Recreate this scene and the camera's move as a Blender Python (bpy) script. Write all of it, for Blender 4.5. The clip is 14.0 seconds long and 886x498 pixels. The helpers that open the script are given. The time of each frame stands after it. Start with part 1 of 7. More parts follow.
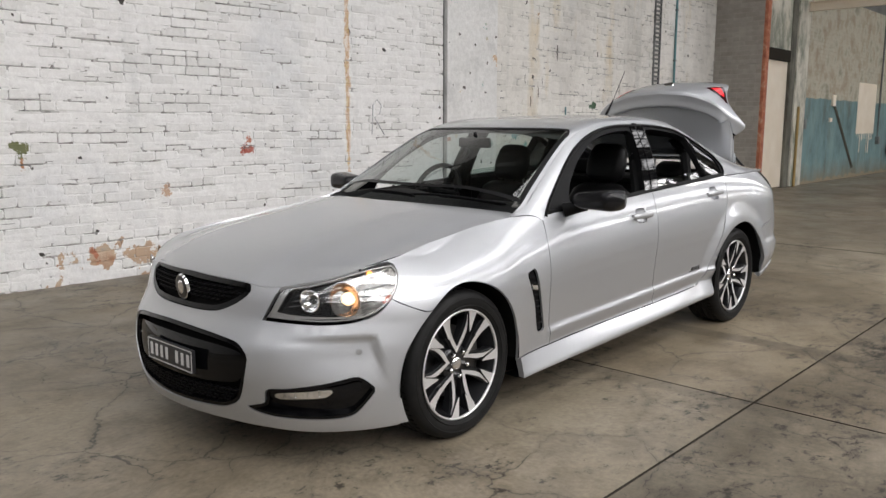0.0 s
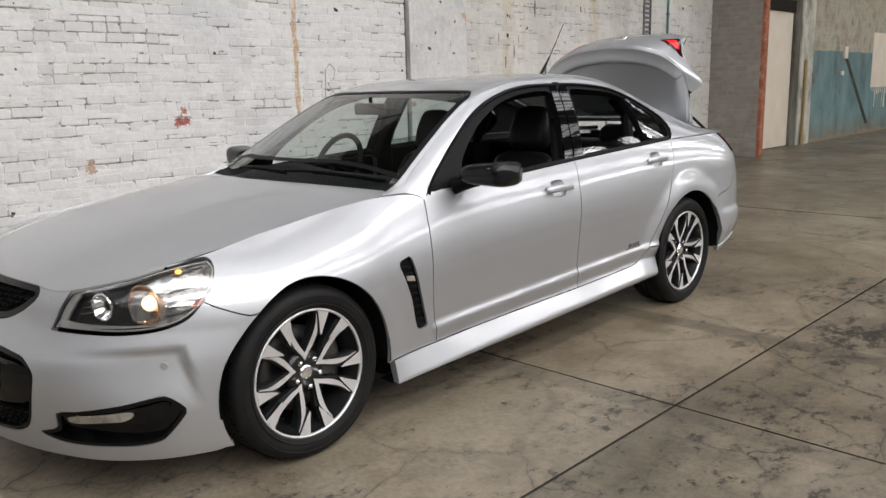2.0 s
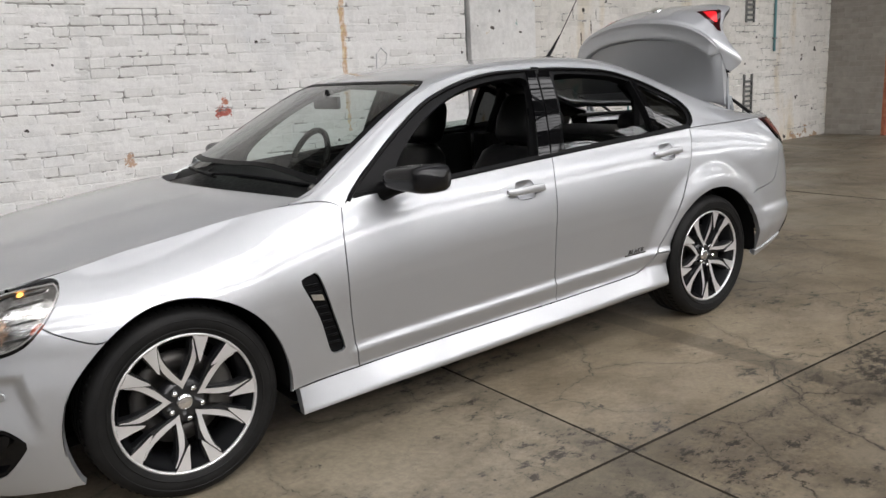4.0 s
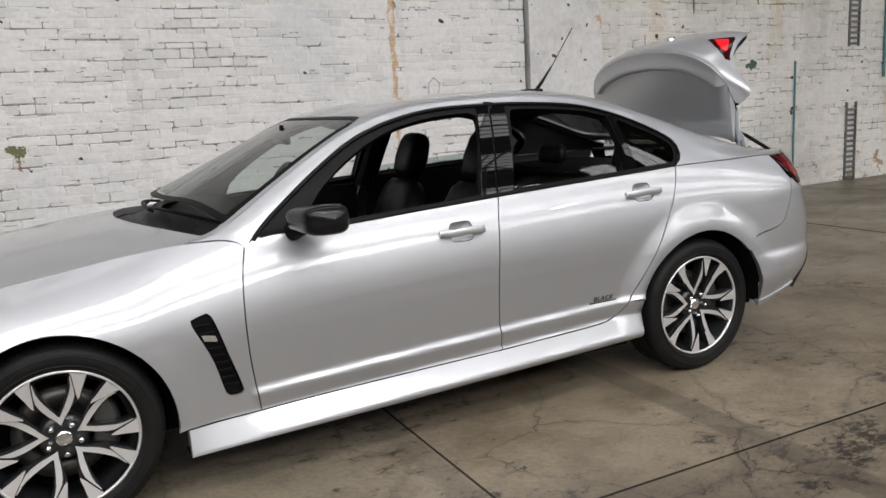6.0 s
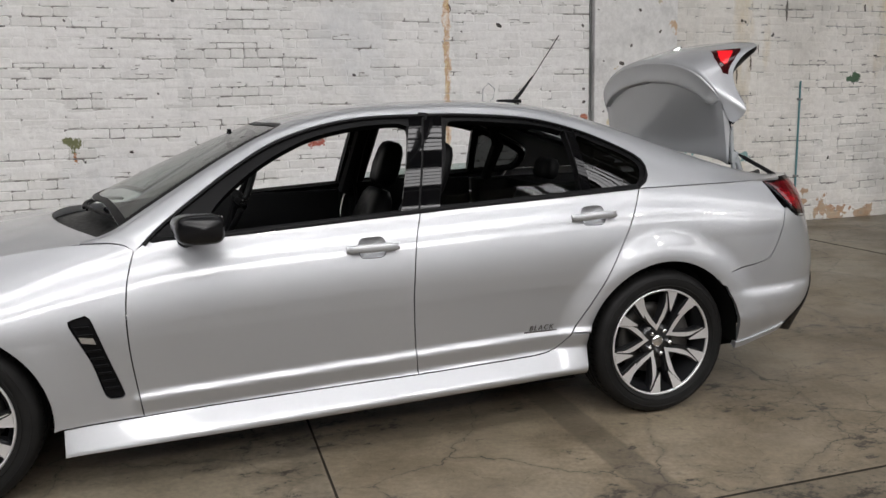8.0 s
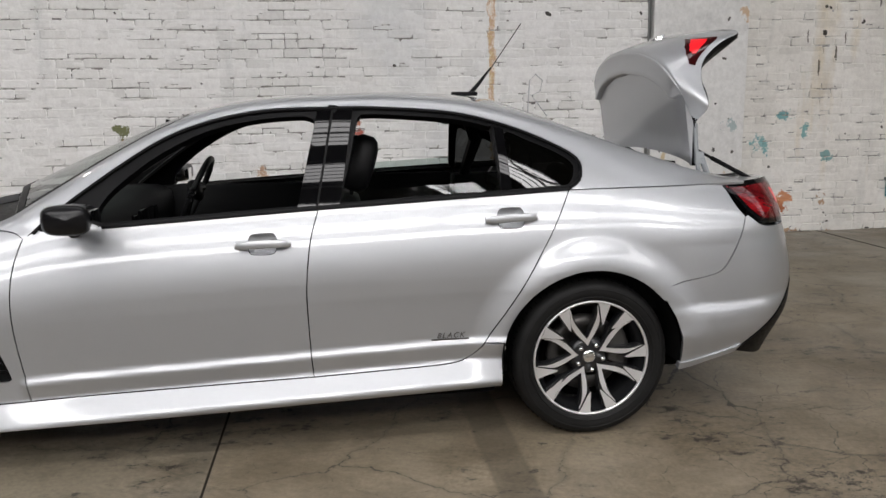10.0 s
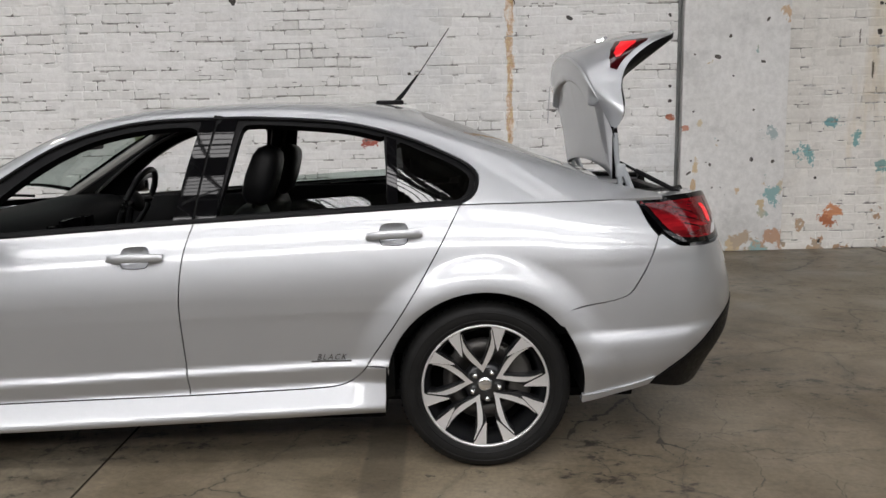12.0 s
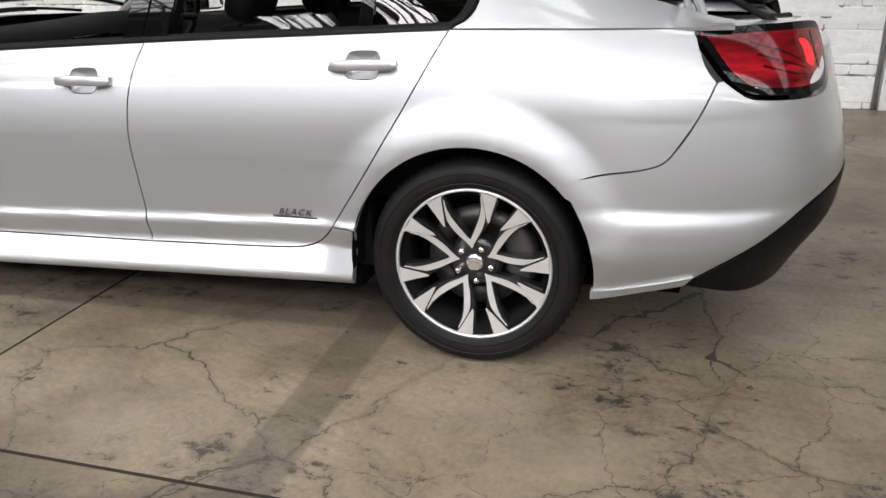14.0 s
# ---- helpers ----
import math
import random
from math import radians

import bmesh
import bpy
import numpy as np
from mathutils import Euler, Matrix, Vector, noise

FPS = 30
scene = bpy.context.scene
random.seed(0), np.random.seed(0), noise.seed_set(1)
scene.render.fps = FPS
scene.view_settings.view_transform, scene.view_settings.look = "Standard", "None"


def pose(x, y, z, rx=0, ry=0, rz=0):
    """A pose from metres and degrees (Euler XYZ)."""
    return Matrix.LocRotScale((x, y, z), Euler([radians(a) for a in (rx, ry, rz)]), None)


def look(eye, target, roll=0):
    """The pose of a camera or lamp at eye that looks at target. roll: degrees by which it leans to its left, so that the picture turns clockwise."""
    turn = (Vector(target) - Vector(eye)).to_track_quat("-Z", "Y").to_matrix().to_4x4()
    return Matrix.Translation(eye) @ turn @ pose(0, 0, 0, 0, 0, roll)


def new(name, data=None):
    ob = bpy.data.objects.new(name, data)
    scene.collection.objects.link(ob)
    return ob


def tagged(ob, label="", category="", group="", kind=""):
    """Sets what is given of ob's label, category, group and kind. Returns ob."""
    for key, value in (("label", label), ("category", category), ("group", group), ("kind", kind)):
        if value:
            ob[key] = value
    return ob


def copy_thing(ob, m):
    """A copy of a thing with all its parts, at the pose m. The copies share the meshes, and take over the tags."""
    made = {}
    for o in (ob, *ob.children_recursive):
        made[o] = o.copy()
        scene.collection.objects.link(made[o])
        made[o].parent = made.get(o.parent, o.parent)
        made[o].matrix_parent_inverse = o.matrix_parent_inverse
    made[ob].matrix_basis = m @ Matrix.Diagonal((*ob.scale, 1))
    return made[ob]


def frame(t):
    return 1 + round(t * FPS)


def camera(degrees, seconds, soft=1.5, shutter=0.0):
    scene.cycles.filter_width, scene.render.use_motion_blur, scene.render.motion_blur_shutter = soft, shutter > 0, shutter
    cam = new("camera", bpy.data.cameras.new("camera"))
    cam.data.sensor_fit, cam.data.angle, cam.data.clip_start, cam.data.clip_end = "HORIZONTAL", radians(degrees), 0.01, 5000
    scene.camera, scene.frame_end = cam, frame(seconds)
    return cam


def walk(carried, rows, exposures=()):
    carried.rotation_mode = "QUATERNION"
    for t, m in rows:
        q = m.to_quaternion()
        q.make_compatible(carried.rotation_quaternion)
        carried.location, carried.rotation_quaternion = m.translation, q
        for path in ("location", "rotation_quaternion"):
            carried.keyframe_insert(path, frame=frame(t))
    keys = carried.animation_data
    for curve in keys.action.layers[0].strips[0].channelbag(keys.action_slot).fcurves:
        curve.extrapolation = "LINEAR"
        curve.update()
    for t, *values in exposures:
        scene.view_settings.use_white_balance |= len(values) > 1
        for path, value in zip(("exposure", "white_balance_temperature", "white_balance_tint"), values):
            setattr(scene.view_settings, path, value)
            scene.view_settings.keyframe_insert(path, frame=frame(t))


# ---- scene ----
cam = camera(58.3, 14.0)
PATH = [
    (0, (-2.561, -3.12, 1.393), (-1.11, -1.779, 1.083), 0.1),
    (0.5, (-2.373, -3.142, 1.385), (-0.944, -1.784, 1.05), -0.2),
    (1, (-2.131, -3.106, 1.372), (-0.664, -1.797, 1.006), 0.0),
    (1.5, (-1.914, -3.12, 1.384), (-0.465, -1.8, 0.986), -0.5),
    (2, (-1.68, -3.23, 1.38), (-0.28, -1.857, 0.985), -1.4),
    (2.5, (-1.495, -3.348, 1.4), (-0.209, -1.866, 1.012), -1.4),
    (3, (-1.291, -3.373, 1.379), (-0.021, -1.877, 0.992), -3.2),
    (3.2, (-1.177, -3.367, 1.386), (0.077, -1.86, 0.988), -3.2),
    (5.3, (-0.281, -3.647, 1.42), (0.715, -1.973, 0.967), -2.5),
    (5.5, (-0.216, -3.625, 1.43), (0.774, -1.945, 0.988), -2.3),
    (6, (0.035, -3.761, 1.404), (0.918, -2.003, 1.045), -3.1),
    (6.5, (0.232, -3.884, 1.412), (1.029, -2.082, 1.068), -1.4),
    (7, (0.457, -3.869, 1.39), (1.204, -2.042, 1.067), -1.7),
    (7.5, (0.683, -3.855, 1.407), (1.359, -2.003, 1.067), -0.8),
    (8, (0.93, -3.933, 1.406), (1.512, -2.05, 1.064), -1.3),
    (8.2, (1.026, -3.978, 1.403), (1.552, -2.08, 1.053), -1.0),
    (10.3, (1.988, -3.962, 1.399), (2.225, -2.01, 1.037), -0.4),
    (10.5, (2.056, -3.974, 1.399), (2.276, -2.02, 1.031), -0.1),
    (11, (2.262, -3.904, 1.376), (2.441, -1.945, 1.015), -0.7),
    (11.5, (2.495, -3.847, 1.392), (2.621, -1.885, 1.021), 0.8),
    (12, (2.756, -3.833, 1.39), (2.759, -1.862, 1.055), -1.2),
    (12.5, (2.962, -3.801, 1.395), (2.92, -1.838, 1.011), -0.1),
    (13, (3.112, -3.57, 1.378), (3.034, -1.614, 0.968), -0.9),
    (13.5, (3.271, -3.306, 1.33), (2.908, -1.447, 0.686), -1.9),
    (14, (3.454, -3.1, 1.266), (2.944, -1.301, 0.557), -1.0),
]
walk(cam, [(t, look(eye, target, roll)) for t, eye, target, roll in PATH], exposures=[(0, 0.38), (3, 0.38), (6, 0.24), (8, 0.1), (12.8, 0.1), (13.4, 0.26), (14, 0.66)])

# ---- world and lights ----
world = bpy.data.worlds.new("sky")
scene.world = world
world.use_nodes = True
wn = world.node_tree.nodes
sky = wn.new("ShaderNodeTexSky")
sky.sky_type, sky.sun_disc = "NISHITA", False
sky.sun_elevation, sky.sun_rotation = radians(50), radians(200)
world.node_tree.links.new(sky.outputs[0], wn["Background"].inputs[0])
wn["Background"].inputs[1].default_value = 0.05

EXPOSURE = 0.0
scene.view_settings.exposure = EXPOSURE


def area_light(name, centre, size, watts, turn=(0, 0, 0), colour=(1, 1, 1)):
    lamp = bpy.data.lights.new(name, "AREA")
    lamp.shape, lamp.size, lamp.size_y, lamp.energy, lamp.color = "RECTANGLE", size[0], size[1], watts, colour
    ob = new(name, lamp)
    ob.matrix_world = pose(*centre, *turn)
    return ob


# Daylight standing in the roof-light openings: long strips on both slopes of the shed roof
DAY = (1.0, 0.975, 0.975)
ROOF_LIGHTS = ((-5.2, 1.6, 0.62), (-8.4, 1.7, 0.6), (-11.6, 1.7, 1.0), (0.2, 1.7, 0.2))


def roof_z(y):
    return 8.2 - 0.25 * abs(y + 3.5)


for y, width, share in ROOF_LIGHTS:
    tilt = 14.04 if y < -3.5 else -14.04
    for x, watts in ((-21, 20), (-15, 110), (-9, 270), (-3, 350), (3, 460), (9, 180), (15, 165), (21, 270), (27, 230)):
        area_light("roof_light_daylight", (x, y, roof_z(y) + 0.02), (5.96, width), watts * share, (tilt, 0, 0), DAY)


# ---- materials ----
def material(name, colour=(0.5, 0.5, 0.5), rough=0.5, metal=0.0, coat=0.0, **more):
    m = bpy.data.materials.new(name)
    m.use_nodes = True
    b = m.node_tree.nodes["Principled BSDF"]
    b.inputs["Base Color"].default_value = (*colour, 1)
    b.inputs["Roughness"].default_value, b.inputs["Metallic"].default_value = rough, metal
    b.inputs["Coat Weight"].default_value, b.inputs["Coat Roughness"].default_value = coat, 0.03
    for key, value in more.items():
        b.inputs[key.replace("_", " ")].default_value = value
    return m


class Nodes:
    """Short ways to wire a material's nodes."""

    def __init__(self, m):
        self.m, self.t = m, m.node_tree
        self.b = self.t.nodes["Principled BSDF"]
        self.geo = self.t.nodes.new("ShaderNodeNewGeometry").outputs["Position"]

    def link(self, a, b):
        self.t.links.new(a, b)

    def noise(self, scale, detail=4.0, rough=0.55, stretch=None, seed=0.0):
        n = self.t.nodes.new("ShaderNodeTexNoise")
        n.inputs["Scale"].default_value, n.inputs["Detail"].default_value, n.inputs["Roughness"].default_value = scale, detail, rough
        mp = self.t.nodes.new("ShaderNodeMapping")
        mp.inputs["Location"].default_value = (seed, seed * 0.7, seed * 1.3)
        mp.inputs["Scale"].default_value = stretch or (1, 1, 1)
        self.link(self.geo, mp.inputs["Vector"])
        self.link(mp.outputs[0], n.inputs["Vector"])
        return n.outputs["Fac"]

    def voronoi(self, scale, feature="DISTANCE_TO_EDGE", warp=None):
        n = self.t.nodes.new("ShaderNodeTexVoronoi")
        n.feature = feature
        n.inputs["Scale"].default_value = scale
        if warp is not None:
            add = self.t.nodes.new("ShaderNodeVectorMath")
            add.operation = "MULTIPLY_ADD"
            self.link(warp, add.inputs[0])
            add.inputs[1].default_value = (0.35, 0.35, 0.0)
            self.link(self.geo, add.inputs[2])
            self.link(add.outputs[0], n.inputs["Vector"])
        else:
            self.link(self.geo, n.inputs["Vector"])
        return n.outputs[0]

    def ramp(self, fac, stops):
        r = self.t.nodes.new("ShaderNodeValToRGB")
        els = r.color_ramp.elements
        while len(els) < len(stops):
            els.new(0.5)
        for e, (p, c) in zip(els, stops):
            e.position = p
            e.color = (*c, 1) if isinstance(c, tuple) else (c, c, c, 1)
        self.link(fac, r.inputs[0])
        return r.outputs[0]

    def mix(self, fac, a, b, kind="MIX"):
        n = self.t.nodes.new("ShaderNodeMix")
        n.data_type, n.blend_type = "RGBA", kind
        for value, k in ((fac, 0), (a, 6), (b, 7)):
            socket = n.inputs[k]
            if isinstance(value, (int, float)):
                socket.default_value = value if k == 0 else (value, value, value, 1)
            elif isinstance(value, tuple):
                socket.default_value = (*value, 1)
            else:
                self.link(value, socket)
        return n.outputs[2]

    def math(self, kind, a, b=0.0):
        n = self.t.nodes.new("ShaderNodeMath")
        n.operation = kind
        for value, socket in ((a, n.inputs[0]), (b, n.inputs[1])):
            if isinstance(value, (int, float)):
                socket.default_value = value
            else:
                self.link(value, socket)
        return n.outputs[0]

    def bump(self, height, strength, distance):
        n = self.t.nodes.new("ShaderNodeBump")
        n.inputs["Strength"].default_value, n.inputs["Distance"].default_value = strength, distance
        self.link(height, n.inputs["Height"])
        self.link(n.outputs[0], self.b.inputs["Normal"])

    def axis(self, k):
        n = self.t.nodes.new("ShaderNodeSeparateXYZ")
        self.link(self.geo, n.inputs[0])
        return n.outputs[k]

    def colour(self, c):
        self.link(c, self.b.inputs["Base Color"])

    def rough(self, c):
        self.link(c, self.b.inputs["Roughness"])


# silver metallic car paint with fine flake
paint = material("silver_paint", (0.58, 0.585, 0.59), 0.54, 0.9, 1.0, Coat_IOR=1.6)
n = Nodes(paint)
n.colour(n.ramp(n.noise(900, 2), [(0.35, (0.46, 0.471, 0.487)), (0.65, (0.54, 0.552, 0.57))]))
n.b.inputs["Coat Roughness"].default_value = 0.06
gloss_black = material("gloss_black", (0.003, 0.003, 0.0035), 0.03, 0.0, 0.0, Specular_IOR_Level=0.28)
mirror_black = material("mirror_shell_black", (0.006, 0.006, 0.007), 0.22, Specular_IOR_Level=0.35)
satin_black = material("satin_black_trim", (0.005, 0.005, 0.0055), 0.42, Specular_IOR_Level=0.1)
n = Nodes(satin_black)
n.rough(n.ramp(n.noise(60, 3), [(0.3, 0.36), (0.7, 0.5)]))
rubber = material("tyre_rubber", (0.01, 0.01, 0.01), 0.62, Specular_IOR_Level=0.22)
n = Nodes(rubber)
n.colour(n.ramp(n.noise(14, 5), [(0.3, (0.005, 0.005, 0.005)), (0.75, (0.010, 0.0098, 0.0095))]))
n.bump(n.noise(220, 2), 0.15, 0.002)
machined = material("machined_alloy", (0.86, 0.86, 0.87), 0.4, 0.8, 0.5)
dark_alloy = material("dark_grey_wheel_paint", (0.016, 0.0165, 0.018), 0.3, 0.3, 0.4)
chrome = material("chrome", (0.85, 0.85, 0.86), 0.08, 1.0)
cast_metal = material("brake_metal", (0.12, 0.115, 0.11), 0.5, 0.8)
void_black = material("dark_cavity", (0.003, 0.003, 0.003), 0.9, Specular_IOR_Level=0.1)
trim_grey = material("interior_charcoal", (0.006, 0.0063, 0.0067), 0.62, Specular_IOR_Level=0.15)
n = Nodes(trim_grey)
n.bump(n.noise(420, 3), 0.3, 0.001)
leather = material("black_leather", (0.007, 0.007, 0.0075), 0.5, Specular_IOR_Level=0.22)
n = Nodes(leather)
n.bump(n.noise(260, 4), 0.35, 0.0015)
n.rough(n.ramp(n.noise(18, 4), [(0.3, 0.38), (0.7, 0.55)]))
lining = material("grey_boot_lid_paint", (0.34, 0.36, 0.375), 0.45, 0.3, 0.3)
headliner = material("headliner_cloth", (0.05, 0.05, 0.048), 0.9)
pillar_cloth = material("grey_pillar_cloth", (0.24, 0.235, 0.225), 0.9)
dark_brick = material("dark_unseen_wall", (0.26, 0.25, 0.235), 0.85)


def glass_material(name, tint, rough=0.0):
    m = bpy.data.materials.new(name)
    m.use_nodes = True
    t = m.node_tree
    t.nodes.remove(t.nodes["Principled BSDF"])
    out = t.nodes["Material Output"]
    clear = t.nodes.new("ShaderNodeBsdfTransparent")
    clear.inputs[0].default_value = (*tint, 1)
    shine = t.nodes.new("ShaderNodeBsdfGlossy")
    shine.inputs["Roughness"].default_value = rough
    facing = t.nodes.new("ShaderNodeLayerWeight")
    facing.inputs[0].default_value = 0.5
    power = t.nodes.new("ShaderNodeMath")
    power.operation = "POWER"
    power.inputs[1].default_value = 4.0
    fres = t.nodes.new("ShaderNodeMath")
    fres.operation = "MULTIPLY_ADD"
    fres.inputs[1].default_value, fres.inputs[2].default_value = 0.92, 0.07
    t.links.new(facing.outputs["Facing"], power.inputs[0])
    t.links.new(power.outputs[0], fres.inputs[0])
    mixer = t.nodes.new("ShaderNodeMixShader")
    t.links.new(fres.outputs[0], mixer.inputs[0])
    t.links.new(clear.outputs[0], mixer.inputs[1])
    t.links.new(shine.outputs[0], mixer.inputs[2])
    t.links.new(mixer.outputs[0], out.inputs[0])
    return m


screen_glass = glass_material("windscreen_glass", (0.56, 0.64, 0.61))
tint_glass = glass_material("tinted_glass", (0.06, 0.063, 0.063))
lamp_glass = glass_material("clear_lamp_lens", (0.96, 0.97, 0.97))
red_lens = material("red_lamp_lens", (0.2, 0.004, 0.008), 0.08, 0.0, 0.7)
n = Nodes(red_lens)
n.colour(n.ramp(n.noise(4, 3, 0.6, (1, 1, 7.0)), [(0.36, (0.07, 0.002, 0.004)), (0.5, (0.14, 0.003, 0.006)), (0.64, (0.3, 0.008, 0.013))]))
n.b.inputs["Coat Weight"].default_value = 0.3
red_dark = material("dark_red_lamp_housing", (0.03, 0.002, 0.003), 0.1, 0.0, 0.3)
amber = material("amber_reflector", (0.3, 0.06, 0.025), 0.2)
lamp_glow = material("lit_bulb", (1, 0.8, 0.6), 0.2, Emission_Color=(1.0, 0.68, 0.4, 1), Emission_Strength=1.6)
amber_glow = material("lit_amber_bulb", (1, 0.5, 0.1), 0.3, Emission_Color=(1.0, 0.4, 0.08, 1), Emission_Strength=2.0)
lamp_dark = material("lamp_housing_black", (0.012, 0.012, 0.013), 0.25, 0.0, 0.4)
lamp_bezel = material("lamp_bezel_silver", (0.5, 0.49, 0.48), 0.25, 0.7)
# copper tint stands in for the bulb's glow on the projector bowl
glow_tinted_bowl = material("glow_tinted_projector_bowl", (0.6, 0.4, 0.27), 0.22, 0.9)
lamp_silver = material("lamp_reflector_silver", (0.5, 0.43, 0.38), 0.2, 0.8)
n = Nodes(lamp_silver)
n.colour(n.ramp(n.noise(22, 2, 0.5, (1, 1, 0.4)), [(0.35, (0.2, 0.19, 0.18)), (0.6, (0.5, 0.49, 0.48))]))
n.bump(n.noise(60, 1, 0.5, (1, 1, 0.25)), 0.12, 0.01)
red_glow = material("lit_red_lamp", (0.45, 0.01, 0.015), 0.12, Emission_Color=(1.0, 0.02, 0.03, 1), Emission_Strength=0.45)

# old white-painted brick
white_brick = material("white_painted_brick", (0.72, 0.71, 0.69), 0.7)
n = Nodes(white_brick)
inf = n.t.nodes.new("ShaderNodeObjectInfo").outputs["Random"]
isl = n.geo.node.outputs["Random Per Island"]
tone = n.math("FRACT", n.math("ADD", inf, isl))
base = n.ramp(tone, [(0.0, (0.76, 0.755, 0.74)), (0.5, (0.83, 0.825, 0.81)), (1.0, (0.87, 0.865, 0.855))])
big = n.ramp(n.noise(0.55, 6, 0.6), [(0.33, (0.83, 0.845, 0.86)), (0.46, (0.98, 0.978, 0.97)), (0.7, (1, 1, 1))])
base = n.mix(0.85, base, big, "MULTIPLY")
fine = n.ramp(n.noise(24, 6, 0.7), [(0.3, (0.84, 0.835, 0.83)), (0.6, (1, 1, 1))])
base = n.mix(0.7, base, fine, "MULTIPLY")
streak = n.ramp(n.noise(2.2, 5, 0.6, (1, 1, 0.12), 3.0), [(0.58, (1, 1, 1)), (0.75, (0.72, 0.74, 0.74))])
base = n.mix(0.8, base, streak, "MULTIPLY")
# flaked patches down to red brick, more of them low on the wall
low = n.ramp(n.axis(2), [(0.02, 0.20), (0.45, 0.045), (0.6, 0.0)])
chip = n.math("GREATER_THAN", n.math("ADD", n.noise(3.1, 7, 0.62, None, 7.0), low), 0.735)
under = n.ramp(n.noise(9, 3), [(0.3, (0.42, 0.24, 0.15)), (0.55, (0.5, 0.38, 0.27)), (0.75, (0.36, 0.33, 0.29))])
base = n.mix(chip, base, under)
hole = n.math("LESS_THAN", n.noise(7.3, 2, 0.4, None, 11.0), 0.25)
base = n.mix(hole, base, (0.05, 0.045, 0.04))
# rust streak down the wall and single paint scars
wob = n.noise(8.0, 8, 0.72, None, 40.0)
gap_x = n.math("ABSOLUTE", n.math("SUBTRACT", n.axis(0), 3.44))
near_x = n.math("LESS_THAN", n.math("ADD", gap_x, n.math("MULTIPLY", n.noise(5.5, 8, 0.78, (1, 1, 0.55), 52.0), 0.2)), 0.125)
tall = n.math("GREATER_THAN", n.axis(2), 0.85)
rusty = n.ramp(n.noise(9, 9, 0.78, (1, 1, 0.5), 6.0), [(0.34, (0.8, 0.78, 0.74)), (0.43, (0.66, 0.5, 0.22)), (0.49, (0.5, 0.28, 0.14)), (0.54, (0.72, 0.56, 0.4)), (0.6, (0.82, 0.8, 0.77)), (0.7, (0.58, 0.4, 0.2))])
base = n.mix(n.math("MULTIPLY", n.math("MULTIPLY", near_x, tall), 0.85), base, rusty)
for cx, cz, rad, sx, colour in ((-0.09, 1.19, 0.085, 0.75, (0.16, 0.17, 0.08)), (-0.08, 1.04, 0.06, 1.5, (0.42, 0.2, 0.1)), (2.09, 1.12, 0.085, 0.9, (0.4, 0.11, 0.08)), (2.12, 1.24, 0.05, 1.0, (0.48, 0.2, 0.13)), (1.19, 0.77, 0.085, 1.2, (0.5, 0.34, 0.24)), (0.47, 0.24, 0.10, 1.6, (0.42, 0.16, 0.09)), (0.9, 0.2, 0.14, 0.7, (0.5, 0.36, 0.25)), (4.96, 1.32, 0.05, 0.8, (0.42, 0.16, 0.1)), (4.97, 1.605, 0.026, 1.0, (0.06, 0.05, 0.045)), (4.97, 1.47, 0.028, 1.0, (0.06, 0.05, 0.045)), (6.55, 0.29, 0.10, 0.9, (0.46, 0.17, 0.08)), (6.6, 0.37, 0.07, 0.6, (0.6, 0.27, 0.14)), (6.3, 0.93, 0.11, 0.9, (0.22, 0.42, 0.44)), (6.78, 1.07, 0.09, 1.4, (0.22, 0.42, 0.44)), (6.55, 1.25, 0.06, 0.6, (0.2, 0.4, 0.43)), (7.05, 0.8, 0.08, 0.8, (0.25, 0.42, 0.43)), (8.57, 1.67, 0.11, 1.0, (0.06, 0.12, 0.07)), (7.08, 1.9, 0.13, 7.0, (0.13, 0.12, 0.1)), (6.9, 1.72, 0.11, 8.0, (0.14, 0.13, 0.11)), (6.76, 1.98, 0.09, 6.0, (0.16, 0.15, 0.13)), (7.55, 2.46, 0.16, 8.0, (0.1, 0.09, 0.08)), (7.18, 2.02, 0.08, 8.0, (0.15, 0.14, 0.12))):
    dx = n.math("MULTIPLY", n.math("SUBTRACT", n.axis(0), cx), sx)
    dz = n.math("SUBTRACT", n.axis(2), cz)
    d = n.math("SQRT", n.math("ADD", n.math("MULTIPLY", dx, dx), n.math("MULTIPLY", dz, dz)))
    d = n.math("ADD", d, n.math("MULTIPLY", n.math("SUBTRACT", wob, 0.5), rad * 4.5))
    base = n.mix(n.math("LESS_THAN", d, rad * 0.62), base, colour)
n.colour(base)
n.bump(n.math("ADD", n.noise(38, 6, 0.65), n.math("MULTIPLY", n.noise(8, 4), 2.0)), 0.55, 0.006)
n.rough(n.ramp(n.noise(5, 4), [(0.3, 0.55), (0.7, 0.85)]))

# the same paint, older and dirtier, with rust-brown runs, beyond the pier
aged_brick = white_brick.copy()
aged_brick.name = "aged_white_painted_brick"
n = Nodes(aged_brick)
old = n.b.inputs["Base Color"].links[0].from_socket
dirt = n.ramp(n.noise(0.8, 7, 0.65, (1, 1, 0.6), 77.0), [(0.32, (0.76, 0.74, 0.70)), (0.5, (0.93, 0.91, 0.87)), (0.7, (1.0, 0.99, 0.965))])
runs = n.ramp(n.noise(1.5, 6, 0.62, (1, 1, 0.22), 91.0), [(0.55, (1, 1, 1)), (0.68, (0.86, 0.76, 0.58)), (0.78, (0.72, 0.58, 0.42))])
n.colour(n.mix(0.85, n.mix(1.0, old, dirt, "MULTIPLY"), runs, "MULTIPLY"))

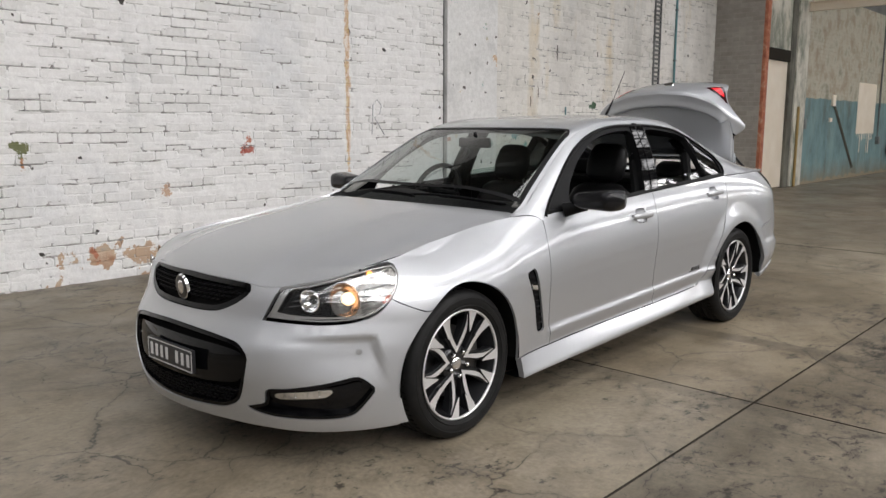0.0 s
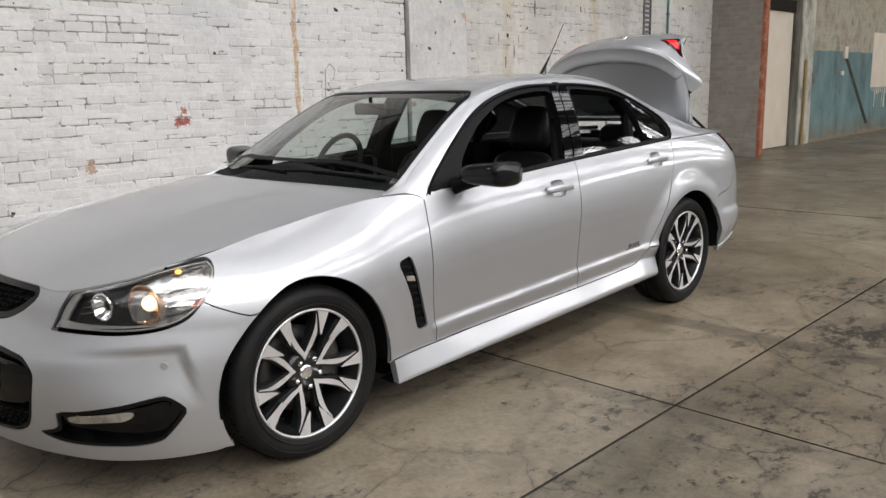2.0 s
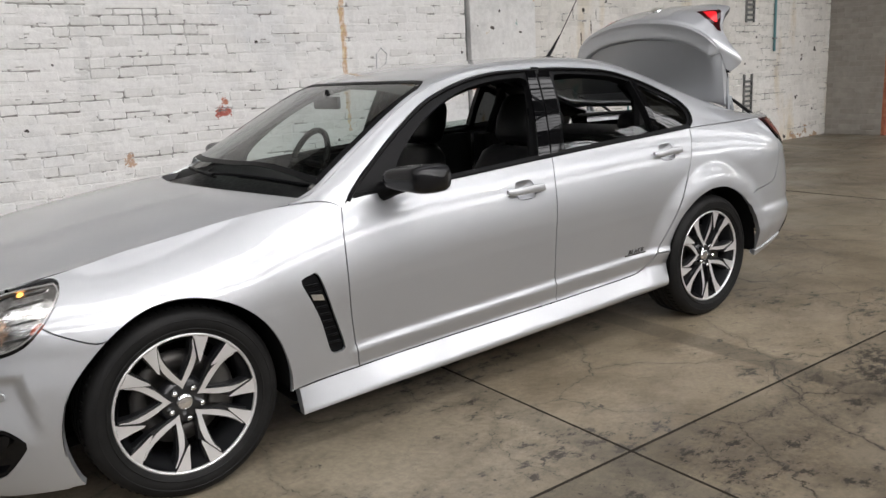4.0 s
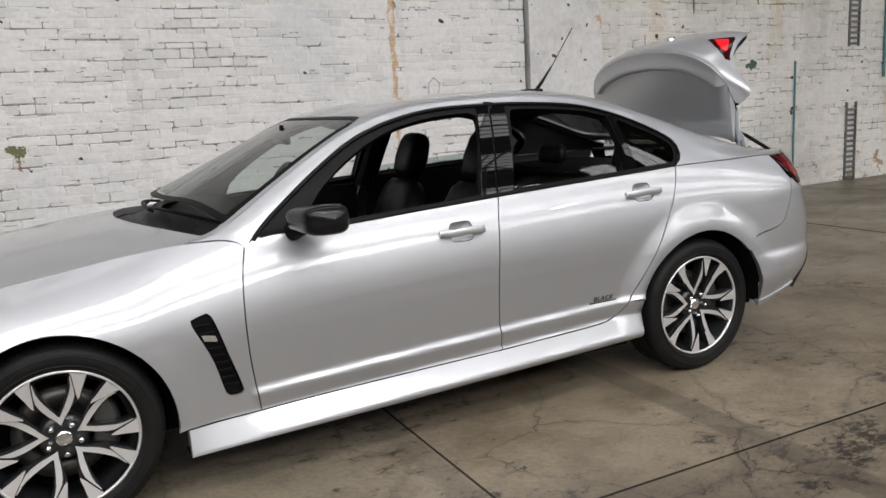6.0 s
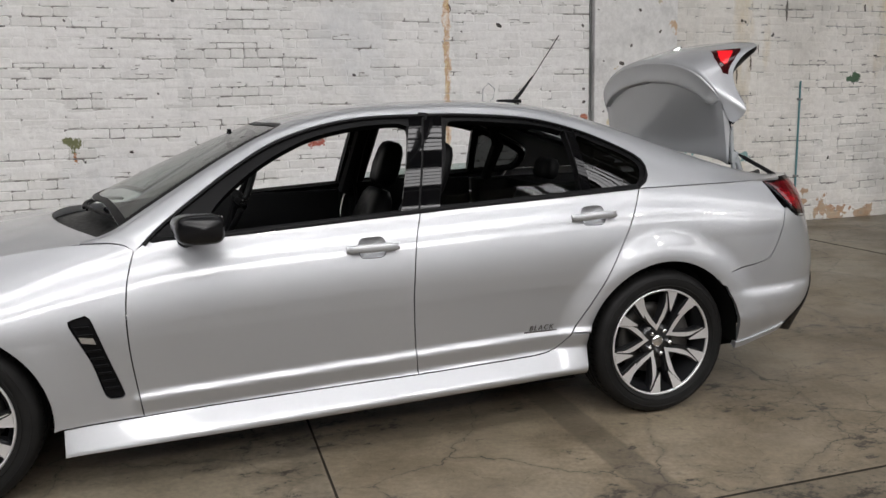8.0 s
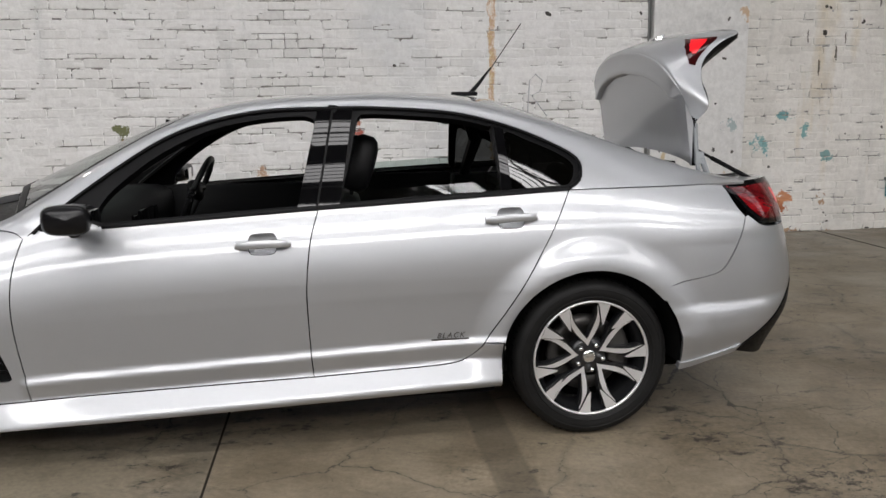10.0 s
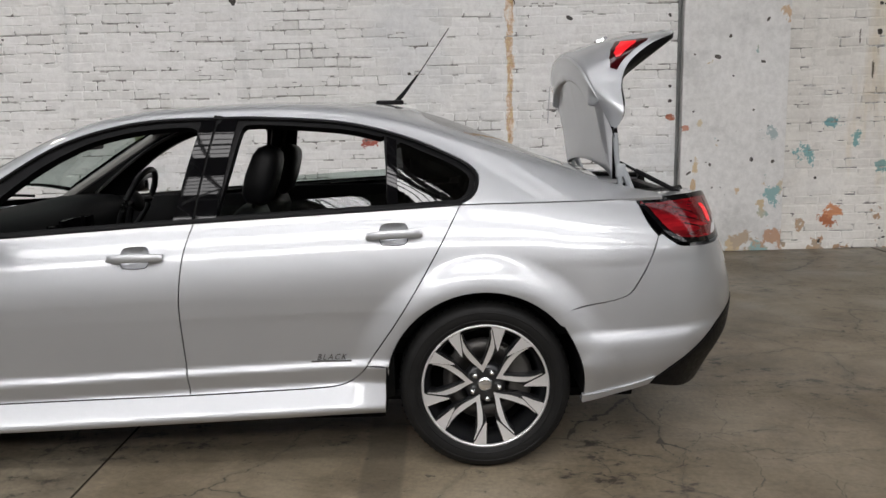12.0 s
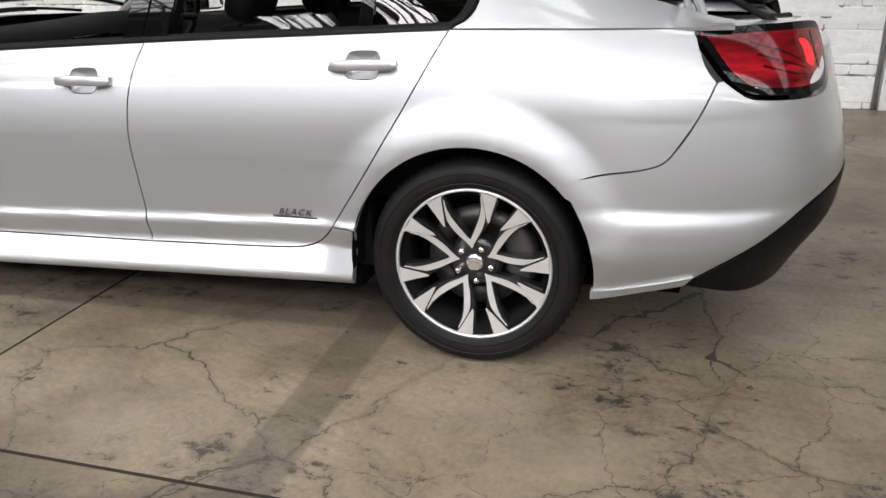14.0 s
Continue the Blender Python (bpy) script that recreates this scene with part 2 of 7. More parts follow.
render_plaster = material("old_white_render", (0.66, 0.655, 0.64), 0.75)
n = Nodes(render_plaster)
base = n.ramp(n.noise(1.6, 8, 0.62), [(0.3, (0.57, 0.57, 0.555)), (0.46, (0.8, 0.795, 0.78)), (0.7, (0.85, 0.845, 0.83))])
base = n.mix(0.6, base, n.ramp(n.noise(15, 7, 0.7), [(0.35, (0.75, 0.75, 0.74)), (0.6, (1, 1, 1))]), "MULTIPLY")
spots = n.math("GREATER_THAN", n.math("ADD", n.noise(4.0, 6, 0.6, None, 21.0), n.ramp(n.axis(2), [(0.05, 0.12), (0.5, 0.0)])), 0.675)
base = n.mix(spots, base, n.ramp(n.noise(3, 2, 0.5, None, 5.0), [(0.4, (0.33, 0.5, 0.5)), (0.52, (0.62, 0.5, 0.33))]))
base = n.mix(n.math("LESS_THAN", n.noise(9.0, 2, 0.4, None, 31.0), 0.285), base, (0.1, 0.09, 0.08))
for cx, cz, rad, sx, colour in ((6.05, 2.27, 0.1, 1.5, (0.6, 0.44, 0.3)), (6.02, 0.12, 0.12, 0.8, (0.55, 0.35, 0.24)), (5.7, 0.1, 0.1, 0.5, (0.5, 0.4, 0.3)), (6.05, 0.62, 0.12, 2.5, (0.62, 0.55, 0.42)), (5.22, 0.84, 0.12, 2.6, (0.64, 0.52, 0.34)), (5.2, 0.64, 0.08, 2.2, (0.6, 0.44, 0.28)), (5.25, 1.25, 0.05, 1.4, (0.66, 0.58, 0.42)), (5.64, 0.59, 0.05, 1.0, (0.64, 0.5, 0.34)), (5.13, 1.2, 0.04, 0.7, (0.5, 0.25, 0.18)), (5.96, 1.14, 0.08, 0.8, (0.42, 0.5, 0.5)), (5.99, 0.55, 0.13, 1.3, (0.3, 0.47, 0.47)), (5.187, 1.358, 0.022, 1.0, (0.05, 0.045, 0.04)), (5.767, 1.373, 0.022, 1.0, (0.05, 0.045, 0.04)), (5.188, 0.893, 0.022, 1.0, (0.05, 0.045, 0.04)), (5.769, 0.9, 0.036, 1.0, (0.08, 0.075, 0.07)), (5.56, 1.69, 0.02, 1.0, (0.06, 0.055, 0.05))):
    dx = n.math("MULTIPLY", n.math("SUBTRACT", n.axis(0), cx), sx)
    dz = n.math("SUBTRACT", n.axis(2), cz)
    d = n.math("SQRT", n.math("ADD", n.math("MULTIPLY", dx, dx), n.math("MULTIPLY", dz, dz)))
    d = n.math("ADD", d, n.math("MULTIPLY", n.math("SUBTRACT", n.noise(8.0, 8, 0.72, None, 40.0), 0.5), rad * 4.5))
    base = n.mix(n.math("LESS_THAN", d, rad * 0.62), base, colour)
n.colour(base)
n.bump(n.noise(9, 9, 0.7), 0.8, 0.02)

grey_brick = material("grey_painted_brick", (0.4, 0.39, 0.37), 0.75)
n = Nodes(grey_brick)
n.colour(n.mix(0.7, n.ramp(n.geo.node.outputs["Random Per Island"], [(0, (0.29, 0.265, 0.235)), (1, (0.35, 0.325, 0.29))]), n.ramp(n.noise(6, 7, 0.65), [(0.3, (0.7, 0.7, 0.7)), (0.65, (1, 1, 1))]), "MULTIPLY"))
n.bump(n.noise(30, 5), 0.5, 0.006)

raw_brick = material("raw_red_brick_edge", (0.35, 0.13, 0.07), 0.85)
n = Nodes(raw_brick)
n.colour(n.ramp(n.noise(11, 6, 0.6), [(0.3, (0.26, 0.075, 0.045)), (0.55, (0.42, 0.15, 0.08)), (0.75, (0.5, 0.33, 0.24))]))
n.bump(n.noise(20, 6), 0.7, 0.01)

teal_wall = material("worn_teal_dado_wall", (0.3, 0.4, 0.4), 0.7)
n = Nodes(teal_wall)
upper = n.ramp(n.noise(2.2, 7, 0.65, None, 4.0), [(0.32, (0.27, 0.255, 0.19)), (0.47, (0.5, 0.475, 0.385)), (0.6, (0.4, 0.345, 0.26)), (0.74, (0.3, 0.19, 0.13))])
courses = n.t.nodes.new("ShaderNodeTexBrick")
courses.inputs["Scale"].default_value, courses.inputs["Mortar Size"].default_value = 1.0, 0.008
courses.inputs["Brick Width"].default_value, courses.inputs["Row Height"].default_value = 0.243, 0.088
courses.inputs["Color1"].default_value, courses.inputs["Color2"].default_value, courses.inputs["Mortar"].default_value = (1, 1, 1, 1), (0.95, 0.94, 0.92, 1), (0.88, 0.87, 0.84, 1)
turn = n.t.nodes.new("ShaderNodeMapping")
turn.inputs["Rotation"].default_value = (radians(-90), 0, 0)
n.link(n.geo, turn.inputs["Vector"])
n.link(turn.outputs[0], courses.inputs["Vector"])
upper = n.mix(n.ramp(n.noise(1.3, 5, 0.6, None, 8.0), [(0.4, 0.25), (0.6, 1.0)]), upper, n.mix(1.0, upper, courses.outputs["Color"], "MULTIPLY"))
upper = n.mix(n.ramp(n.noise(7.0, 6, 0.7, (1, 1, 2.5), 31.0), [(0.58, 0.0), (0.66, 0.75)]), upper, (0.24, 0.21, 0.16))
teal = n.ramp(n.noise(1.6, 9, 0.72, (1, 1, 0.5), 9.0), [(0.28, (0.07, 0.12, 0.125)), (0.5, (0.16, 0.26, 0.27)), (0.72, (0.24, 0.35, 0.34))])
edge = n.math("GREATER_THAN", n.math("ADD", n.axis(2), n.math("MULTIPLY", n.noise(3.0, 8, 0.75, None, 2.0), 0.12)), 2.08)
foot = n.math("GREATER_THAN", n.math("ADD", n.axis(2), n.math("MULTIPLY", n.noise(5.0, 6, 0.7, None, 14.0), 0.4)), 0.27)
teal = n.mix(n.ramp(n.noise(2.4, 8, 0.72, (1, 1, 0.3), 17.0), [(0.52, 0.0), (0.68, 0.7)]), teal, (0.11, 0.115, 0.09))
low = n.ramp(n.math("ADD", n.axis(2), n.math("MULTIPLY", n.noise(2.0, 6, 0.7, None, 27.0), 0.9)), [(0.45, 0.75), (0.95, 0.0)])
teal = n.mix(low, teal, (0.2, 0.16, 0.1))
n.colour(n.mix(foot, (0.27, 0.22, 0.15), n.mix(edge, teal, upper)))
n.bump(n.noise(14, 6), 0.4, 0.008)

peeling_paint = material("peeling_cream_and_green_paint", (0.5, 0.47, 0.4), 0.75)
n = Nodes(peeling_paint)
n.colour(n.ramp(n.noise(2.4, 9, 0.7, (1, 1, 0.45), 12.0), [(0.32, (0.12, 0.14, 0.12)), (0.45, (0.3, 0.31, 0.25)), (0.55, (0.58, 0.55, 0.47)), (0.66, (0.7, 0.68, 0.6)), (0.76, (0.3, 0.22, 0.15))]))
n.bump(n.noise(14, 6), 0.4, 0.008)

jamb_paint = material("stained_green_grey_jamb", (0.12, 0.12, 0.1), 0.75)
n = Nodes(jamb_paint)
n.colour(n.ramp(n.noise(3.0, 8, 0.7, (1, 1, 0.4), 21.0), [(0.32, (0.05, 0.045, 0.035)), (0.52, (0.13, 0.125, 0.1)), (0.7, (0.2, 0.2, 0.165))]))
n.bump(n.noise(16, 6), 0.4, 0.006)

# old polished concrete, cracked and stained
concrete = material("worn_concrete", (0.24, 0.22, 0.19), 0.4)
n = Nodes(concrete)
base = n.ramp(n.noise(0.5, 7, 0.62), [(0.3, (0.13, 0.109, 0.078)), (0.48, (0.207, 0.175, 0.127)), (0.7, (0.295, 0.253, 0.188))])
base = n.mix(0.8, base, n.ramp(n.noise(2.6, 8, 0.72), [(0.34, (0.55, 0.53, 0.5)), (0.56, (1, 1, 1))]), "MULTIPLY")
base = n.mix(0.8, base, n.ramp(n.noise(42, 5, 0.75), [(0.35, (0.66, 0.66, 0.66)), (0.6, (1, 1, 1))]), "MULTIPLY")
pale = n.ramp(n.noise(1.7, 6, 0.6, None, 23.0), [(0.55, 0.0), (0.72, 0.5)])
base = n.mix(pale, base, (0.27, 0.235, 0.185))
# from the cross joint to x 5-6 the floor is slightly darker and browner
bay = n.ramp(n.math("DIVIDE", n.math("SUBTRACT", n.axis(0), 1.0), 8.0), [(0.042, 0.0), (0.046, 1.0), (0.5, 1.0), (0.62, 0.0)])
base = n.mix(bay, base, n.mix(1.0, base, (0.97, 0.94, 0.9), "MULTIPLY"))
warp = n.t.nodes.new("ShaderNodeTexNoise")
warp.inputs["Scale"].default_value, warp.inputs["Detail"].default_value, warp.inputs["Roughness"].default_value = 2.6, 9.0, 0.62
n.link(n.geo, warp.inputs["Vector"])
crack = n.voronoi(1.25, warp=warp.outputs["Color"])
width = n.math("MULTIPLY", n.math("MAXIMUM", n.math("SUBTRACT", n.noise(1.1, 5, 0.6, None, 5.0), 0.4), 0.0), 0.022)
hair = n.voronoi(2.9, warp=warp.outputs["Color"])
hair_width = n.math("MULTIPLY", n.math("MAXIMUM", n.math("SUBTRACT", n.noise(0.8, 4, 0.6, None, 35.0), 0.47), 0.0), 0.034)
crackline = n.math("MAXIMUM", n.math("LESS_THAN", crack, width), n.math("LESS_THAN", hair, hair_width))
base = n.mix(n.math("MULTIPLY", n.ramp(n.math("SUBTRACT", crack, width), [(0.0, 0.35), (0.03, 0.0)]), 1.0), base, (0.09, 0.075, 0.055))
base = n.mix(n.math("MULTIPLY", crackline, 0.85), base, (0.026, 0.022, 0.016))
pitty = n.math("ADD", n.noise(11.0, 8, 0.75, None, 17.0), n.ramp(n.noise(1.2, 4, 0.5, None, 29.0), [(0.4, -0.08), (0.7, 0.06)]))
pit = n.math("GREATER_THAN", pitty, 0.665)
chips = n.math("ADD", n.noise(6.5, 10, 0.82, (1, 1.5, 1), 71.0), n.ramp(n.noise(1.3, 5, 0.6, None, 83.0), [(0.46, -0.16), (0.64, 0.1)]))
chips = n.math("SUBTRACT", chips, n.ramp(n.math("MULTIPLY", n.axis(1), -0.2), [(0.26, 0.07), (0.4, 0.0)]))
pit = n.math("MAXIMUM", pit, n.math("GREATER_THAN", chips, 0.588))
base = n.mix(n.ramp(chips, [(0.5, 0.0), (0.6, 0.55)]), base, (0.08, 0.068, 0.055))
base = n.mix(n.math("MULTIPLY", pit, 0.9), base, (0.028, 0.024, 0.018))
# sooty, oil-marked floor beyond the long joint
aisle = n.math("LESS_THAN", n.math("ADD", n.axis(1), n.math("MULTIPLY", n.noise(9.0, 4, 0.6, None, 15.0), 0.02)), -1.648)
soot = n.ramp(n.noise(1.1, 7, 0.68, (1, 1.6, 1), 57.0), [(0.34, 0.85), (0.5, 0.5), (0.66, 0.12)])
base = n.mix(n.math("MULTIPLY", aisle, soot), base, n.mix(1.0, base, (0.42, 0.43, 0.44), "MULTIPLY"))
# shadow bands of roof members painted across the bay, one beside the joint
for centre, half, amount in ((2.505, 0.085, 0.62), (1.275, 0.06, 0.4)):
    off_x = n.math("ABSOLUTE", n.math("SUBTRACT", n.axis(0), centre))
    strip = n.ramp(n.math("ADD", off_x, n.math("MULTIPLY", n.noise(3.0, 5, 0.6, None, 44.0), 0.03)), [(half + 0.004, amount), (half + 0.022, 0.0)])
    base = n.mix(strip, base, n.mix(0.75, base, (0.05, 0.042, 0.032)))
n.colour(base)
n.rough(n.ramp(n.noise(1.4, 6, 0.6, None, 3.0), [(0.3, 0.3), (0.7, 0.56)]))
n.b.inputs["Specular IOR Level"].default_value = 0.3
n.bump(n.math("SUBTRACT", n.noise(55, 5, 0.65), n.math("MULTIPLY", crackline, 1.5)), 0.14, 0.004)

deep_mortar = material("dark_deep_mortar", (0.17, 0.16, 0.145), 0.9)
n = Nodes(deep_mortar)
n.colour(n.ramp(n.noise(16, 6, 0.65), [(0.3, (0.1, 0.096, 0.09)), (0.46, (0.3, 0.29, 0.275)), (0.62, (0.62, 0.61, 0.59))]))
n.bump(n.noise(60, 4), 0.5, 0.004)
joint_dirt = material("dirt_filled_joint", (0.03, 0.026, 0.021), 0.95, Specular_IOR_Level=0.1)
steel_grey = material("weathered_steel", (0.2, 0.21, 0.21), 0.55, 0.5)
n = Nodes(steel_grey)
n.colour(n.ramp(n.noise(7, 6), [(0.3, (0.13, 0.135, 0.13)), (0.7, (0.26, 0.265, 0.26))]))
teal_pipe = material("teal_painted_pipe", (0.1, 0.24, 0.26), 0.5)
roof_sheet = material("corrugated_roof_sheet", (0.22, 0.22, 0.215), 0.6, 0.2)
n = Nodes(roof_sheet)
n.colour(n.ramp(n.noise(0.8, 6), [(0.3, (0.12, 0.12, 0.115)), (0.7, (0.22, 0.22, 0.21))]))
white_door_paint = material("cream_door_paint", (0.78, 0.73, 0.65), 0.5)
n = Nodes(white_door_paint)
n.colour(n.ramp(n.noise(2.5, 5), [(0.3, (0.8, 0.7, 0.56)), (0.7, (0.88, 0.79, 0.66))]))

# ---- building helpers ----
def mesh_part(name, verts, faces, mat, parent=None, label="", smooth=True, normals=None):
    """One mesh object from plain vertex and face lists, under its parent if one is given."""
    me = bpy.data.meshes.new(name)
    me.from_pydata([tuple(v) for v in verts], [], [tuple(f) for f in faces])
    me.materials.append(mat)
    me.shade_smooth() if smooth else me.shade_flat()
    me.update()
    if normals is not None:
        me.normals_split_custom_set_from_vertices([tuple(v) for v in normals])
    ob = new(name, me)
    ob.parent = parent
    return tagged(ob, label)


def part(name, bm, mat, parent=None, label="", smooth=True, sharp=40):
    """Links a bmesh as one mesh object under a thing or a part."""
    me = bpy.data.meshes.new(name)
    bm.normal_update()
    if smooth:
        for f in bm.faces:
            f.smooth = True
        for e in bm.edges:
            if len(e.link_faces) == 2 and e.calc_face_angle(0) > radians(sharp):
                e.smooth = False
    bm.to_mesh(me)
    bm.free()
    me.materials.append(mat)
    ob = new(name, me)
    ob.parent = parent
    return tagged(ob, label)


def box(x0, y0, z0, x1, y1, z1, bevel=0.0, segments=2):
    bm = bmesh.new()
    bmesh.ops.create_cube(bm, size=1, matrix=Matrix.Translation(((x0 + x1) / 2, (y0 + y1) / 2, (z0 + z1) / 2)) @ Matrix.Diagonal((x1 - x0, y1 - y0, z1 - z0, 1)))
    if bevel:
        bmesh.ops.bevel(bm, geom=list(bm.edges), offset=bevel, segments=segments, affect="EDGES", profile=0.6)
    return bm


def tube(points, radius, sides=10, radii=None):
    """A round bar along a line of points."""
    bm = bmesh.new()
    pts = [Vector(p) for p in points]
    rings = []
    for i, p in enumerate(pts):
        d = (pts[min(i + 1, len(pts) - 1)] - pts[max(i - 1, 0)]).normalized()
        a = d.cross(Vector((0, 0, 1)) if abs(d.z) < 0.9 else Vector((1, 0, 0))).normalized()
        b = d.cross(a)
        r = radii[i] if radii else radius
        rings.append([bm.verts.new(p + r * (math.cos(k * math.tau / sides) * a + math.sin(k * math.tau / sides) * b)) for k in range(sides)])
    for q, s in zip(rings, rings[1:]):
        for k in range(sides):
            bm.faces.new((q[k], q[(k + 1) % sides], s[(k + 1) % sides], s[k]))
    bm.faces.new(rings[0][::-1])
    bm.faces.new(rings[-1])
    bmesh.ops.recalc_face_normals(bm, faces=list(bm.faces))
    return bm


def merge(*bms):
    whole = bmesh.new()
    for bm in bms:
        me = bpy.data.meshes.new("tmp")
        bm.to_mesh(me)
        bm.free()
        whole.from_mesh(me)
        bpy.data.meshes.remove(me)
    return whole


# ---- the hall ----
WALL_Y = 3.90
X0, X1, Y0 = -24.0, 30.0, -15.0
PIER_X, PIER_Y = 12.95, 2.9

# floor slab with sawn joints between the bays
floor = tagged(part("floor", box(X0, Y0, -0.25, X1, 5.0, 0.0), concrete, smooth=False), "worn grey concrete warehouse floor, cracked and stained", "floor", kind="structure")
for name, b in (("long_joint", box(X0, -1.664, -0.002, X1, -1.653, 0.0015)), ("cross_joint", box(1.342, Y0, -0.002, 1.352, WALL_Y, 0.0015)), ("cross_joint", box(7.0, Y0, -0.002, 7.016, WALL_Y, 0.0025)), ("cross_joint", box(-4.3, Y0, -0.002, -4.284, WALL_Y, 0.0025)), ("long_joint", box(X0, -6.0, -0.002, X1, -5.98, 0.0025))):
    part(name, b, joint_dirt, floor, "dark dirt-filled floor joint", smooth=False)

# main brick wall: a core, with the bricks laid on its face
wall_main = tagged(part("wall_main", box(X0, WALL_Y + 0.03, 0, 5.03, WALL_Y + 0.45, 5.0), white_brick, smooth=False), "old white-painted brick warehouse wall with flaking paint", "wall", kind="structure")
wall_side = tagged(part("wall_beyond_pier", box(6.09, WALL_Y + 0.03, 0, PIER_X, WALL_Y + 0.45, 5.0), aged_brick, smooth=False), "old white-painted brick wall with teal and red paint scars", "wall", kind="structure")
tagged(part("wall_pilaster", box(5.082, WALL_Y - 0.03, 0, 6.09, WALL_Y + 0.45, 5.0, 0.012), render_plaster), "smooth rendered white pier in the brick wall", "wall", kind="structure")
channel = tagged(part("wall_channel", merge(box(5.03, WALL_Y + 0.05, 0, 5.082, WALL_Y + 0.45, 5.0), box(5.03, WALL_Y - 0.012, 0, 5.042, WALL_Y + 0.05, 5.0)), steel_grey, smooth=False), "dark weathered steel channel set upright in the wall", "wall", kind="structure")
wall_return = tagged(part("wall_return", box(PIER_X, PIER_Y + 0.045, 0, PIER_X + 0.16, WALL_Y + 0.45, 6.0), grey_brick, smooth=False), "grey-painted brick return wall", "wall", kind="structure")
tagged(part("wall_corner", box(PIER_X - 0.004, PIER_Y - 0.02, 0, PIER_X + 0.16, PIER_Y + 0.045, 6.0, 0.008), raw_brick), "raw red brick corner of the return wall", "wall", kind="structure")
door_far = tagged(part("door_far", box(13.12, 3.46, 0.02, 15.72, 3.53, 2.76, 0.01), white_door_paint), "tall closed cream-painted door in the far bay", "door", kind="structure")
part("door_head", box(13.12, 3.40, 2.76, 15.72, 3.6, 3.0, 0.01), joint_dirt, door_far, "dark door head")
tagged(part("door_lintel", box(13.12, 3.42, 3.0, 15.72, 3.9, 5.2), peeling_paint, smooth=False), "worn peeling wall over the far door", "wall", kind="structure")
tagged(part("door_jamb", box(15.72, 3.40, 0, 16.04, 3.9, 5.2, 0.02), jamb_paint), "dark green-grey stained door jamb", "wall", kind="structure")
tagged(part("wall_stub", box(16.04, 3.37, 0, 16.75, 3.9, 5.2, 0.02), peeling_paint), "peeling painted pier beside the far door", "wall", kind="structure")
wall_far = tagged(part("wall_far", box(16.75, 3.45, 0, X1, 3.9, 4.45), teal_wall, smooth=False), "far wall with worn teal dado under peeling cream paint", "wall", kind="structure")
tagged(part("wall_far_head", box(16.75, 3.7, 4.45, X1, 3.95, 6.7), roof_sheet, smooth=False), "dark sheeting over the far wall", "wall", kind="structure")
tagged(part("tie_beam", merge(box(16.55, Y0, 3.92, 16.69, 3.45, 3.94), box(16.61, Y0, 3.94, 16.63, 3.45, 4.10), box(16.55, Y0, 4.10, 16.69, 3.45, 4.12)), white_door_paint, smooth=False), "pale painted steel beam across the far bay", "beam", kind="structure")
tagged(part("wall_end", box(X1, Y0, 0, X1 + 0.3, 5.0, 8.5), teal_wall, smooth=False), "end wall of the hall", "wall", kind="structure")
# unseen closing walls, toned dark for what the car's paint reflects
tagged(part("wall_front", box(X0 - 0.3, Y0, 0, X0, 5.0, 8.5), dark_brick, smooth=False), "plain dark end wall", "wall", kind="structure")
tagged(part("wall_opposite", box(X0, Y0 - 0.3, 0, X1, Y0, 6.0), dark_brick, smooth=False), "plain dark opposite wall", "wall", kind="structure")
tagged(part("wall_upper", box(X0, WALL_Y, 5.0, PIER_X, WALL_Y + 0.45, 6.2), render_plaster, smooth=False), "plain wall head under the roof", "wall", kind="structure")


# shed roof: two slopes with strips left open for the roof lights
def slope(y0, y1):
    z0, z1 = roof_z(y0), roof_z(y1)
    bm = bmesh.new()
    vs = [bm.verts.new(p) for p in ((X0, y0, z0), (X1, y0, z0), (X1, y1, z1), (X0, y1, z1), (X0, y0, z0 + 0.08), (X1, y0, z0 + 0.08), (X1, y1, z1 + 0.08), (X0, y1, z1 + 0.08))]
    for f in ((3, 2, 1, 0), (4, 5, 6, 7), (0, 1, 5, 4), (2, 3, 7, 6), (1, 2, 6, 5), (3, 0, 4, 7)):
        bm.faces.new([vs[k] for k in f])
    tagged(part("ceiling_slope", bm, roof_sheet, smooth=False), "weathered sheet-metal shed roof", "ceiling", kind="structure")


for a, b in ((4.4, 1.05), (-0.65, -3.5), (-3.5, -4.4), (-6.0, -7.55), (-9.25, -10.75), (-12.45, -15.3)):
    slope(a, b)


# glazing bars under the roof lights
for y0, width, share in ROOF_LIGHTS:
    lean = 0.25 if y0 < -3.5 else -0.25
    z0 = roof_z(y0) - 0.03
    half = width / 2
    bars = [box(X0, y0 + d - 0.025, z0 + lean * d - 0.03, X1, y0 + d + 0.025, z0 + lean * d) for d in np.linspace(0.05 - half, half - 0.05, 6)]
    bars += [tube([(x, y0 - half, z0 - lean * half - 0.05), (x, y0 + half, z0 + lean * half - 0.05)], 0.035, 4) for x in np.arange(-23.25, 30, 1.5)]
    tagged(part("roof_light_bars", merge(*bars), steel_grey, smooth=False), "steel glazing bars of the roof light", "ceiling", kind="structure")


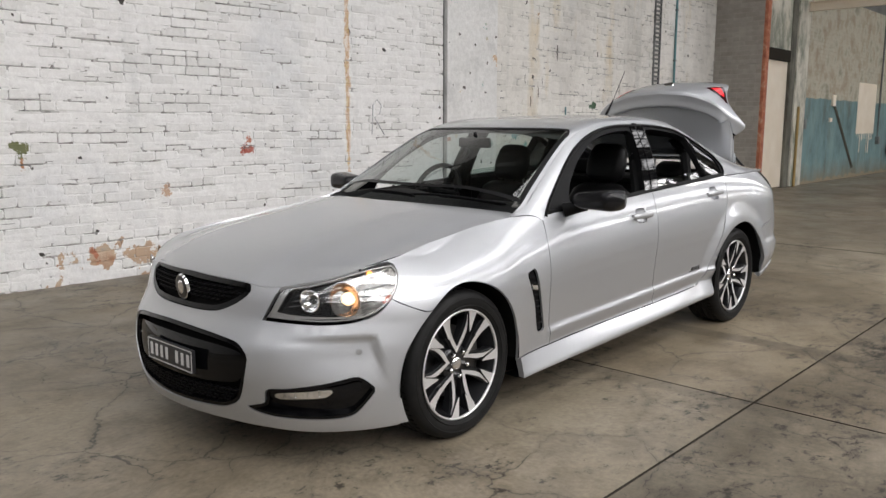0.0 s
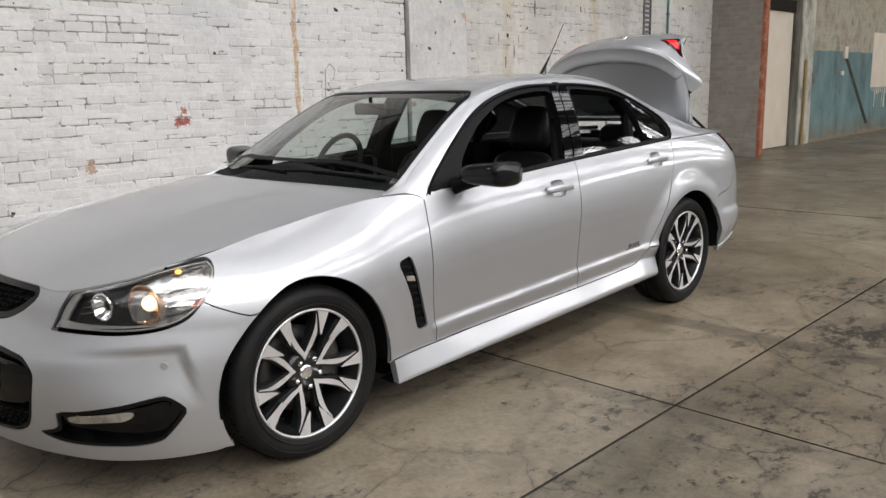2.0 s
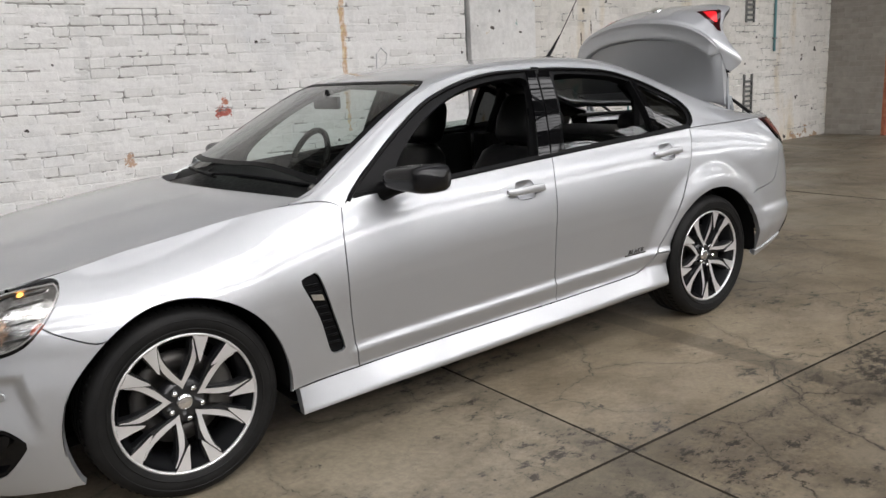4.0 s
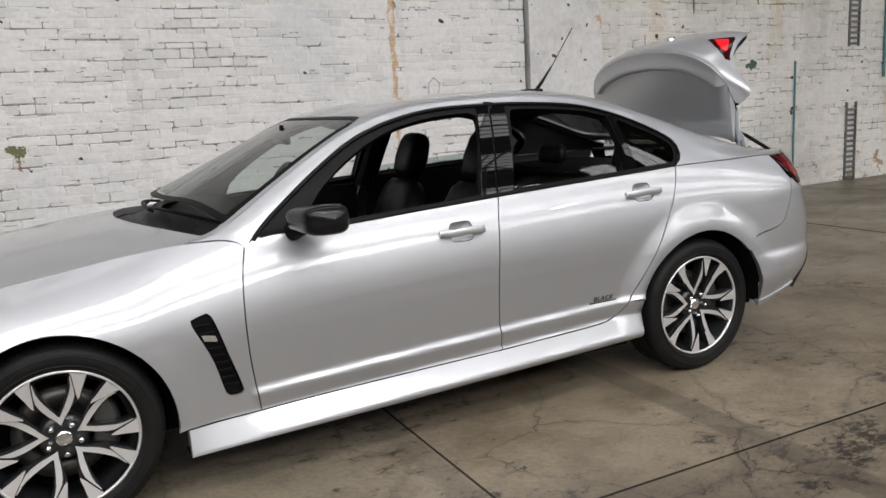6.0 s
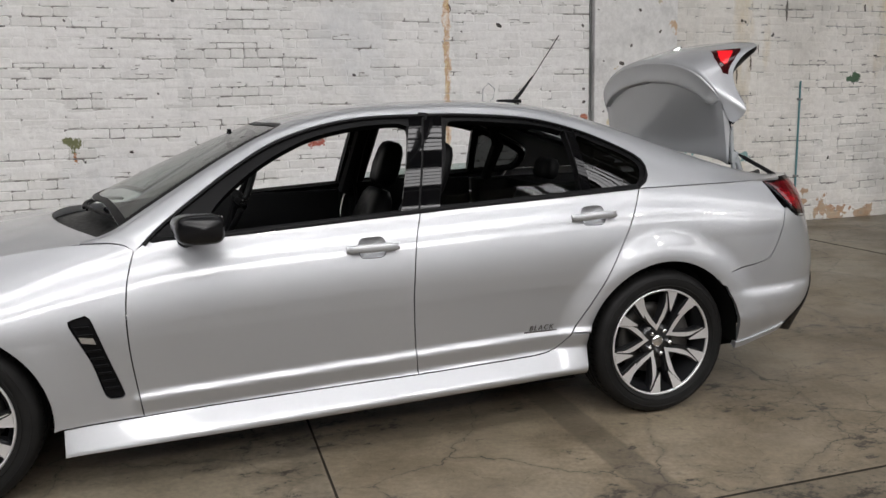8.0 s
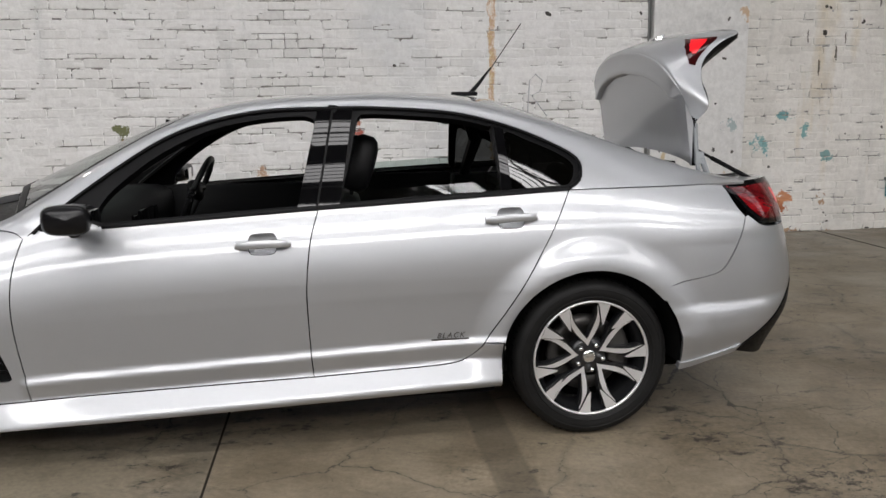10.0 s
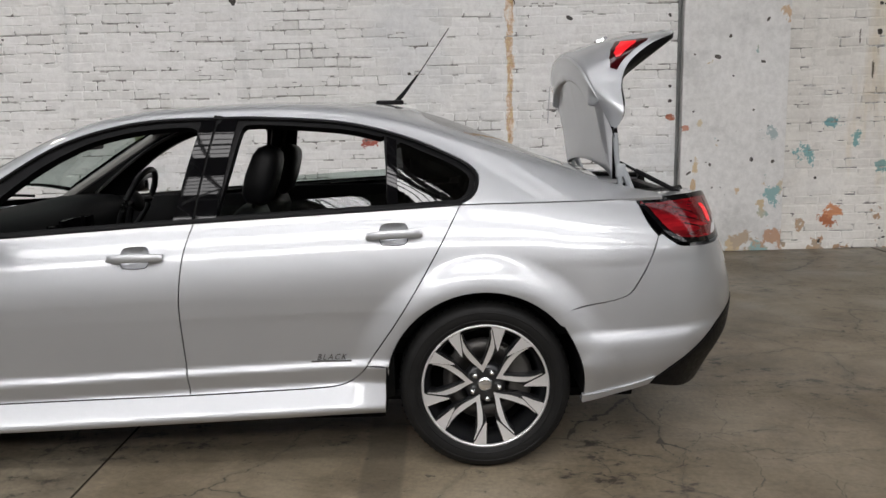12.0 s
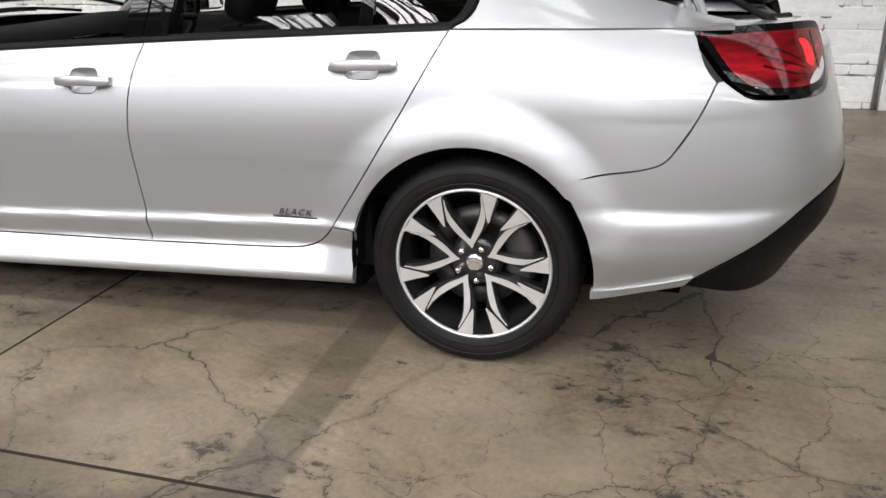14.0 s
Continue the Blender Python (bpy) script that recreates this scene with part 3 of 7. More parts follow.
# steel roof trusses across the hall, and purlins along it
def truss(x):
    bars = [((4.0, 5.0), (-11.0, 5.0))]
    top = [(y, roof_z(y) - 0.15) for y in (4.0, 1.6, -0.9, -3.5, -6.1, -8.6, -11.0)]
    bars += list(zip(top, top[1:]))
    low = [(y, 5.0) for y in (2.8, 0.4, -2.2, -4.8, -7.4, -9.8)]
    for k, p in enumerate(low):
        bars += [(p, top[k]), (p, top[k + 1])]
    pieces = [tube([(x, a[0], a[1]), (x, b[0], b[1])], 0.05, 4) for a, b in bars]
    tagged(part("roof_truss", merge(*pieces), steel_grey, smooth=False), "dark steel roof truss", "ceiling", kind="structure")


for k in range(13):
    truss(-21.0 + 4.0 * k)
for y in (2.6, 0.2, -2.0, -5.0, -7.2, -9.5):
    z = roof_z(y) - 0.1
    tagged(part("purlin", box(X0, y - 0.04, z - 0.12, X1, y + 0.04, z), steel_grey, smooth=False), "dark steel purlin", "ceiling", kind="structure")


# hanging lamps under the trusses
lamp_white = material("lamp_white_glow", (1, 1, 1), 0.3, Emission_Color=(1.0, 0.95, 0.86, 1), Emission_Strength=55.0)
for x, y in ((1.3, -3.8), (6.7, -6.6), (-4.6, -4.0), (-2.4, 1.6), (-6.5, 1.2), (12.0, -4.0)):
    lampshade = tube([(x, y, 5.32), (x, y, 5.22), (x, y, 5.1), (x, y, 5.0)], 0.1, 20, [0.05, 0.09, 0.19, 0.22])
    hang = tagged(part("high_bay_lamp", merge(lampshade, tube([(x, y, 5.3), (x, y, roof_z(y) - 0.02)], 0.012, 6)), steel_grey), "round metal high-bay lamp hanging from the roof", "ceiling lamp", group="high-bay lamps")
    bm = bmesh.new()
    bmesh.ops.create_uvsphere(bm, u_segments=16, v_segments=8, radius=1, matrix=pose(x, y, 5.0) @ Matrix.Diagonal((0.13, 0.13, 0.05, 1)))
    part("bulb", bm, lamp_white, hang, "bright lit bulb")

# ---- the car: x runs from nose to tail (front axle 0, rear axle 2.915), y across, z up ----
from mathutils.geometry import delaunay_2d_cdt


def track(xs, ys):
    """A smooth monotone line through the points, as a function (cubic Hermite)."""
    xs, ys = np.array(xs, float), np.array(ys, float)
    h, d = np.diff(xs), np.diff(ys) / np.diff(xs)
    m = np.zeros_like(ys)
    m[0], m[-1] = d[0], d[-1]
    ok = d[:-1] * d[1:] > 0
    w1, w2 = 2 * h[1:] + h[:-1], h[1:] + 2 * h[:-1]
    with np.errstate(divide="ignore", invalid="ignore"):
        m[1:-1] = np.where(ok, (w1 + w2) / (w1 / d[:-1] + w2 / d[1:]), 0.0)

    def at(x):
        x = np.clip(np.asarray(x, float), xs[0], xs[-1])
        i = np.clip(np.searchsorted(xs, x) - 1, 0, len(h) - 1)
        t = (x - xs[i]) / h[i]
        return (2 * t**3 - 3 * t**2 + 1) * ys[i] + (t**3 - 2 * t**2 + t) * h[i] * m[i] + (3 * t**2 - 2 * t**3) * ys[i + 1] + (t**3 - t**2) * h[i] * m[i + 1]

    return at


def ease(a, b, x):
    t = np.clip((np.asarray(x, float) - a) / (b - a), 0, 1)
    return t * t * (3 - 2 * t)


# outline tables
XS, XR, WF, WR = -0.10, 3.2, 1.3, 1.2
nose_x = track([0.15, 0.25, 0.4, 0.5, 0.56, 0.62, 0.7, 0.76, 0.84], [-0.895, -0.925, -0.948, -0.935, -0.9, -0.865, -0.842, -0.8, -0.7])
tail_x = track([0.2, 0.35, 0.5, 0.62, 0.75, 0.88, 1.06], [3.86, 3.94, 4.025, 4.04, 4.015, 3.975, 3.925])
TAIL_POWER = 0.68
top_z = track([0, 0.32, 0.36, 0.42, 0.5, 0.6, 0.7, 0.787, 0.95, 1.15, 1.4, 1.7, 1.9, 2.15, 2.45, 3.2, 4.23, 4.6, 4.9, 5.2, 5.8], [0.765, 0.753, 0.745, 0.742, 0.754, 0.774, 0.795, 0.813, 0.838, 0.86, 0.889, 0.93, 0.948, 0.948, 0.96, 1.0, 1.044, 1.046, 1.05, 1.056, 1.056])
top_y = track([0.0, 0.6, 0.8, 1.0, 1.3, 1.6, 1.8, 2.0, 2.2, 2.6, 4.2, 4.9, 5.8], [0.95, 0.93, 0.875, 0.80, 0.728, 0.72, 0.735, 0.763, 0.788, 0.798, 0.79, 0.775, 0.77])
shoulder = track([0, 0.6, 1.1, 1.9, 2.4, 3.9, 4.9, 5.8], [0.56, 0.59, 0.6, 0.625, 0.675, 0.75, 0.82, 0.84])
_z = np.linspace(0.1, 0.95, 426)
_w = np.interp(_z, [0.1, 0.16, 0.184, 0.2, 0.298, 0.362, 0.388, 0.47, 0.6, 0.7, 0.95], [0.80, 0.862, 0.895, 0.9, 0.851, 0.868, 0.854, 0.863, 0.877, 0.882, 0.884])
_k = np.exp(-0.5 * (np.arange(-20, 21) / 2.6) ** 2)
_w = np.convolve(np.pad(_w, 20, mode="edge"), _k / _k.sum(), mode="valid")
side_door = lambda z: np.interp(z, _z, _w)
_w2 = np.interp(_z, [0.1, 0.16, 0.184, 0.2, 0.298, 0.33, 0.47, 0.6, 0.7, 0.95], [0.80, 0.862, 0.895, 0.9, 0.851, 0.853, 0.863, 0.877, 0.882, 0.884])
_w2 = np.convolve(np.pad(_w2, 20, mode="edge"), _k / _k.sum(), mode="valid")
side_plain = lambda z: np.interp(z, _z, _w2)
side_front = track([0.15, 0.2, 0.3, 0.45, 0.6, 0.7, 0.9], [0.935, 0.945, 0.948, 0.946, 0.938, 0.925, 0.9])
side_rear = track([0.25, 0.3, 0.45, 0.52, 0.56, 0.65, 0.75, 0.9], [0.885, 0.9, 0.925, 0.925, 0.918, 0.918, 0.915, 0.9])
FRONT_ARCH, REAR_ARCH = (-0.012, 0.33, 0.386), (2.911, 0.345, 0.378)


def side_width(x, z, w):
    """Half width of the body at x and height z; w is the way round the car from the nose."""
    f, r = 1 - ease(-0.6, 0.95, x), ease(3.05, 3.4, x)
    zd = z - 0.04 * (np.clip(x, 0.4, 2.55) - 0.68)
    zl = np.where(z < 0.6, zd, z - (z - zd) * ease(0.75, 0.6, z))
    on_door = ease(0.64, 0.68, x)
    low = (1 - f - r) * (on_door * side_door(zl) + (1 - on_door) * side_plain(zl)) + f * side_front(z) + r * side_rear(z)
    for cx, cz, rad in (FRONT_ARCH, REAR_ARCH):
        d = np.maximum(np.hypot(x - cx, (z - cz) * 1.0) - rad, 0)
        if cx < 1:
            low = low + (0.006 + 0.006 * ease(-0.1, 0.35, x)) * np.exp(-((d / 0.08) ** 2)) * ease(0.16, 0.3, z) * ease(-0.6, -0.3, x)
    return low


def round_car(w, z):
    """A point of the body's side at the way w round the car (0 at the nose, x + 1.4 along the side, negative for the far side)."""
    w, z = np.broadcast_arrays(np.asarray(w, float), np.asarray(z, float))
    a = np.abs(w)
    th = np.clip(a / WF, 0, 1) * np.pi / 2
    ph = np.clip((a - XR - 1.4) / WR, 0, 1) * np.pi / 2
    xn, xe = nose_x(z), tail_x(z)
    e = TAIL_POWER
    x = np.where(a < WF, xn + (XS - xn) * (1 - np.cos(th)), np.where(a > XR + 1.4, XR + (xe - XR) * np.sin(ph) ** e, a - 1.4))
    c = np.where(a < WF, np.sin(th) ** 0.95, np.where(a > XR + 1.4, np.maximum(np.cos(ph), 0) ** e, 1.0))
    zt, zs, yt = top_z(a), shoulder(a), top_y(a)
    t = np.clip((z - zs) / (zt - zs), 0, 1.2)
    low = side_width(x, np.minimum(z, zs), a)
    y = low - (low - yt) * t ** (2.1 + 0.1 * ease(2.4, 1.4, a))
    # flare over the rear wheel
    d = np.maximum(np.hypot(x - REAR_ARCH[0], z - REAR_ARCH[1]) - REAR_ARCH[2], 0)
    y = y + 0.036 * (1 - ease(0.012, 0.15, d)) * ease(0.2, 0.46, z) * (1 - ease(3.2, 3.6, x) * 0.8)
    # sculpted scoop beside the intake, bounded by a crease above and outside
    edge = np.where(z > 0.36, 0.905 + (0.55 - z) * 0.33, 0.97)
    m = ease(0.46, 0.76, a) * ease(edge + 0.005, edge - 0.045, a) * ease(0.572, 0.524, z) * ease(0.33, 0.5, z)
    y = y - 0.015 * m * c
    x = x + 0.015 * m
    # rear bumper: a ledge that swells out below a crease
    m2 = ease(4.62, 4.70, a) * ease(5.25, 4.95, a) * ease(0.562, 0.518, z) * ease(0.30, 0.47, z)
    y = y + 0.017 * m2
    return np.stack([x, -np.sign(w + 1e-12) * c * y, z], -1)


def way_of_x(x, z):
    """The way w on the near side for a place x."""
    if x >= XS:
        return x + 1.4
    xn = float(nose_x(z))
    return WF * math.acos(max(-1, min(1, 1 - (x - xn) / (XS - xn)))) / (math.pi / 2)


# greenhouse: sections between belt, rail and roof centre
rail_z = track([0.5, 0.6, 0.72, 0.837, 1.034, 1.213, 1.395, 1.63, 2.06, 2.37, 2.55, 2.736, 2.972, 3.212, 3.456, 3.63, 3.9], [0.95, 0.975, 1.045, 1.118, 1.238, 1.332, 1.392, 1.428, 1.44, 1.42, 1.385, 1.335, 1.262, 1.182, 1.104, 1.064, 1.058])
rail_y = track([0.5, 0.6, 0.84, 1.2, 1.6, 2.06, 2.55, 2.97, 3.46, 3.63, 3.9], [0.735, 0.73, 0.683, 0.615, 0.59, 0.59, 0.565, 0.56, 0.6, 0.64, 0.68])
mid_z = track([0.28, 0.45, 0.8, 1.1, 1.2, 1.3, 1.5, 1.8, 2.1, 2.4, 2.6, 2.75, 3.0, 3.3, 3.5, 3.9], [0.985, 1.055, 1.212, 1.335, 1.37, 1.396, 1.43, 1.453, 1.46, 1.45, 1.425, 1.385, 1.29, 1.165, 1.115, 1.09])


def cabin_section(x, count=90):
    """The half section of the cabin at x, from the belt to the middle of the roof."""
    zt, yt = float(top_z(x + 1.4)), float(top_y(x + 1.4))
    zr, yr, zc = float(rail_z(x)), float(rail_y(x)), float(mid_z(x))
    zr = max(zr, zt + 0.004)
    zc = max(zc, zr + 0.002)
    s = np.linspace(0, 1, count)
    bow = 0.022 * np.clip((zr - zt) / 0.4, 0, 1)
    side = np.stack([yt + (yr - yt) * s + bow * np.sin(np.pi * s), zt + (zr - zt) * s], -1)
    over = np.stack([yr * (1 - s), zr + (zc - zr) * (1 - (1 - s) ** 2.0)], -1)
    length = np.hypot(yr - yt, zr - zt)
    cut = min(0.055, 0.45 * length) / max(length, 1e-6)
    p0 = np.array([np.interp(1 - cut, s, side[:, 0]), np.interp(1 - cut, s, side[:, 1])])
    cut2 = 0.075 / yr
    p2 = np.array([np.interp(cut2, s, over[:, 0]), np.interp(cut2, s, over[:, 1])])
    u = np.linspace(0, 1, 24)[:, None]
    bend = (1 - u) ** 2 * p0 + 2 * u * (1 - u) * np.array([yr, zr]) + u**2 * p2
    return np.concatenate([side[s < 1 - cut], bend, over[s > cut2]])


GRID_X = np.linspace(0.28, 3.9, 182)
SECTIONS = [cabin_section(x) for x in GRID_X]
GRID_Y = np.linspace(0, 0.82, 165)
ROOF = np.array([np.interp(GRID_Y, s[::-1, 0], s[::-1, 1]) for s in SECTIONS])
GRID_Z = np.linspace(0.88, 1.47, 178)
FLANK = np.array([np.interp(GRID_Z, s[:, 1], s[:, 0]) for s in SECTIONS])


def bilinear(table, gx, gy, x, y):
    i = np.clip((x - gx[0]) / (gx[1] - gx[0]), 0, len(gx) - 1.001)
    j = np.clip((y - gy[0]) / (gy[1] - gy[0]), 0, len(gy) - 1.001)
    i0, j0 = i.astype(int), j.astype(int)
    a, b = i - i0, j - j0
    return (1 - a) * ((1 - b) * table[i0, j0] + b * table[i0, j0 + 1]) + a * ((1 - b) * table[i0 + 1, j0] + b * table[i0 + 1, j0 + 1])


def over_car(x, y):
    """A point of the roof, screens or pillars from above."""
    x, y = np.broadcast_arrays(np.asarray(x, float), np.asarray(y, float))
    return np.stack([x, y, bilinear(ROOF, GRID_X, GRID_Y, x, np.abs(y))], -1)


def beside_car(x, z, side=-1):
    """A point of the cabin's flank, and of the door below the belt."""
    x, z = np.broadcast_arrays(np.asarray(x, float), np.asarray(z, float))
    up = bilinear(FLANK, GRID_X, GRID_Z, np.maximum(x, 0.3), z)
    down = -round_car(x + 1.4, np.minimum(z, top_z(x + 1.4)))[..., 1]
    return np.stack([x, side * np.where(z > top_z(x + 1.4), up, down), z], -1)


def spline(points, step=0.02, closed=False):
    """A smooth line of even steps through the points."""
    p = np.array(points, float)
    if len(p) < 3 and not closed:
        n = max(2, int(np.ceil(np.linalg.norm(p[1] - p[0]) / step)) + 1)
        return p[0] + (p[1] - p[0]) * np.linspace(0, 1, n)[:, None]
    q = np.concatenate([p[-1:], p, p[:2]]) if closed else np.concatenate([2 * p[:1] - p[1:2], p, 2 * p[-1:] - p[-2:-1]])
    out = []
    for a, b, c, d in zip(q, q[1:], q[2:], q[3:]):
        t = np.linspace(0, 1, 14)[:-1, None]
        out.append(0.5 * (2 * b + (c - a) * t + (2 * a - 5 * b + 4 * c - d) * t**2 + (3 * b - a - 3 * c + d) * t**3))
    out = np.concatenate(out + [p[:1] if closed else p[-1:]])
    way = np.concatenate([[0], np.cumsum(np.hypot(*np.diff(out, axis=0).T))])
    n = max(3, int(np.ceil(way[-1] / step)) + 1)
    s = np.linspace(0, way[-1], n)
    res = np.stack([np.interp(s, way, out[:, 0]), np.interp(s, way, out[:, 1])], -1)
    return res[:-1] if closed else res


def ring(*lines):
    """One closed outline from lines that follow end to start."""
    pts = np.concatenate([l[:-1] if np.allclose(l[-1], m[0], atol=1e-4) else l for l, m in zip(lines, lines[1:] + lines[:1])])
    return pts


def poly(points, step=0.02):
    """A closed outline with straight sides."""
    return ring(*[spline([a, b], step) for a, b in zip(points, points[1:] + points[:1])])


def inside(points, outline):
    x, y = points[:, 0], points[:, 1]
    hit = np.zeros(len(points), bool)
    for (x0, y0), (x1, y1) in zip(outline, np.roll(outline, -1, axis=0)):
        if y0 != y1:
            hit ^= ((y0 > y) != (y1 > y)) & (x < (x1 - x0) * (y - y0) / (y1 - y0) + x0)
    return hit


def shrink(outline, by):
    """The outline moved inwards by a gap."""
    area = np.sum(outline[:, 0] * np.roll(outline[:, 1], -1) - np.roll(outline[:, 0], -1) * outline[:, 1])
    d = np.roll(outline, -1, axis=0) - np.roll(outline, 1, axis=0)
    d /= np.maximum(np.hypot(d[:, 0], d[:, 1]), 1e-9)[:, None]
    return outline + by * np.sign(area) * np.stack([-d[:, 1], d[:, 0]], -1)


def panel(name, outline, surface, mat, parent, holes=(), label="", gap=0.0024, lip=0.012, step=0.028, lift=0.0, out=None):
    """A sheet cut to an outline in the surface's own two measures, laid on it, with its edge turned in."""
    outline = shrink(np.array(outline), gap)
    holes = [shrink(np.array(h), -gap) for h in holes]
    rings = [outline] + holes
    lo, hi = outline.min(0), outline.max(0)
    gx, gy = np.meshgrid(np.arange(lo[0] + step * 0.4, hi[0], step), np.arange(lo[1] + step * 0.4, hi[1], step))
    gx[1::2] += step / 2
    grid = np.stack([gx.ravel(), gy.ravel()], -1)
    keep = inside(grid, outline)
    for h in holes:
        keep &= ~inside(grid, h)
    every = np.concatenate(rings)
    grid = grid[keep]
    if len(grid):
        near = np.array([np.min(np.hypot(*(every - g).T)) for g in grid])
        grid = grid[near > step * 0.45]
    pts = np.concatenate([every, grid]) if len(grid) else every
    edges, at = [], 0
    for r in rings:
        edges += [(at + k, at + (k + 1) % len(r)) for k in range(len(r))]
        at += len(r)
    v2, _, tris, _, _, _ = delaunay_2d_cdt([Vector(p) for p in pts], edges, [], 0, 1e-6)
    v2 = np.array([tuple(v) for v in v2])
    tris = np.array([t for t in tris if len(t) == 3])
    mid = v2[tris].mean(1)
    keep = inside(mid, outline)
    for h in holes:
        keep &= ~inside(mid, h)
    tris = tris[keep]
    P = surface(v2[:, 0], v2[:, 1])
    e = 2e-3
    N = np.cross(surface(v2[:, 0] + e, v2[:, 1]) - surface(v2[:, 0] - e, v2[:, 1]), surface(v2[:, 0], v2[:, 1] + e) - surface(v2[:, 0], v2[:, 1] - e))
    N /= np.maximum(np.linalg.norm(N, axis=1), 1e-12)[:, None]
    ref = np.array([1.5, 0, 0.55]) if out is None else np.array(out)
    if np.sum((P - ref) * N) < 0:
        N = -N
    fn = np.cross(P[tris[:, 1]] - P[tris[:, 0]], P[tris[:, 2]] - P[tris[:, 0]])
    flip = np.sum(fn * N[tris[:, 0]], 1) < 0
    tris[flip] = tris[flip][:, ::-1]
    P = P + lift * N
    verts, norms, faces = list(P), list(N), [tuple(t) for t in tris]
    if lip:
        used = {}
        for a, b, c in tris:
            for i, j in ((a, b), (b, c), (c, a)):
                used[(i, j)] = used.get((i, j), 0) + 1
        rim = [(i, j) for (i, j) in used if (j, i) not in used]
        for i, j in rim:
            side = np.cross(P[j] - P[i], N[i])
            side /= max(np.linalg.norm(side), 1e-9)
            k = len(verts)
            verts += [P[i], P[j], P[j] - lip * N[j], P[i] - lip * N[i]]
            norms += [side] * 4
            faces.append((k + 1, k, k + 3, k + 2))
    return mesh_part(name, verts, faces, mat, parent, label, normals=norms)


def sheet(name, P, mat, parent, label="", out=None, wrap=False):
    """A grid of points [i, j] as one smooth sheet."""
    n, m = P.shape[:2]
    idx = np.arange(n * m).reshape(n, m)
    faces = [(idx[i, j], idx[i + 1, j], idx[i + 1, (j + 1) % m], idx[i, (j + 1) % m]) for i in range(n - 1) for j in range(m if wrap else m - 1)]
    verts = P.reshape(-1, 3)
    if out is not None:
        a, b, c = (verts[[f[k] for f in faces]] for k in (0, 1, 2))
        if np.sum(np.cross(b - a, c - a) * (a - np.array(out))) < 0:
            faces = [f[::-1] for f in faces]
    return mesh_part(name, verts, faces, mat, parent, label)


def mirror_x(points):
    return [(-a, b) for a, b in points[::-1]]


car = tagged(new("car"), "silver metallic four-door sedan with open boot lid and black trim", "car")

# ---- seams, shared by the panels that meet there ----
seam_a = spline([(0.690, 0.918), (0.664, 0.82), (0.651, 0.696), (0.655, 0.526), (0.681, 0.292)])
seam_b = spline([(1.805, 1.0), (1.769, 0.875), (1.749, 0.70), (1.749, 0.57), (1.754, 0.424), (1.761, 0.324)])
seam_c = spline([(2.83, 1.044), (2.72, 0.844), (2.592, 0.634), (2.484, 0.476), (2.44, 0.412), (2.39, 0.368), (2.32, 0.349), (2.2, 0.341)])
door_foot_front = spline([(0.681, 0.292), (1.2, 0.309), (1.761, 0.324)])
door_foot_rear = spline([(1.761, 0.324), (2.0, 0.333), (2.2, 0.341)])
belt = lambda a, b: spline([(x, float(top_z(x + 1.4))) for x in np.linspace(a, b, 12)])


def arch(c, a0, a1):
    """Arc of a wheel opening from angle a0 to a1 in degrees."""
    return np.array([(c[0] + c[2] * math.cos(radians(a)), c[1] + c[2] * math.sin(radians(a))) for a in np.linspace(a0, a1, 46)])


def on_side(side):
    """Body surface by x and z on one side (near -1, far 1)."""
    return lambda x, z: round_car(-side * (x + 1.4), z)


LAMP = spline([(0.430, 0.622), (0.452, 0.675), (0.476, 0.738)]), spline([(0.476, 0.738), (0.6, 0.768), (0.7, 0.789), (0.787, 0.807), (0.87, 0.818), (0.972, 0.824)]), spline([(0.972, 0.824), (0.998, 0.802), (0.988, 0.755), (0.95, 0.70), (0.885, 0.65), (0.80, 0.622), (0.68, 0.612), (0.56, 0.615), (0.430, 0.622)])
lamp_outline = ring(*LAMP)

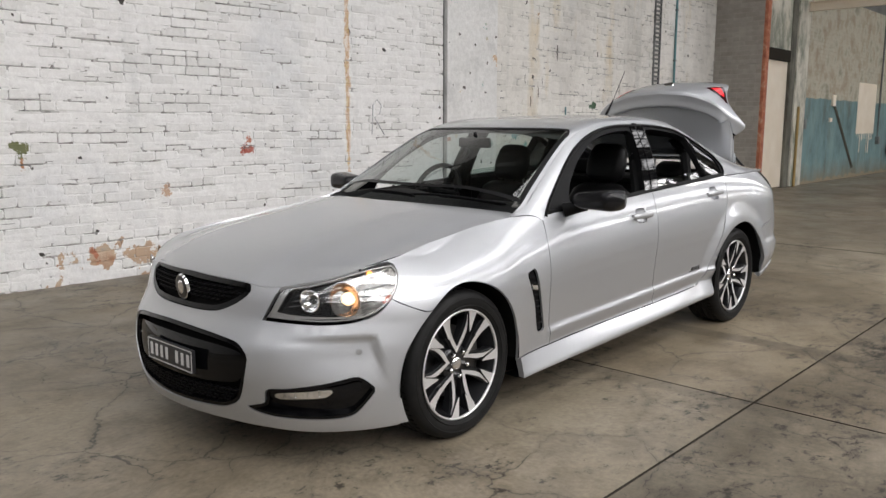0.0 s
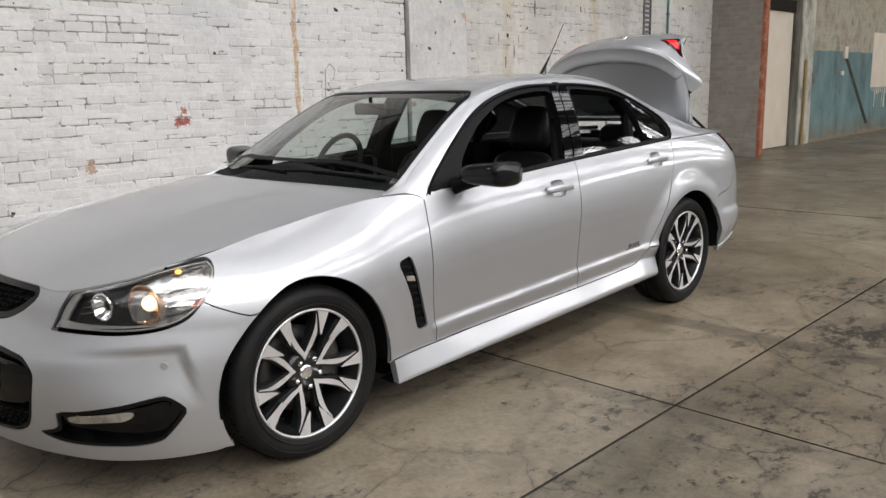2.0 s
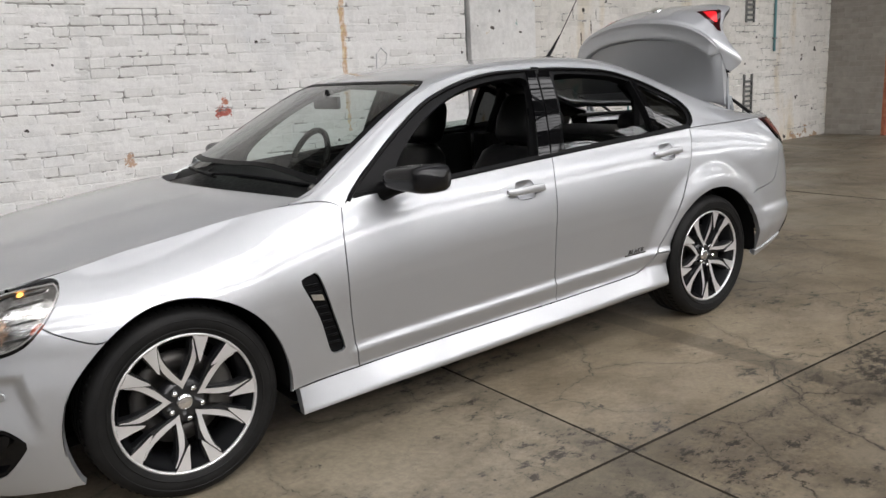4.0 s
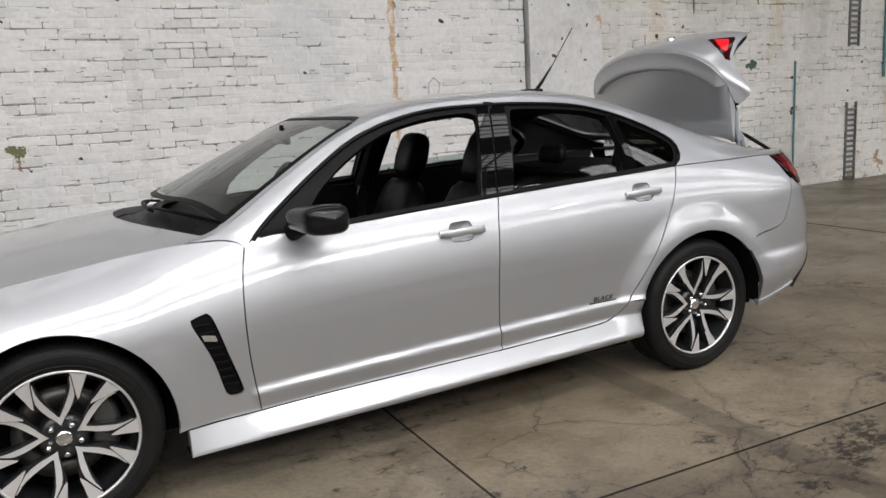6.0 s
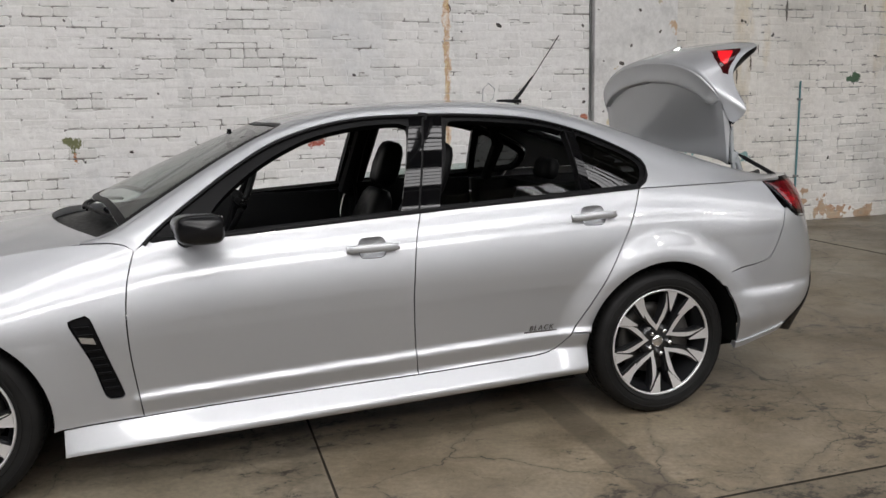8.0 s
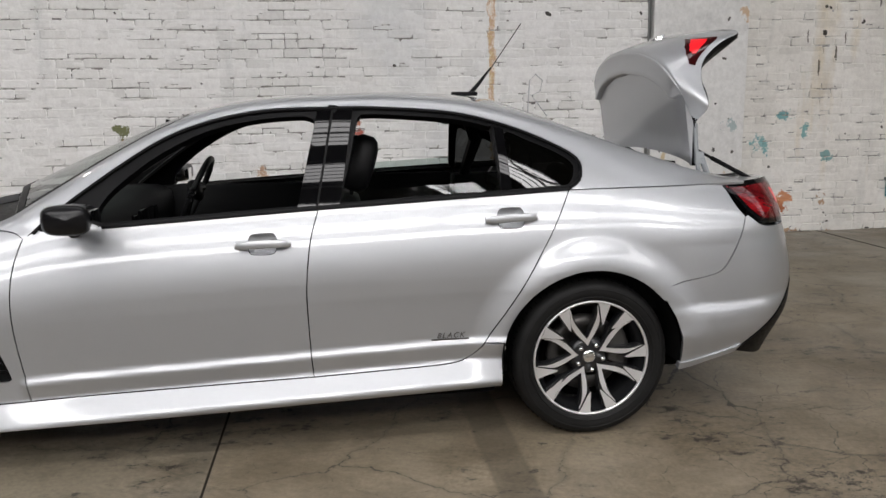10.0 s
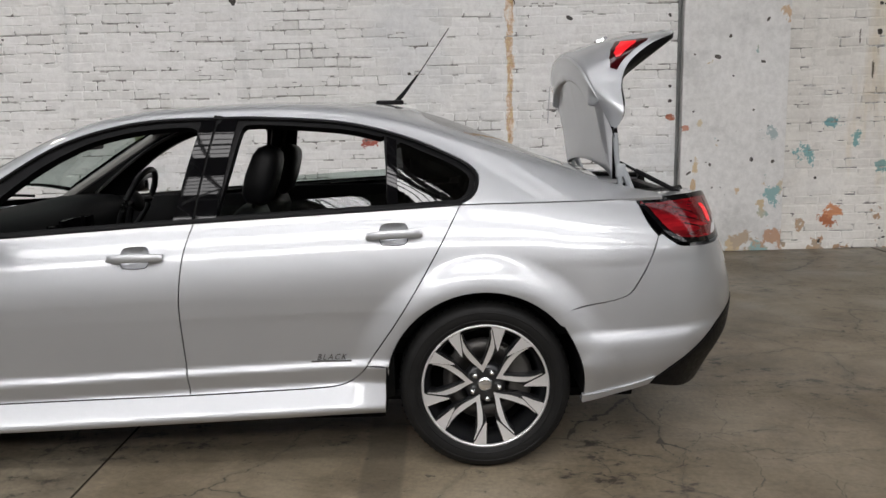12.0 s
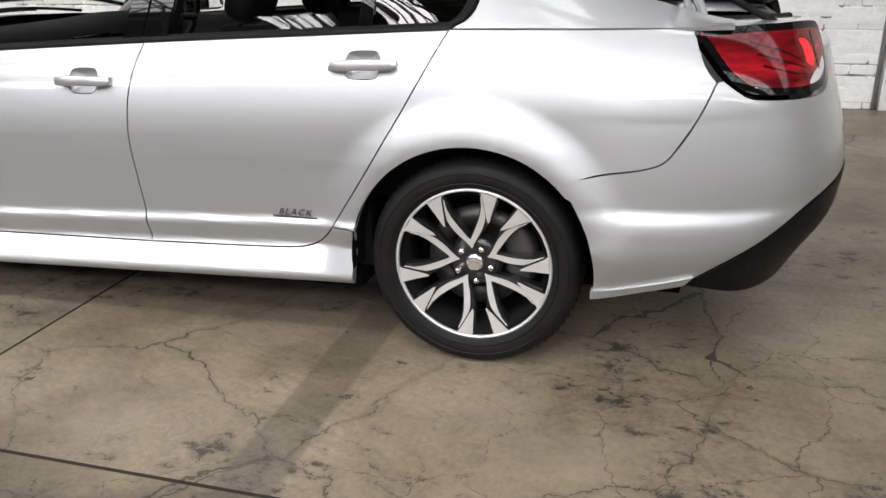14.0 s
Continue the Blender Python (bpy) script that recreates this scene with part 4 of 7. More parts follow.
for side in (-1, 1):
    S, near = on_side(side), side < 0
    B = lambda x, z, side=side: beside_car(x, z, side)
    # front fender
    fa = arch(FRONT_ARCH, 127, -7)
    start = fa[0]
    wv = fa[0][0] + 1.4
    fender_w = ring(
        spline([(0.80, 0.813), (0.87, 0.823), (0.974, 0.829), (1.004, 0.803), (0.993, 0.755), (0.954, 0.699)]),
        spline([(0.954, 0.699), (1.0, 0.675), (wv - 0.045, float(start[1]) - 0.004), (wv, float(start[1]))]),
        fa + np.array([1.4, 0]),
        spline([tuple(fa[-1] + np.array([1.4, 0])), (1.806, 0.287)]),
        spline([(1.806, 0.287), (2.081, 0.292)]),
        (seam_a + np.array([1.4, 0]))[::-1],
        spline([(2.09, 0.918), (2.06, 0.937), (2.0, 0.9472), (1.98, 0.9475)]),
        np.array([(w, float(top_z(w)) - 0.0005) for w in np.linspace(1.98, 0.80, 56)]),
    )
    vent = spline([(0.455, 0.688), (0.50, 0.70), (0.527, 0.69), (0.575, 0.54), (0.62, 0.392), (0.607, 0.379), (0.572, 0.379), (0.555, 0.40), (0.52, 0.53), (0.46, 0.665)], closed=True)
    sgn = -side
    fender = panel("fender", fender_w, lambda w, z, sgn=sgn: round_car(sgn * w, z), paint, car, holes=[vent + np.array([1.4, 0])], step=0.016)
    vent_part = panel("fender_vent", vent, lambda x, z, S=S: S(x, z), satin_black, fender, label="black slatted fender vent", gap=0.002, lip=0.0, lift=-0.016)
    # vent slats and chrome badge
    for k in range(9):
        f = (k + 0.6) / 9.6
        cx, cz = 0.49 + 0.1 * f, 0.685 - 0.29 * f
        p = S(np.array([cx]), np.array([cz]))[0]
        part("slat", box(p[0] - 0.026, p[1] - 0.004 + side * -0.008, p[2] - 0.009, p[0] + 0.026, p[1] + 0.004 + side * -0.008, p[2] - 0.001, 0.002, 1), satin_black, fender)
    badge_at = poly([(0.485, 0.630), (0.534, 0.621), (0.541, 0.597), (0.494, 0.606)], 0.01)
    panel("vent_badge", badge_at, S, chrome, fender, label="small chrome badge", lip=0.01, lift=0.0, gap=0, step=0.01)
    # doors: panel below the belt
    front_door = ring(seam_a, door_foot_front, seam_b[::-1], belt(1.805, 0.72)[:-1])
    rear_door = ring(seam_b, door_foot_rear, seam_c[::-1], belt(2.83, 1.805)[:-1])
    for outline, hx, hz, first in ((front_door, 1.588, 0.878, True), (rear_door, 2.576, 0.947, False)):
        pocket = spline([(hx - 0.05, hz - 0.036), (hx - 0.032, hz - 0.043), (hx + 0.026, hz - 0.043), (hx + 0.046, hz - 0.034), (hx + 0.053, hz - 0.004), (hx + 0.046, hz + 0.026), (hx + 0.028, hz + 0.034), (hx - 0.032, hz + 0.032), (hx - 0.05, hz + 0.022), (hx - 0.057, hz - 0.006)], closed=True, step=0.008)
        door = panel("front_door" if first else "rear_door", outline, S, paint, car, holes=[pocket], step=0.013)
        # dished pocket behind the handle
        centre = pocket.mean(0)
        rows = []
        for k, f in enumerate(np.linspace(1, 0.0, 7)):
            q = centre + (pocket - centre) * f
            P = S(q[:, 0], q[:, 1])
            P[:, 1] -= side * (0.002 + 0.026 * (1 - f**2.5))
            rows.append(P)
        mesh_part("handle_pocket", np.array(rows).reshape(-1, 3), [(k * len(pocket) + j, k * len(pocket) + (j + 1) % len(pocket), (k + 1) * len(pocket) + (j + 1) % len(pocket), (k + 1) * len(pocket) + j) for k in range(6) for j in range(len(pocket))], paint, door)
        # bar handle: a flat-faced grip that tapers to its ends
        slope_h = 0.012 if not first else 0.004
        us = np.linspace(-1, 1, 15)
        P = []
        for u in us:
            px, pz = hx + 0.108 * u, hz + slope_h * 0.35 * u - 0.004 + 0.004 * (1 - u * u)
            base = S(np.array([px]), np.array([pz]))[0]
            off = 0.026 * (1 - abs(u) ** 5) + 0.006
            hh = 0.0165 * (1 - 0.25 * abs(u) ** 2.5)
            prof = [(-1, -0.6), (-0.96, 0.85), (-0.82, 1.15), (0.82, 0.7), (0.96, 0.4), (1, -0.6), (0.5, -1), (-0.5, -1)]
            P.append([(px, base[1] + side * (off + 0.008 * b), pz + hh * a) for a, b in prof])
        P = np.array(P)
        idx = np.arange(len(us) * 8).reshape(-1, 8)
        faces = [(idx[i, j], idx[i, (j + 1) % 8], idx[i + 1, (j + 1) % 8], idx[i + 1, j]) for i in range(len(us) - 1) for j in range(8)] + [tuple(idx[0]), tuple(idx[-1][::-1])]
        if not near:
            faces = [f[::-1] for f in faces]
        mesh_part("handle", P.reshape(-1, 3), faces, paint, door, "silver bar door handle")
    # sill
    w0, w1 = 0.404, 2.532
    sill = ring(
        spline([(w0, 0.286), (0.681, 0.292)]),
        door_foot_front,
        door_foot_rear,
        spline([(2.2, 0.341), (2.32, 0.349), (2.39, 0.368), (2.44, 0.412), (2.458, 0.436)]),
        spline([(2.458, 0.436), (2.534, 0.432)]),
        spline([(2.534, 0.432), (2.531, 0.345), (2.527, 0.244)]),
        spline([(2.527, 0.244), (1.9, 0.222), (1.2, 0.2), (w0, 0.186)]),
        spline([(w0, 0.186), (w0, 0.286)]),
    )
    panel("sill", sill, S, paint, car, lip=0.03, step=0.012)
    tuck = np.array([[S(np.array([x]), np.array([z]))[0] + np.array([0, -side * d, dz]) for d, dz in ((0.002, 0.004), (0.05, -0.004), (0.12, 0.0))] for x, z in zip(np.linspace(w0, 2.5, 30), np.linspace(0.186, 0.243, 30))])
    sheet("sill_underside", tuck, satin_black, car, out=(1.5, 0, 0.9))
    # rear quarter: haunch, up to the rail, over the wheel and to the lamp
    ra = arch(REAR_ARCH, 172, 47)
    quarter = ring(
        spline([(2.83, 1.044), (2.72, 0.844), (2.592, 0.634), (2.484, 0.476), (2.458, 0.436)]),
        spline([(2.458, 0.436), (2.535, 0.434), tuple(ra[0])]),
        ra,
        spline([tuple(ra[-1]), (3.28, 0.66), (3.407, 0.684), (3.46, 0.703), (3.495, 0.745), (3.545, 0.83), (3.583, 0.918)]) ,
        spline([(3.583, 0.918), (3.55, 0.96), (3.523, 1.03), (3.523, 1.052)]),
        np.array([(x, float(top_z(x + 1.4))) for x in np.linspace(3.523, 2.83, 36)]),
    )
    qs = lambda x, z, sgn=sgn: round_car(sgn * np.where(x > XR, XR + 1.4 + WR * np.arcsin(np.clip((x - XR) / (tail_x(z) - XR), 0, 1) ** (1 / TAIL_POWER)) / (np.pi / 2), x + 1.4), z)
    panel("rear_quarter", quarter, qs, paint, car, step=0.016)

# ---- front bumper with its openings ----
half_grille = [(0.0, 0.622), (0.12, 0.623), (0.21, 0.632), (0.285, 0.665), (0.33, 0.70), (0.343, 0.718), (0.335, 0.738), (0.318, 0.7515)]
half_intake = [(0.0, 0.56), (0.2, 0.549), (0.32, 0.532), (0.36, 0.52), (0.394, 0.49), (0.406, 0.455), (0.39, 0.36), (0.36, 0.29), (0.31, 0.257), (0.24, 0.243), (0.0, 0.232)]
grille_low = spline(mirror_x(half_grille)[:-1] + half_grille)
intake = spline(half_intake + mirror_x(half_intake)[1:-1], closed=True)
fog = spline([(0.482, 0.343), (0.56, 0.352), (0.7, 0.372), (0.80, 0.392), (0.84, 0.392), (0.893, 0.35), (0.888, 0.325), (0.83, 0.262), (0.79, 0.236), (0.7, 0.224), (0.55, 0.226), (0.46, 0.236), (0.392, 0.262), (0.42, 0.272), (0.47, 0.29)], closed=True)
fa = arch(FRONT_ARCH, 127, 203)
fw = fa + np.array([1.4, 0])
right_half = [
    np.array([(w, float(top_z(w)) - 0.001) for w in np.linspace(0.318, 0.470, 12)]),
    spline([(0.470, 0.7455), (0.446, 0.675), (0.423, 0.616)]),
    spline([(0.423, 0.616), (0.56, 0.609), (0.68, 0.606), (0.80, 0.616), (0.889, 0.645), (0.954, 0.699)]),
    spline([(0.954, 0.699), (1.0, 0.675), (float(fw[0][0]) - 0.045, float(fw[0][1]) - 0.004), tuple(fw[0])]),
    fw,
    spline([tuple(fw[-1]), (0.985, 0.176), (0.978, 0.172)]),
    spline([(0.978, 0.172), (0.8, 0.165), (0.6, 0.165), (0.42, 0.178), (0.25, 0.188), (0.0, 0.19)]),
]
left_half = [np.stack([-l[::-1, 0], l[::-1, 1]], -1) for l in right_half[::-1]]
bumper_outline = ring(*right_half, *left_half, grille_low)
fog_far = np.stack([-fog[::-1, 0], fog[::-1, 1]], -1)
front_bumper = panel("front_bumper", bumper_outline, round_car, paint, car, holes=[intake, fog, fog_far], lip=0.03, step=0.022)


def deep(surface, by):
    """The same surface set back towards the car's middle."""

    def at(a, b):
        p = surface(a, b)
        return p + np.stack([np.full(p.shape[:-1], by), np.zeros(p.shape[:-1]), np.zeros(p.shape[:-1])], -1)

    return at


# upper grille: black frame, honeycomb bars, round emblem as a plain disc
grille_full = ring(grille_low, np.array([(w, float(top_z(w)) - 0.002) for w in np.linspace(0.318, -0.318, 40)]))
grille = panel("grille", grille_full, deep(round_car, 0.028), void_black, car, label="black front grille", lip=0, gap=0)
inner = shrink(grille_full, 0.022)
panel("grille_frame", grille_full, deep(round_car, 0.004), gloss_black, grille, holes=[inner], label="gloss black grille surround", lip=0.03, gap=0.001, step=0.012)
bars = []
for k in range(7):
    z = 0.638 + 0.0165 * k
    for i in range(-12, 13):
        w = 0.028 * i + (0.014 if k % 2 else 0)
        if inside(np.array([[w, z]]), shrink(inner, 0.012))[0]:
            p = round_car(w, z)
            bars.append(box(p[0] + 0.008, p[1] - 0.011, z - 0.0022, p[0] + 0.026, p[1] + 0.011, z + 0.0022))
            bars.append(box(p[0] + 0.008, p[1] + 0.0115, z - 0.008, p[0] + 0.026, p[1] + 0.0155, z + 0.008))
tagged(part("grille_mesh", merge(*bars), satin_black, grille, smooth=False), kind="stuff")
ep = round_car(0.0, 0.695)
bm = bmesh.new()
bmesh.ops.create_cone(bm, cap_ends=True, radius1=0.06, radius2=0.055, depth=0.012, segments=40, matrix=pose(ep[0] - 0.004, -0.002, 0.695, 0, -98, 0) @ Matrix.Diagonal((1, 0.84, 1, 1)))
part("emblem", bm, chrome, car, "plain round chrome emblem")
bm = bmesh.new()
bmesh.ops.create_uvsphere(bm, u_segments=24, v_segments=12, radius=1, matrix=pose(ep[0] - 0.011, -0.002, 0.695, 0, -8, 0) @ Matrix.Diagonal((0.003, 0.042, 0.05, 1)))
part("emblem_face", bm, dark_alloy, car)
bm = bmesh.new()
bmesh.ops.create_uvsphere(bm, u_segments=20, v_segments=10, radius=1, matrix=pose(ep[0] - 0.014, -0.002, 0.697, 20, -8, 0) @ Matrix.Diagonal((0.005, 0.022, 0.034, 1)))
part("emblem_relief", bm, chrome, car)

# lower intake: recessed black panel, cross bar, mesh and number plate with plain bars
air = panel("lower_intake", intake, deep(round_car, 0.06), void_black, car, lip=0, gap=-0.004)
panel("intake_frame", intake, deep(round_car, 0.006), gloss_black, air, holes=[shrink(intake, 0.016)], lip=0.055, gap=0.001, step=0.012)
mask = [(0.0, 0.515), (0.22, 0.507), (0.34, 0.49), (0.385, 0.46), (0.37, 0.385), (0.3, 0.35), (0.0, 0.338)]
mask_ring = spline(mask + mirror_x(mask)[1:-1], closed=True)
panel("intake_mask", mask_ring, deep(round_car, 0.022), gloss_black, air, lip=0.02)
bars = []
for k in range(5):
    z = 0.255 + 0.016 * k
    for i in range(-11, 12):
        w = 0.03 * i + (0.015 if k % 2 else 0)
        if inside(np.array([[w, z]]), shrink(intake, 0.02))[0]:
            p = round_car(w, z)
            bars.append(box(p[0] + 0.02, p[1] - 0.013, z - 0.0022, p[0] + 0.04, p[1] + 0.013, z + 0.0022))
            bars.append(box(p[0] + 0.02, p[1] + 0.013, z - 0.008, p[0] + 0.04, p[1] + 0.017, z + 0.008))
tagged(part("intake_mesh", merge(*bars), satin_black, air, smooth=False), kind="stuff")
plate_black = material("plate_black", (0.012, 0.012, 0.014), 0.35)
plate_white = material("plate_white", (0.55, 0.55, 0.55), 0.45)
PLATE = (-0.944, -0.044, 0.424)
plate = part("number_plate", box(PLATE[0] - 0.004, PLATE[1] - 0.186, PLATE[2] - 0.05, PLATE[0] + 0.012, PLATE[1] + 0.186, PLATE[2] + 0.05, 0.003), plate_black, car, "black number plate with pale bars")
rim = [box(PLATE[0] - 0.0055, PLATE[1] - 0.18, PLATE[2] + s * 0.044 - 0.002, PLATE[0] - 0.003, PLATE[1] + 0.18, PLATE[2] + s * 0.044 + 0.002) for s in (-1, 1)]
rim += [box(PLATE[0] - 0.0055, PLATE[1] + s * 0.18 - 0.002, PLATE[2] - 0.044, PLATE[0] - 0.003, PLATE[1] + s * 0.18 + 0.002, PLATE[2] + 0.044) for s in (-1, 1)]
part("plate_border", merge(*rim), plate_white, plate, smooth=False)
for y in (0.152, 0.109, 0.066, 0.023, -0.061, -0.106, -0.151):
    part("plate_bar", box(PLATE[0] - 0.0055, PLATE[1] + y - 0.011, PLATE[2] - 0.027, PLATE[0] - 0.003, PLATE[1] + y + 0.011, PLATE[2] + 0.027, 0.001, 1), plate_white, plate, smooth=False)

for sgn in (1, -1):
    R = lambda w, z, sgn=sgn: round_car(sgn * w, z)
    # fog-lamp pod
    pod = panel("fog_lamp_pod", fog, deep(R, 0.05), gloss_black, car, lip=0, gap=-0.004)
    panel("pod_frame", fog, deep(R, 0.004), gloss_black, pod, holes=[shrink(fog, 0.013)], lip=0.045, gap=0.001, step=0.012)
    bezel = spline([(0.49, 0.336), (0.62, 0.348), (0.74, 0.36), (0.835, 0.375), (0.80, 0.318), (0.66, 0.298), (0.52, 0.292)], closed=True)
    panel("lamp_bezel", bezel, deep(R, 0.012), gloss_black, pod, lip=0.035, gap=0)
    drl = spline([(0.515, 0.330), (0.62, 0.34), (0.725, 0.347), (0.70, 0.318), (0.62, 0.311), (0.525, 0.308)], closed=True, step=0.01)
    panel("daytime_lamp", drl, deep(R, 0.006), chrome, pod, label="bright daytime running lamp", lip=0.01, gap=0, step=0.01)
    for k in range(4):
        q = R(0.545 + 0.045 * k, 0.324 + 0.004 * k)
        part("lamp_fin", box(q[0] - 0.001, q[1] - 0.003, 0.311 + 0.004 * k, q[0] + 0.012, q[1] + 0.003, 0.338 + 0.004 * k, 0.001, 1), lamp_glass, pod)
    q = R(way_of_x(-0.55, 0.497), 0.497)
    bm = bmesh.new()
    bmesh.ops.create_cone(bm, cap_ends=True, radius1=0.013, radius2=0.011, depth=0.01, segments=20, matrix=look((q[0], q[1], q[2]), (q[0] - 0.6, q[1] - sgn * 0.8, q[2])))
    part("parking_sensor", bm, paint, front_bumper)

    # headlight: dark housing, chrome bowl, projector with lit bulb, lens skin
    light = panel("headlight", lamp_outline, deep(R, 0.045), lamp_dark, car, label="clear headlight with lit projector", lip=0, gap=-0.003)
    panel("headlight_rim", lamp_outline, R, gloss_black, light, holes=[shrink(lamp_outline, 0.004)], lip=0.006, gap=0.0015, lift=-0.002, step=0.012)
    panel("headlight_lens", lamp_outline, R, lamp_glass, light, lip=0, gap=0.006, lift=0.0006).visible_shadow = False
    panel("lamp_wall", shrink(lamp_outline, 0.0045), deep(R, 0.006), lamp_bezel, light, holes=[shrink(lamp_outline, 0.0095)], label="bright inner wall of the lamp", lip=0.034, gap=0, step=0.012)
    # faceted chrome reflector behind the outer end, cut into steps
    chrome_area = spline([(0.715, 0.632), (0.675, 0.66), (0.675, 0.715), (0.72, 0.762), (0.82, 0.795), (0.90, 0.806), (0.965, 0.81), (0.98, 0.79), (0.965, 0.75), (0.93, 0.70), (0.88, 0.66), (0.80, 0.634)], closed=True)
    panel("reflector", chrome_area, deep(R, 0.03), lamp_silver, light, label="chrome reflector", lip=0, gap=0)
    for k in range(6):
        f = k / 5
        step_line = [(0.80 + 0.012 * f, 0.655 + 0.125 * f), (0.90 + 0.03 * f, 0.672 + 0.125 * f), (0.91 + 0.03 * f, 0.68 + 0.125 * f), (0.80 + 0.012 * f, 0.663 + 0.125 * f)]
        panel("reflector_step", poly(step_line, 0.012), deep(R, 0.022), chrome, light, lip=0.012, gap=0, step=0.012)
    strip = spline([(0.445, 0.632), (0.54, 0.624), (0.80, 0.630), (0.80, 0.640), (0.70, 0.633), (0.54, 0.638), (0.456, 0.648)], closed=True, step=0.01)
    panel("lamp_strip", strip, deep(R, 0.010), lamp_bezel, light, lip=0.01, gap=0, step=0.01)
    edge_strip = spline([(0.450, 0.645), (0.486, 0.732), (0.50, 0.733), (0.466, 0.645)], closed=True, step=0.01)
    panel("lamp_edge", edge_strip, deep(R, 0.010), lamp_bezel, light, lip=0.01, gap=0, step=0.01)
    for k in range(3):
        fin = [(0.50 + 0.012 * k, 0.665 + 0.022 * k), (0.565, 0.675 + 0.021 * k), (0.565, 0.679 + 0.021 * k), (0.502 + 0.012 * k, 0.669 + 0.022 * k)]
        panel("lamp_fin", poly(fin, 0.012), deep(R, 0.026), chrome, light, lip=0.01, gap=0, step=0.012)
    side_ref = spline([(0.895, 0.682), (0.925, 0.685), (0.945, 0.712), (0.915, 0.707)], closed=True, step=0.01)
    panel("side_reflector", side_ref, deep(R, 0.018), amber, light, label="amber side reflector", lip=0.004, gap=0, step=0.01)
    for w, z, r, mat_bowl in ((0.61, 0.698, 0.042, chrome), (0.755, 0.702, 0.064, glow_tinted_bowl)):
        q = R(w, z)
        centre = Vector((q[0] + 0.02, q[1] + sgn * 0.012, q[2]))
        aim = look(centre, centre + Vector((-1, -sgn * 0.35, 0.0)))
        us = np.linspace(0, 1, 8)
        rows = [[aim @ Vector((r * (0.45 + 0.55 * u) * math.cos(a), r * (0.45 + 0.55 * u) * math.sin(a), -0.03 * u**2)) for a in np.linspace(0, math.tau, 29)[:-1]] for u in us]
        bowl = sheet("lamp_bowl", np.array([[tuple(v) for v in row] for row in rows]), mat_bowl, light, wrap=True)
        part("bowl_ring", tube([tuple(aim @ Vector((r * 1.04 * math.cos(a), r * 1.04 * math.sin(a), -0.028))) for a in np.linspace(0, math.tau, 29)], 0.0035, 6), mat_bowl, light)
        bm = bmesh.new()
        bmesh.ops.create_uvsphere(bm, u_segments=20, v_segments=12, radius=r * 0.42, matrix=aim)
        part("projector_lens" if w > 0.7 and w < 0.85 else "bulb", bm, lamp_glow if 0.7 < w < 0.85 else lamp_glass, light, "warm lit projector lens" if 0.7 < w < 0.85 else "")
    q = R(0.84, 0.79)
    bm = bmesh.new()
    bmesh.ops.create_uvsphere(bm, u_segments=12, v_segments=8, radius=0.013, matrix=pose(q[0] + 0.022, q[1] + sgn * 0.012, q[2] - 0.003))
    part("side_bulb", bm, amber_glow, light, "small lit amber indicator bulb")

# ---- bonnet ----
mid_hood = track([-0.83, -0.78, -0.65, -0.45, -0.2, 0.05, 0.32], [0.75, 0.79, 0.84, 0.887, 0.932, 0.968, 0.998])
ss, ts = np.linspace(-1, 1, 71), np.linspace(0, 1, 60)
W_FRONT = 0.787
grid = np.zeros((len(ts), len(ss), 3))
seam_pts = np.array([round_car(w, top_z(w)) for w in np.linspace(W_FRONT, 2.0, 200)])
for j, s in enumerate(ss):
    a = abs(s)
    front = round_car(a * W_FRONT, top_z(a * W_FRONT))
    back_x = 0.31 + 0.66 * (a * 0.69) ** 2
    for i, t in enumerate(ts):
        x = front[0] + (back_x - front[0]) * t
        k = t * (len(seam_pts) - 1)
        sx = np.array([np.interp(k, range(len(seam_pts)), seam_pts[:, c]) for c in (0, 1, 2)])
        y_edge = -sx[1]
        y = a * (y_edge - 0.0025) * (1 - (1 - t) ** 4) + -front[1] * (1 - t) ** 4
        zc, ze = float(mid_hood(x)), sx[2]
        q = a**2.4
        z = zc * (1 - q) + ze * q
        z0 = float(mid_hood(front[0])) * (1 - q) + seam_pts[0][2] * q
        z += (front[2] - z0) * (1 - t) ** (3 + 9 * (1 - a))
        fall = ease(0.50, 0.62, a + 0.10 * (1 - t)) * ease(1.0, 0.9, a)
        z -= 0.008 * fall * ease(0.0, 0.12, t) * ease(1.0, 0.75, t)
        grid[i, j] = (x, math.copysign(y, -s), z - 0.001)
hood = sheet("bonnet", grid, paint, car, out=(-0.2, 0, -5))
lipv = np.array([[grid[i, j] - np.array([0, 0, d]) for d in (0.0, 0.02)] for i, j in [(0, j) for j in range(len(ss))]])
sheet("bonnet_front_lip", lipv, paint, hood)
lipv = np.array([[grid[-1, j] + np.array([0.0, 0, -d]) for d in (0.0, 0.03)] for j in range(len(ss))])
sheet("bonnet_rear_lip", lipv, paint, hood)

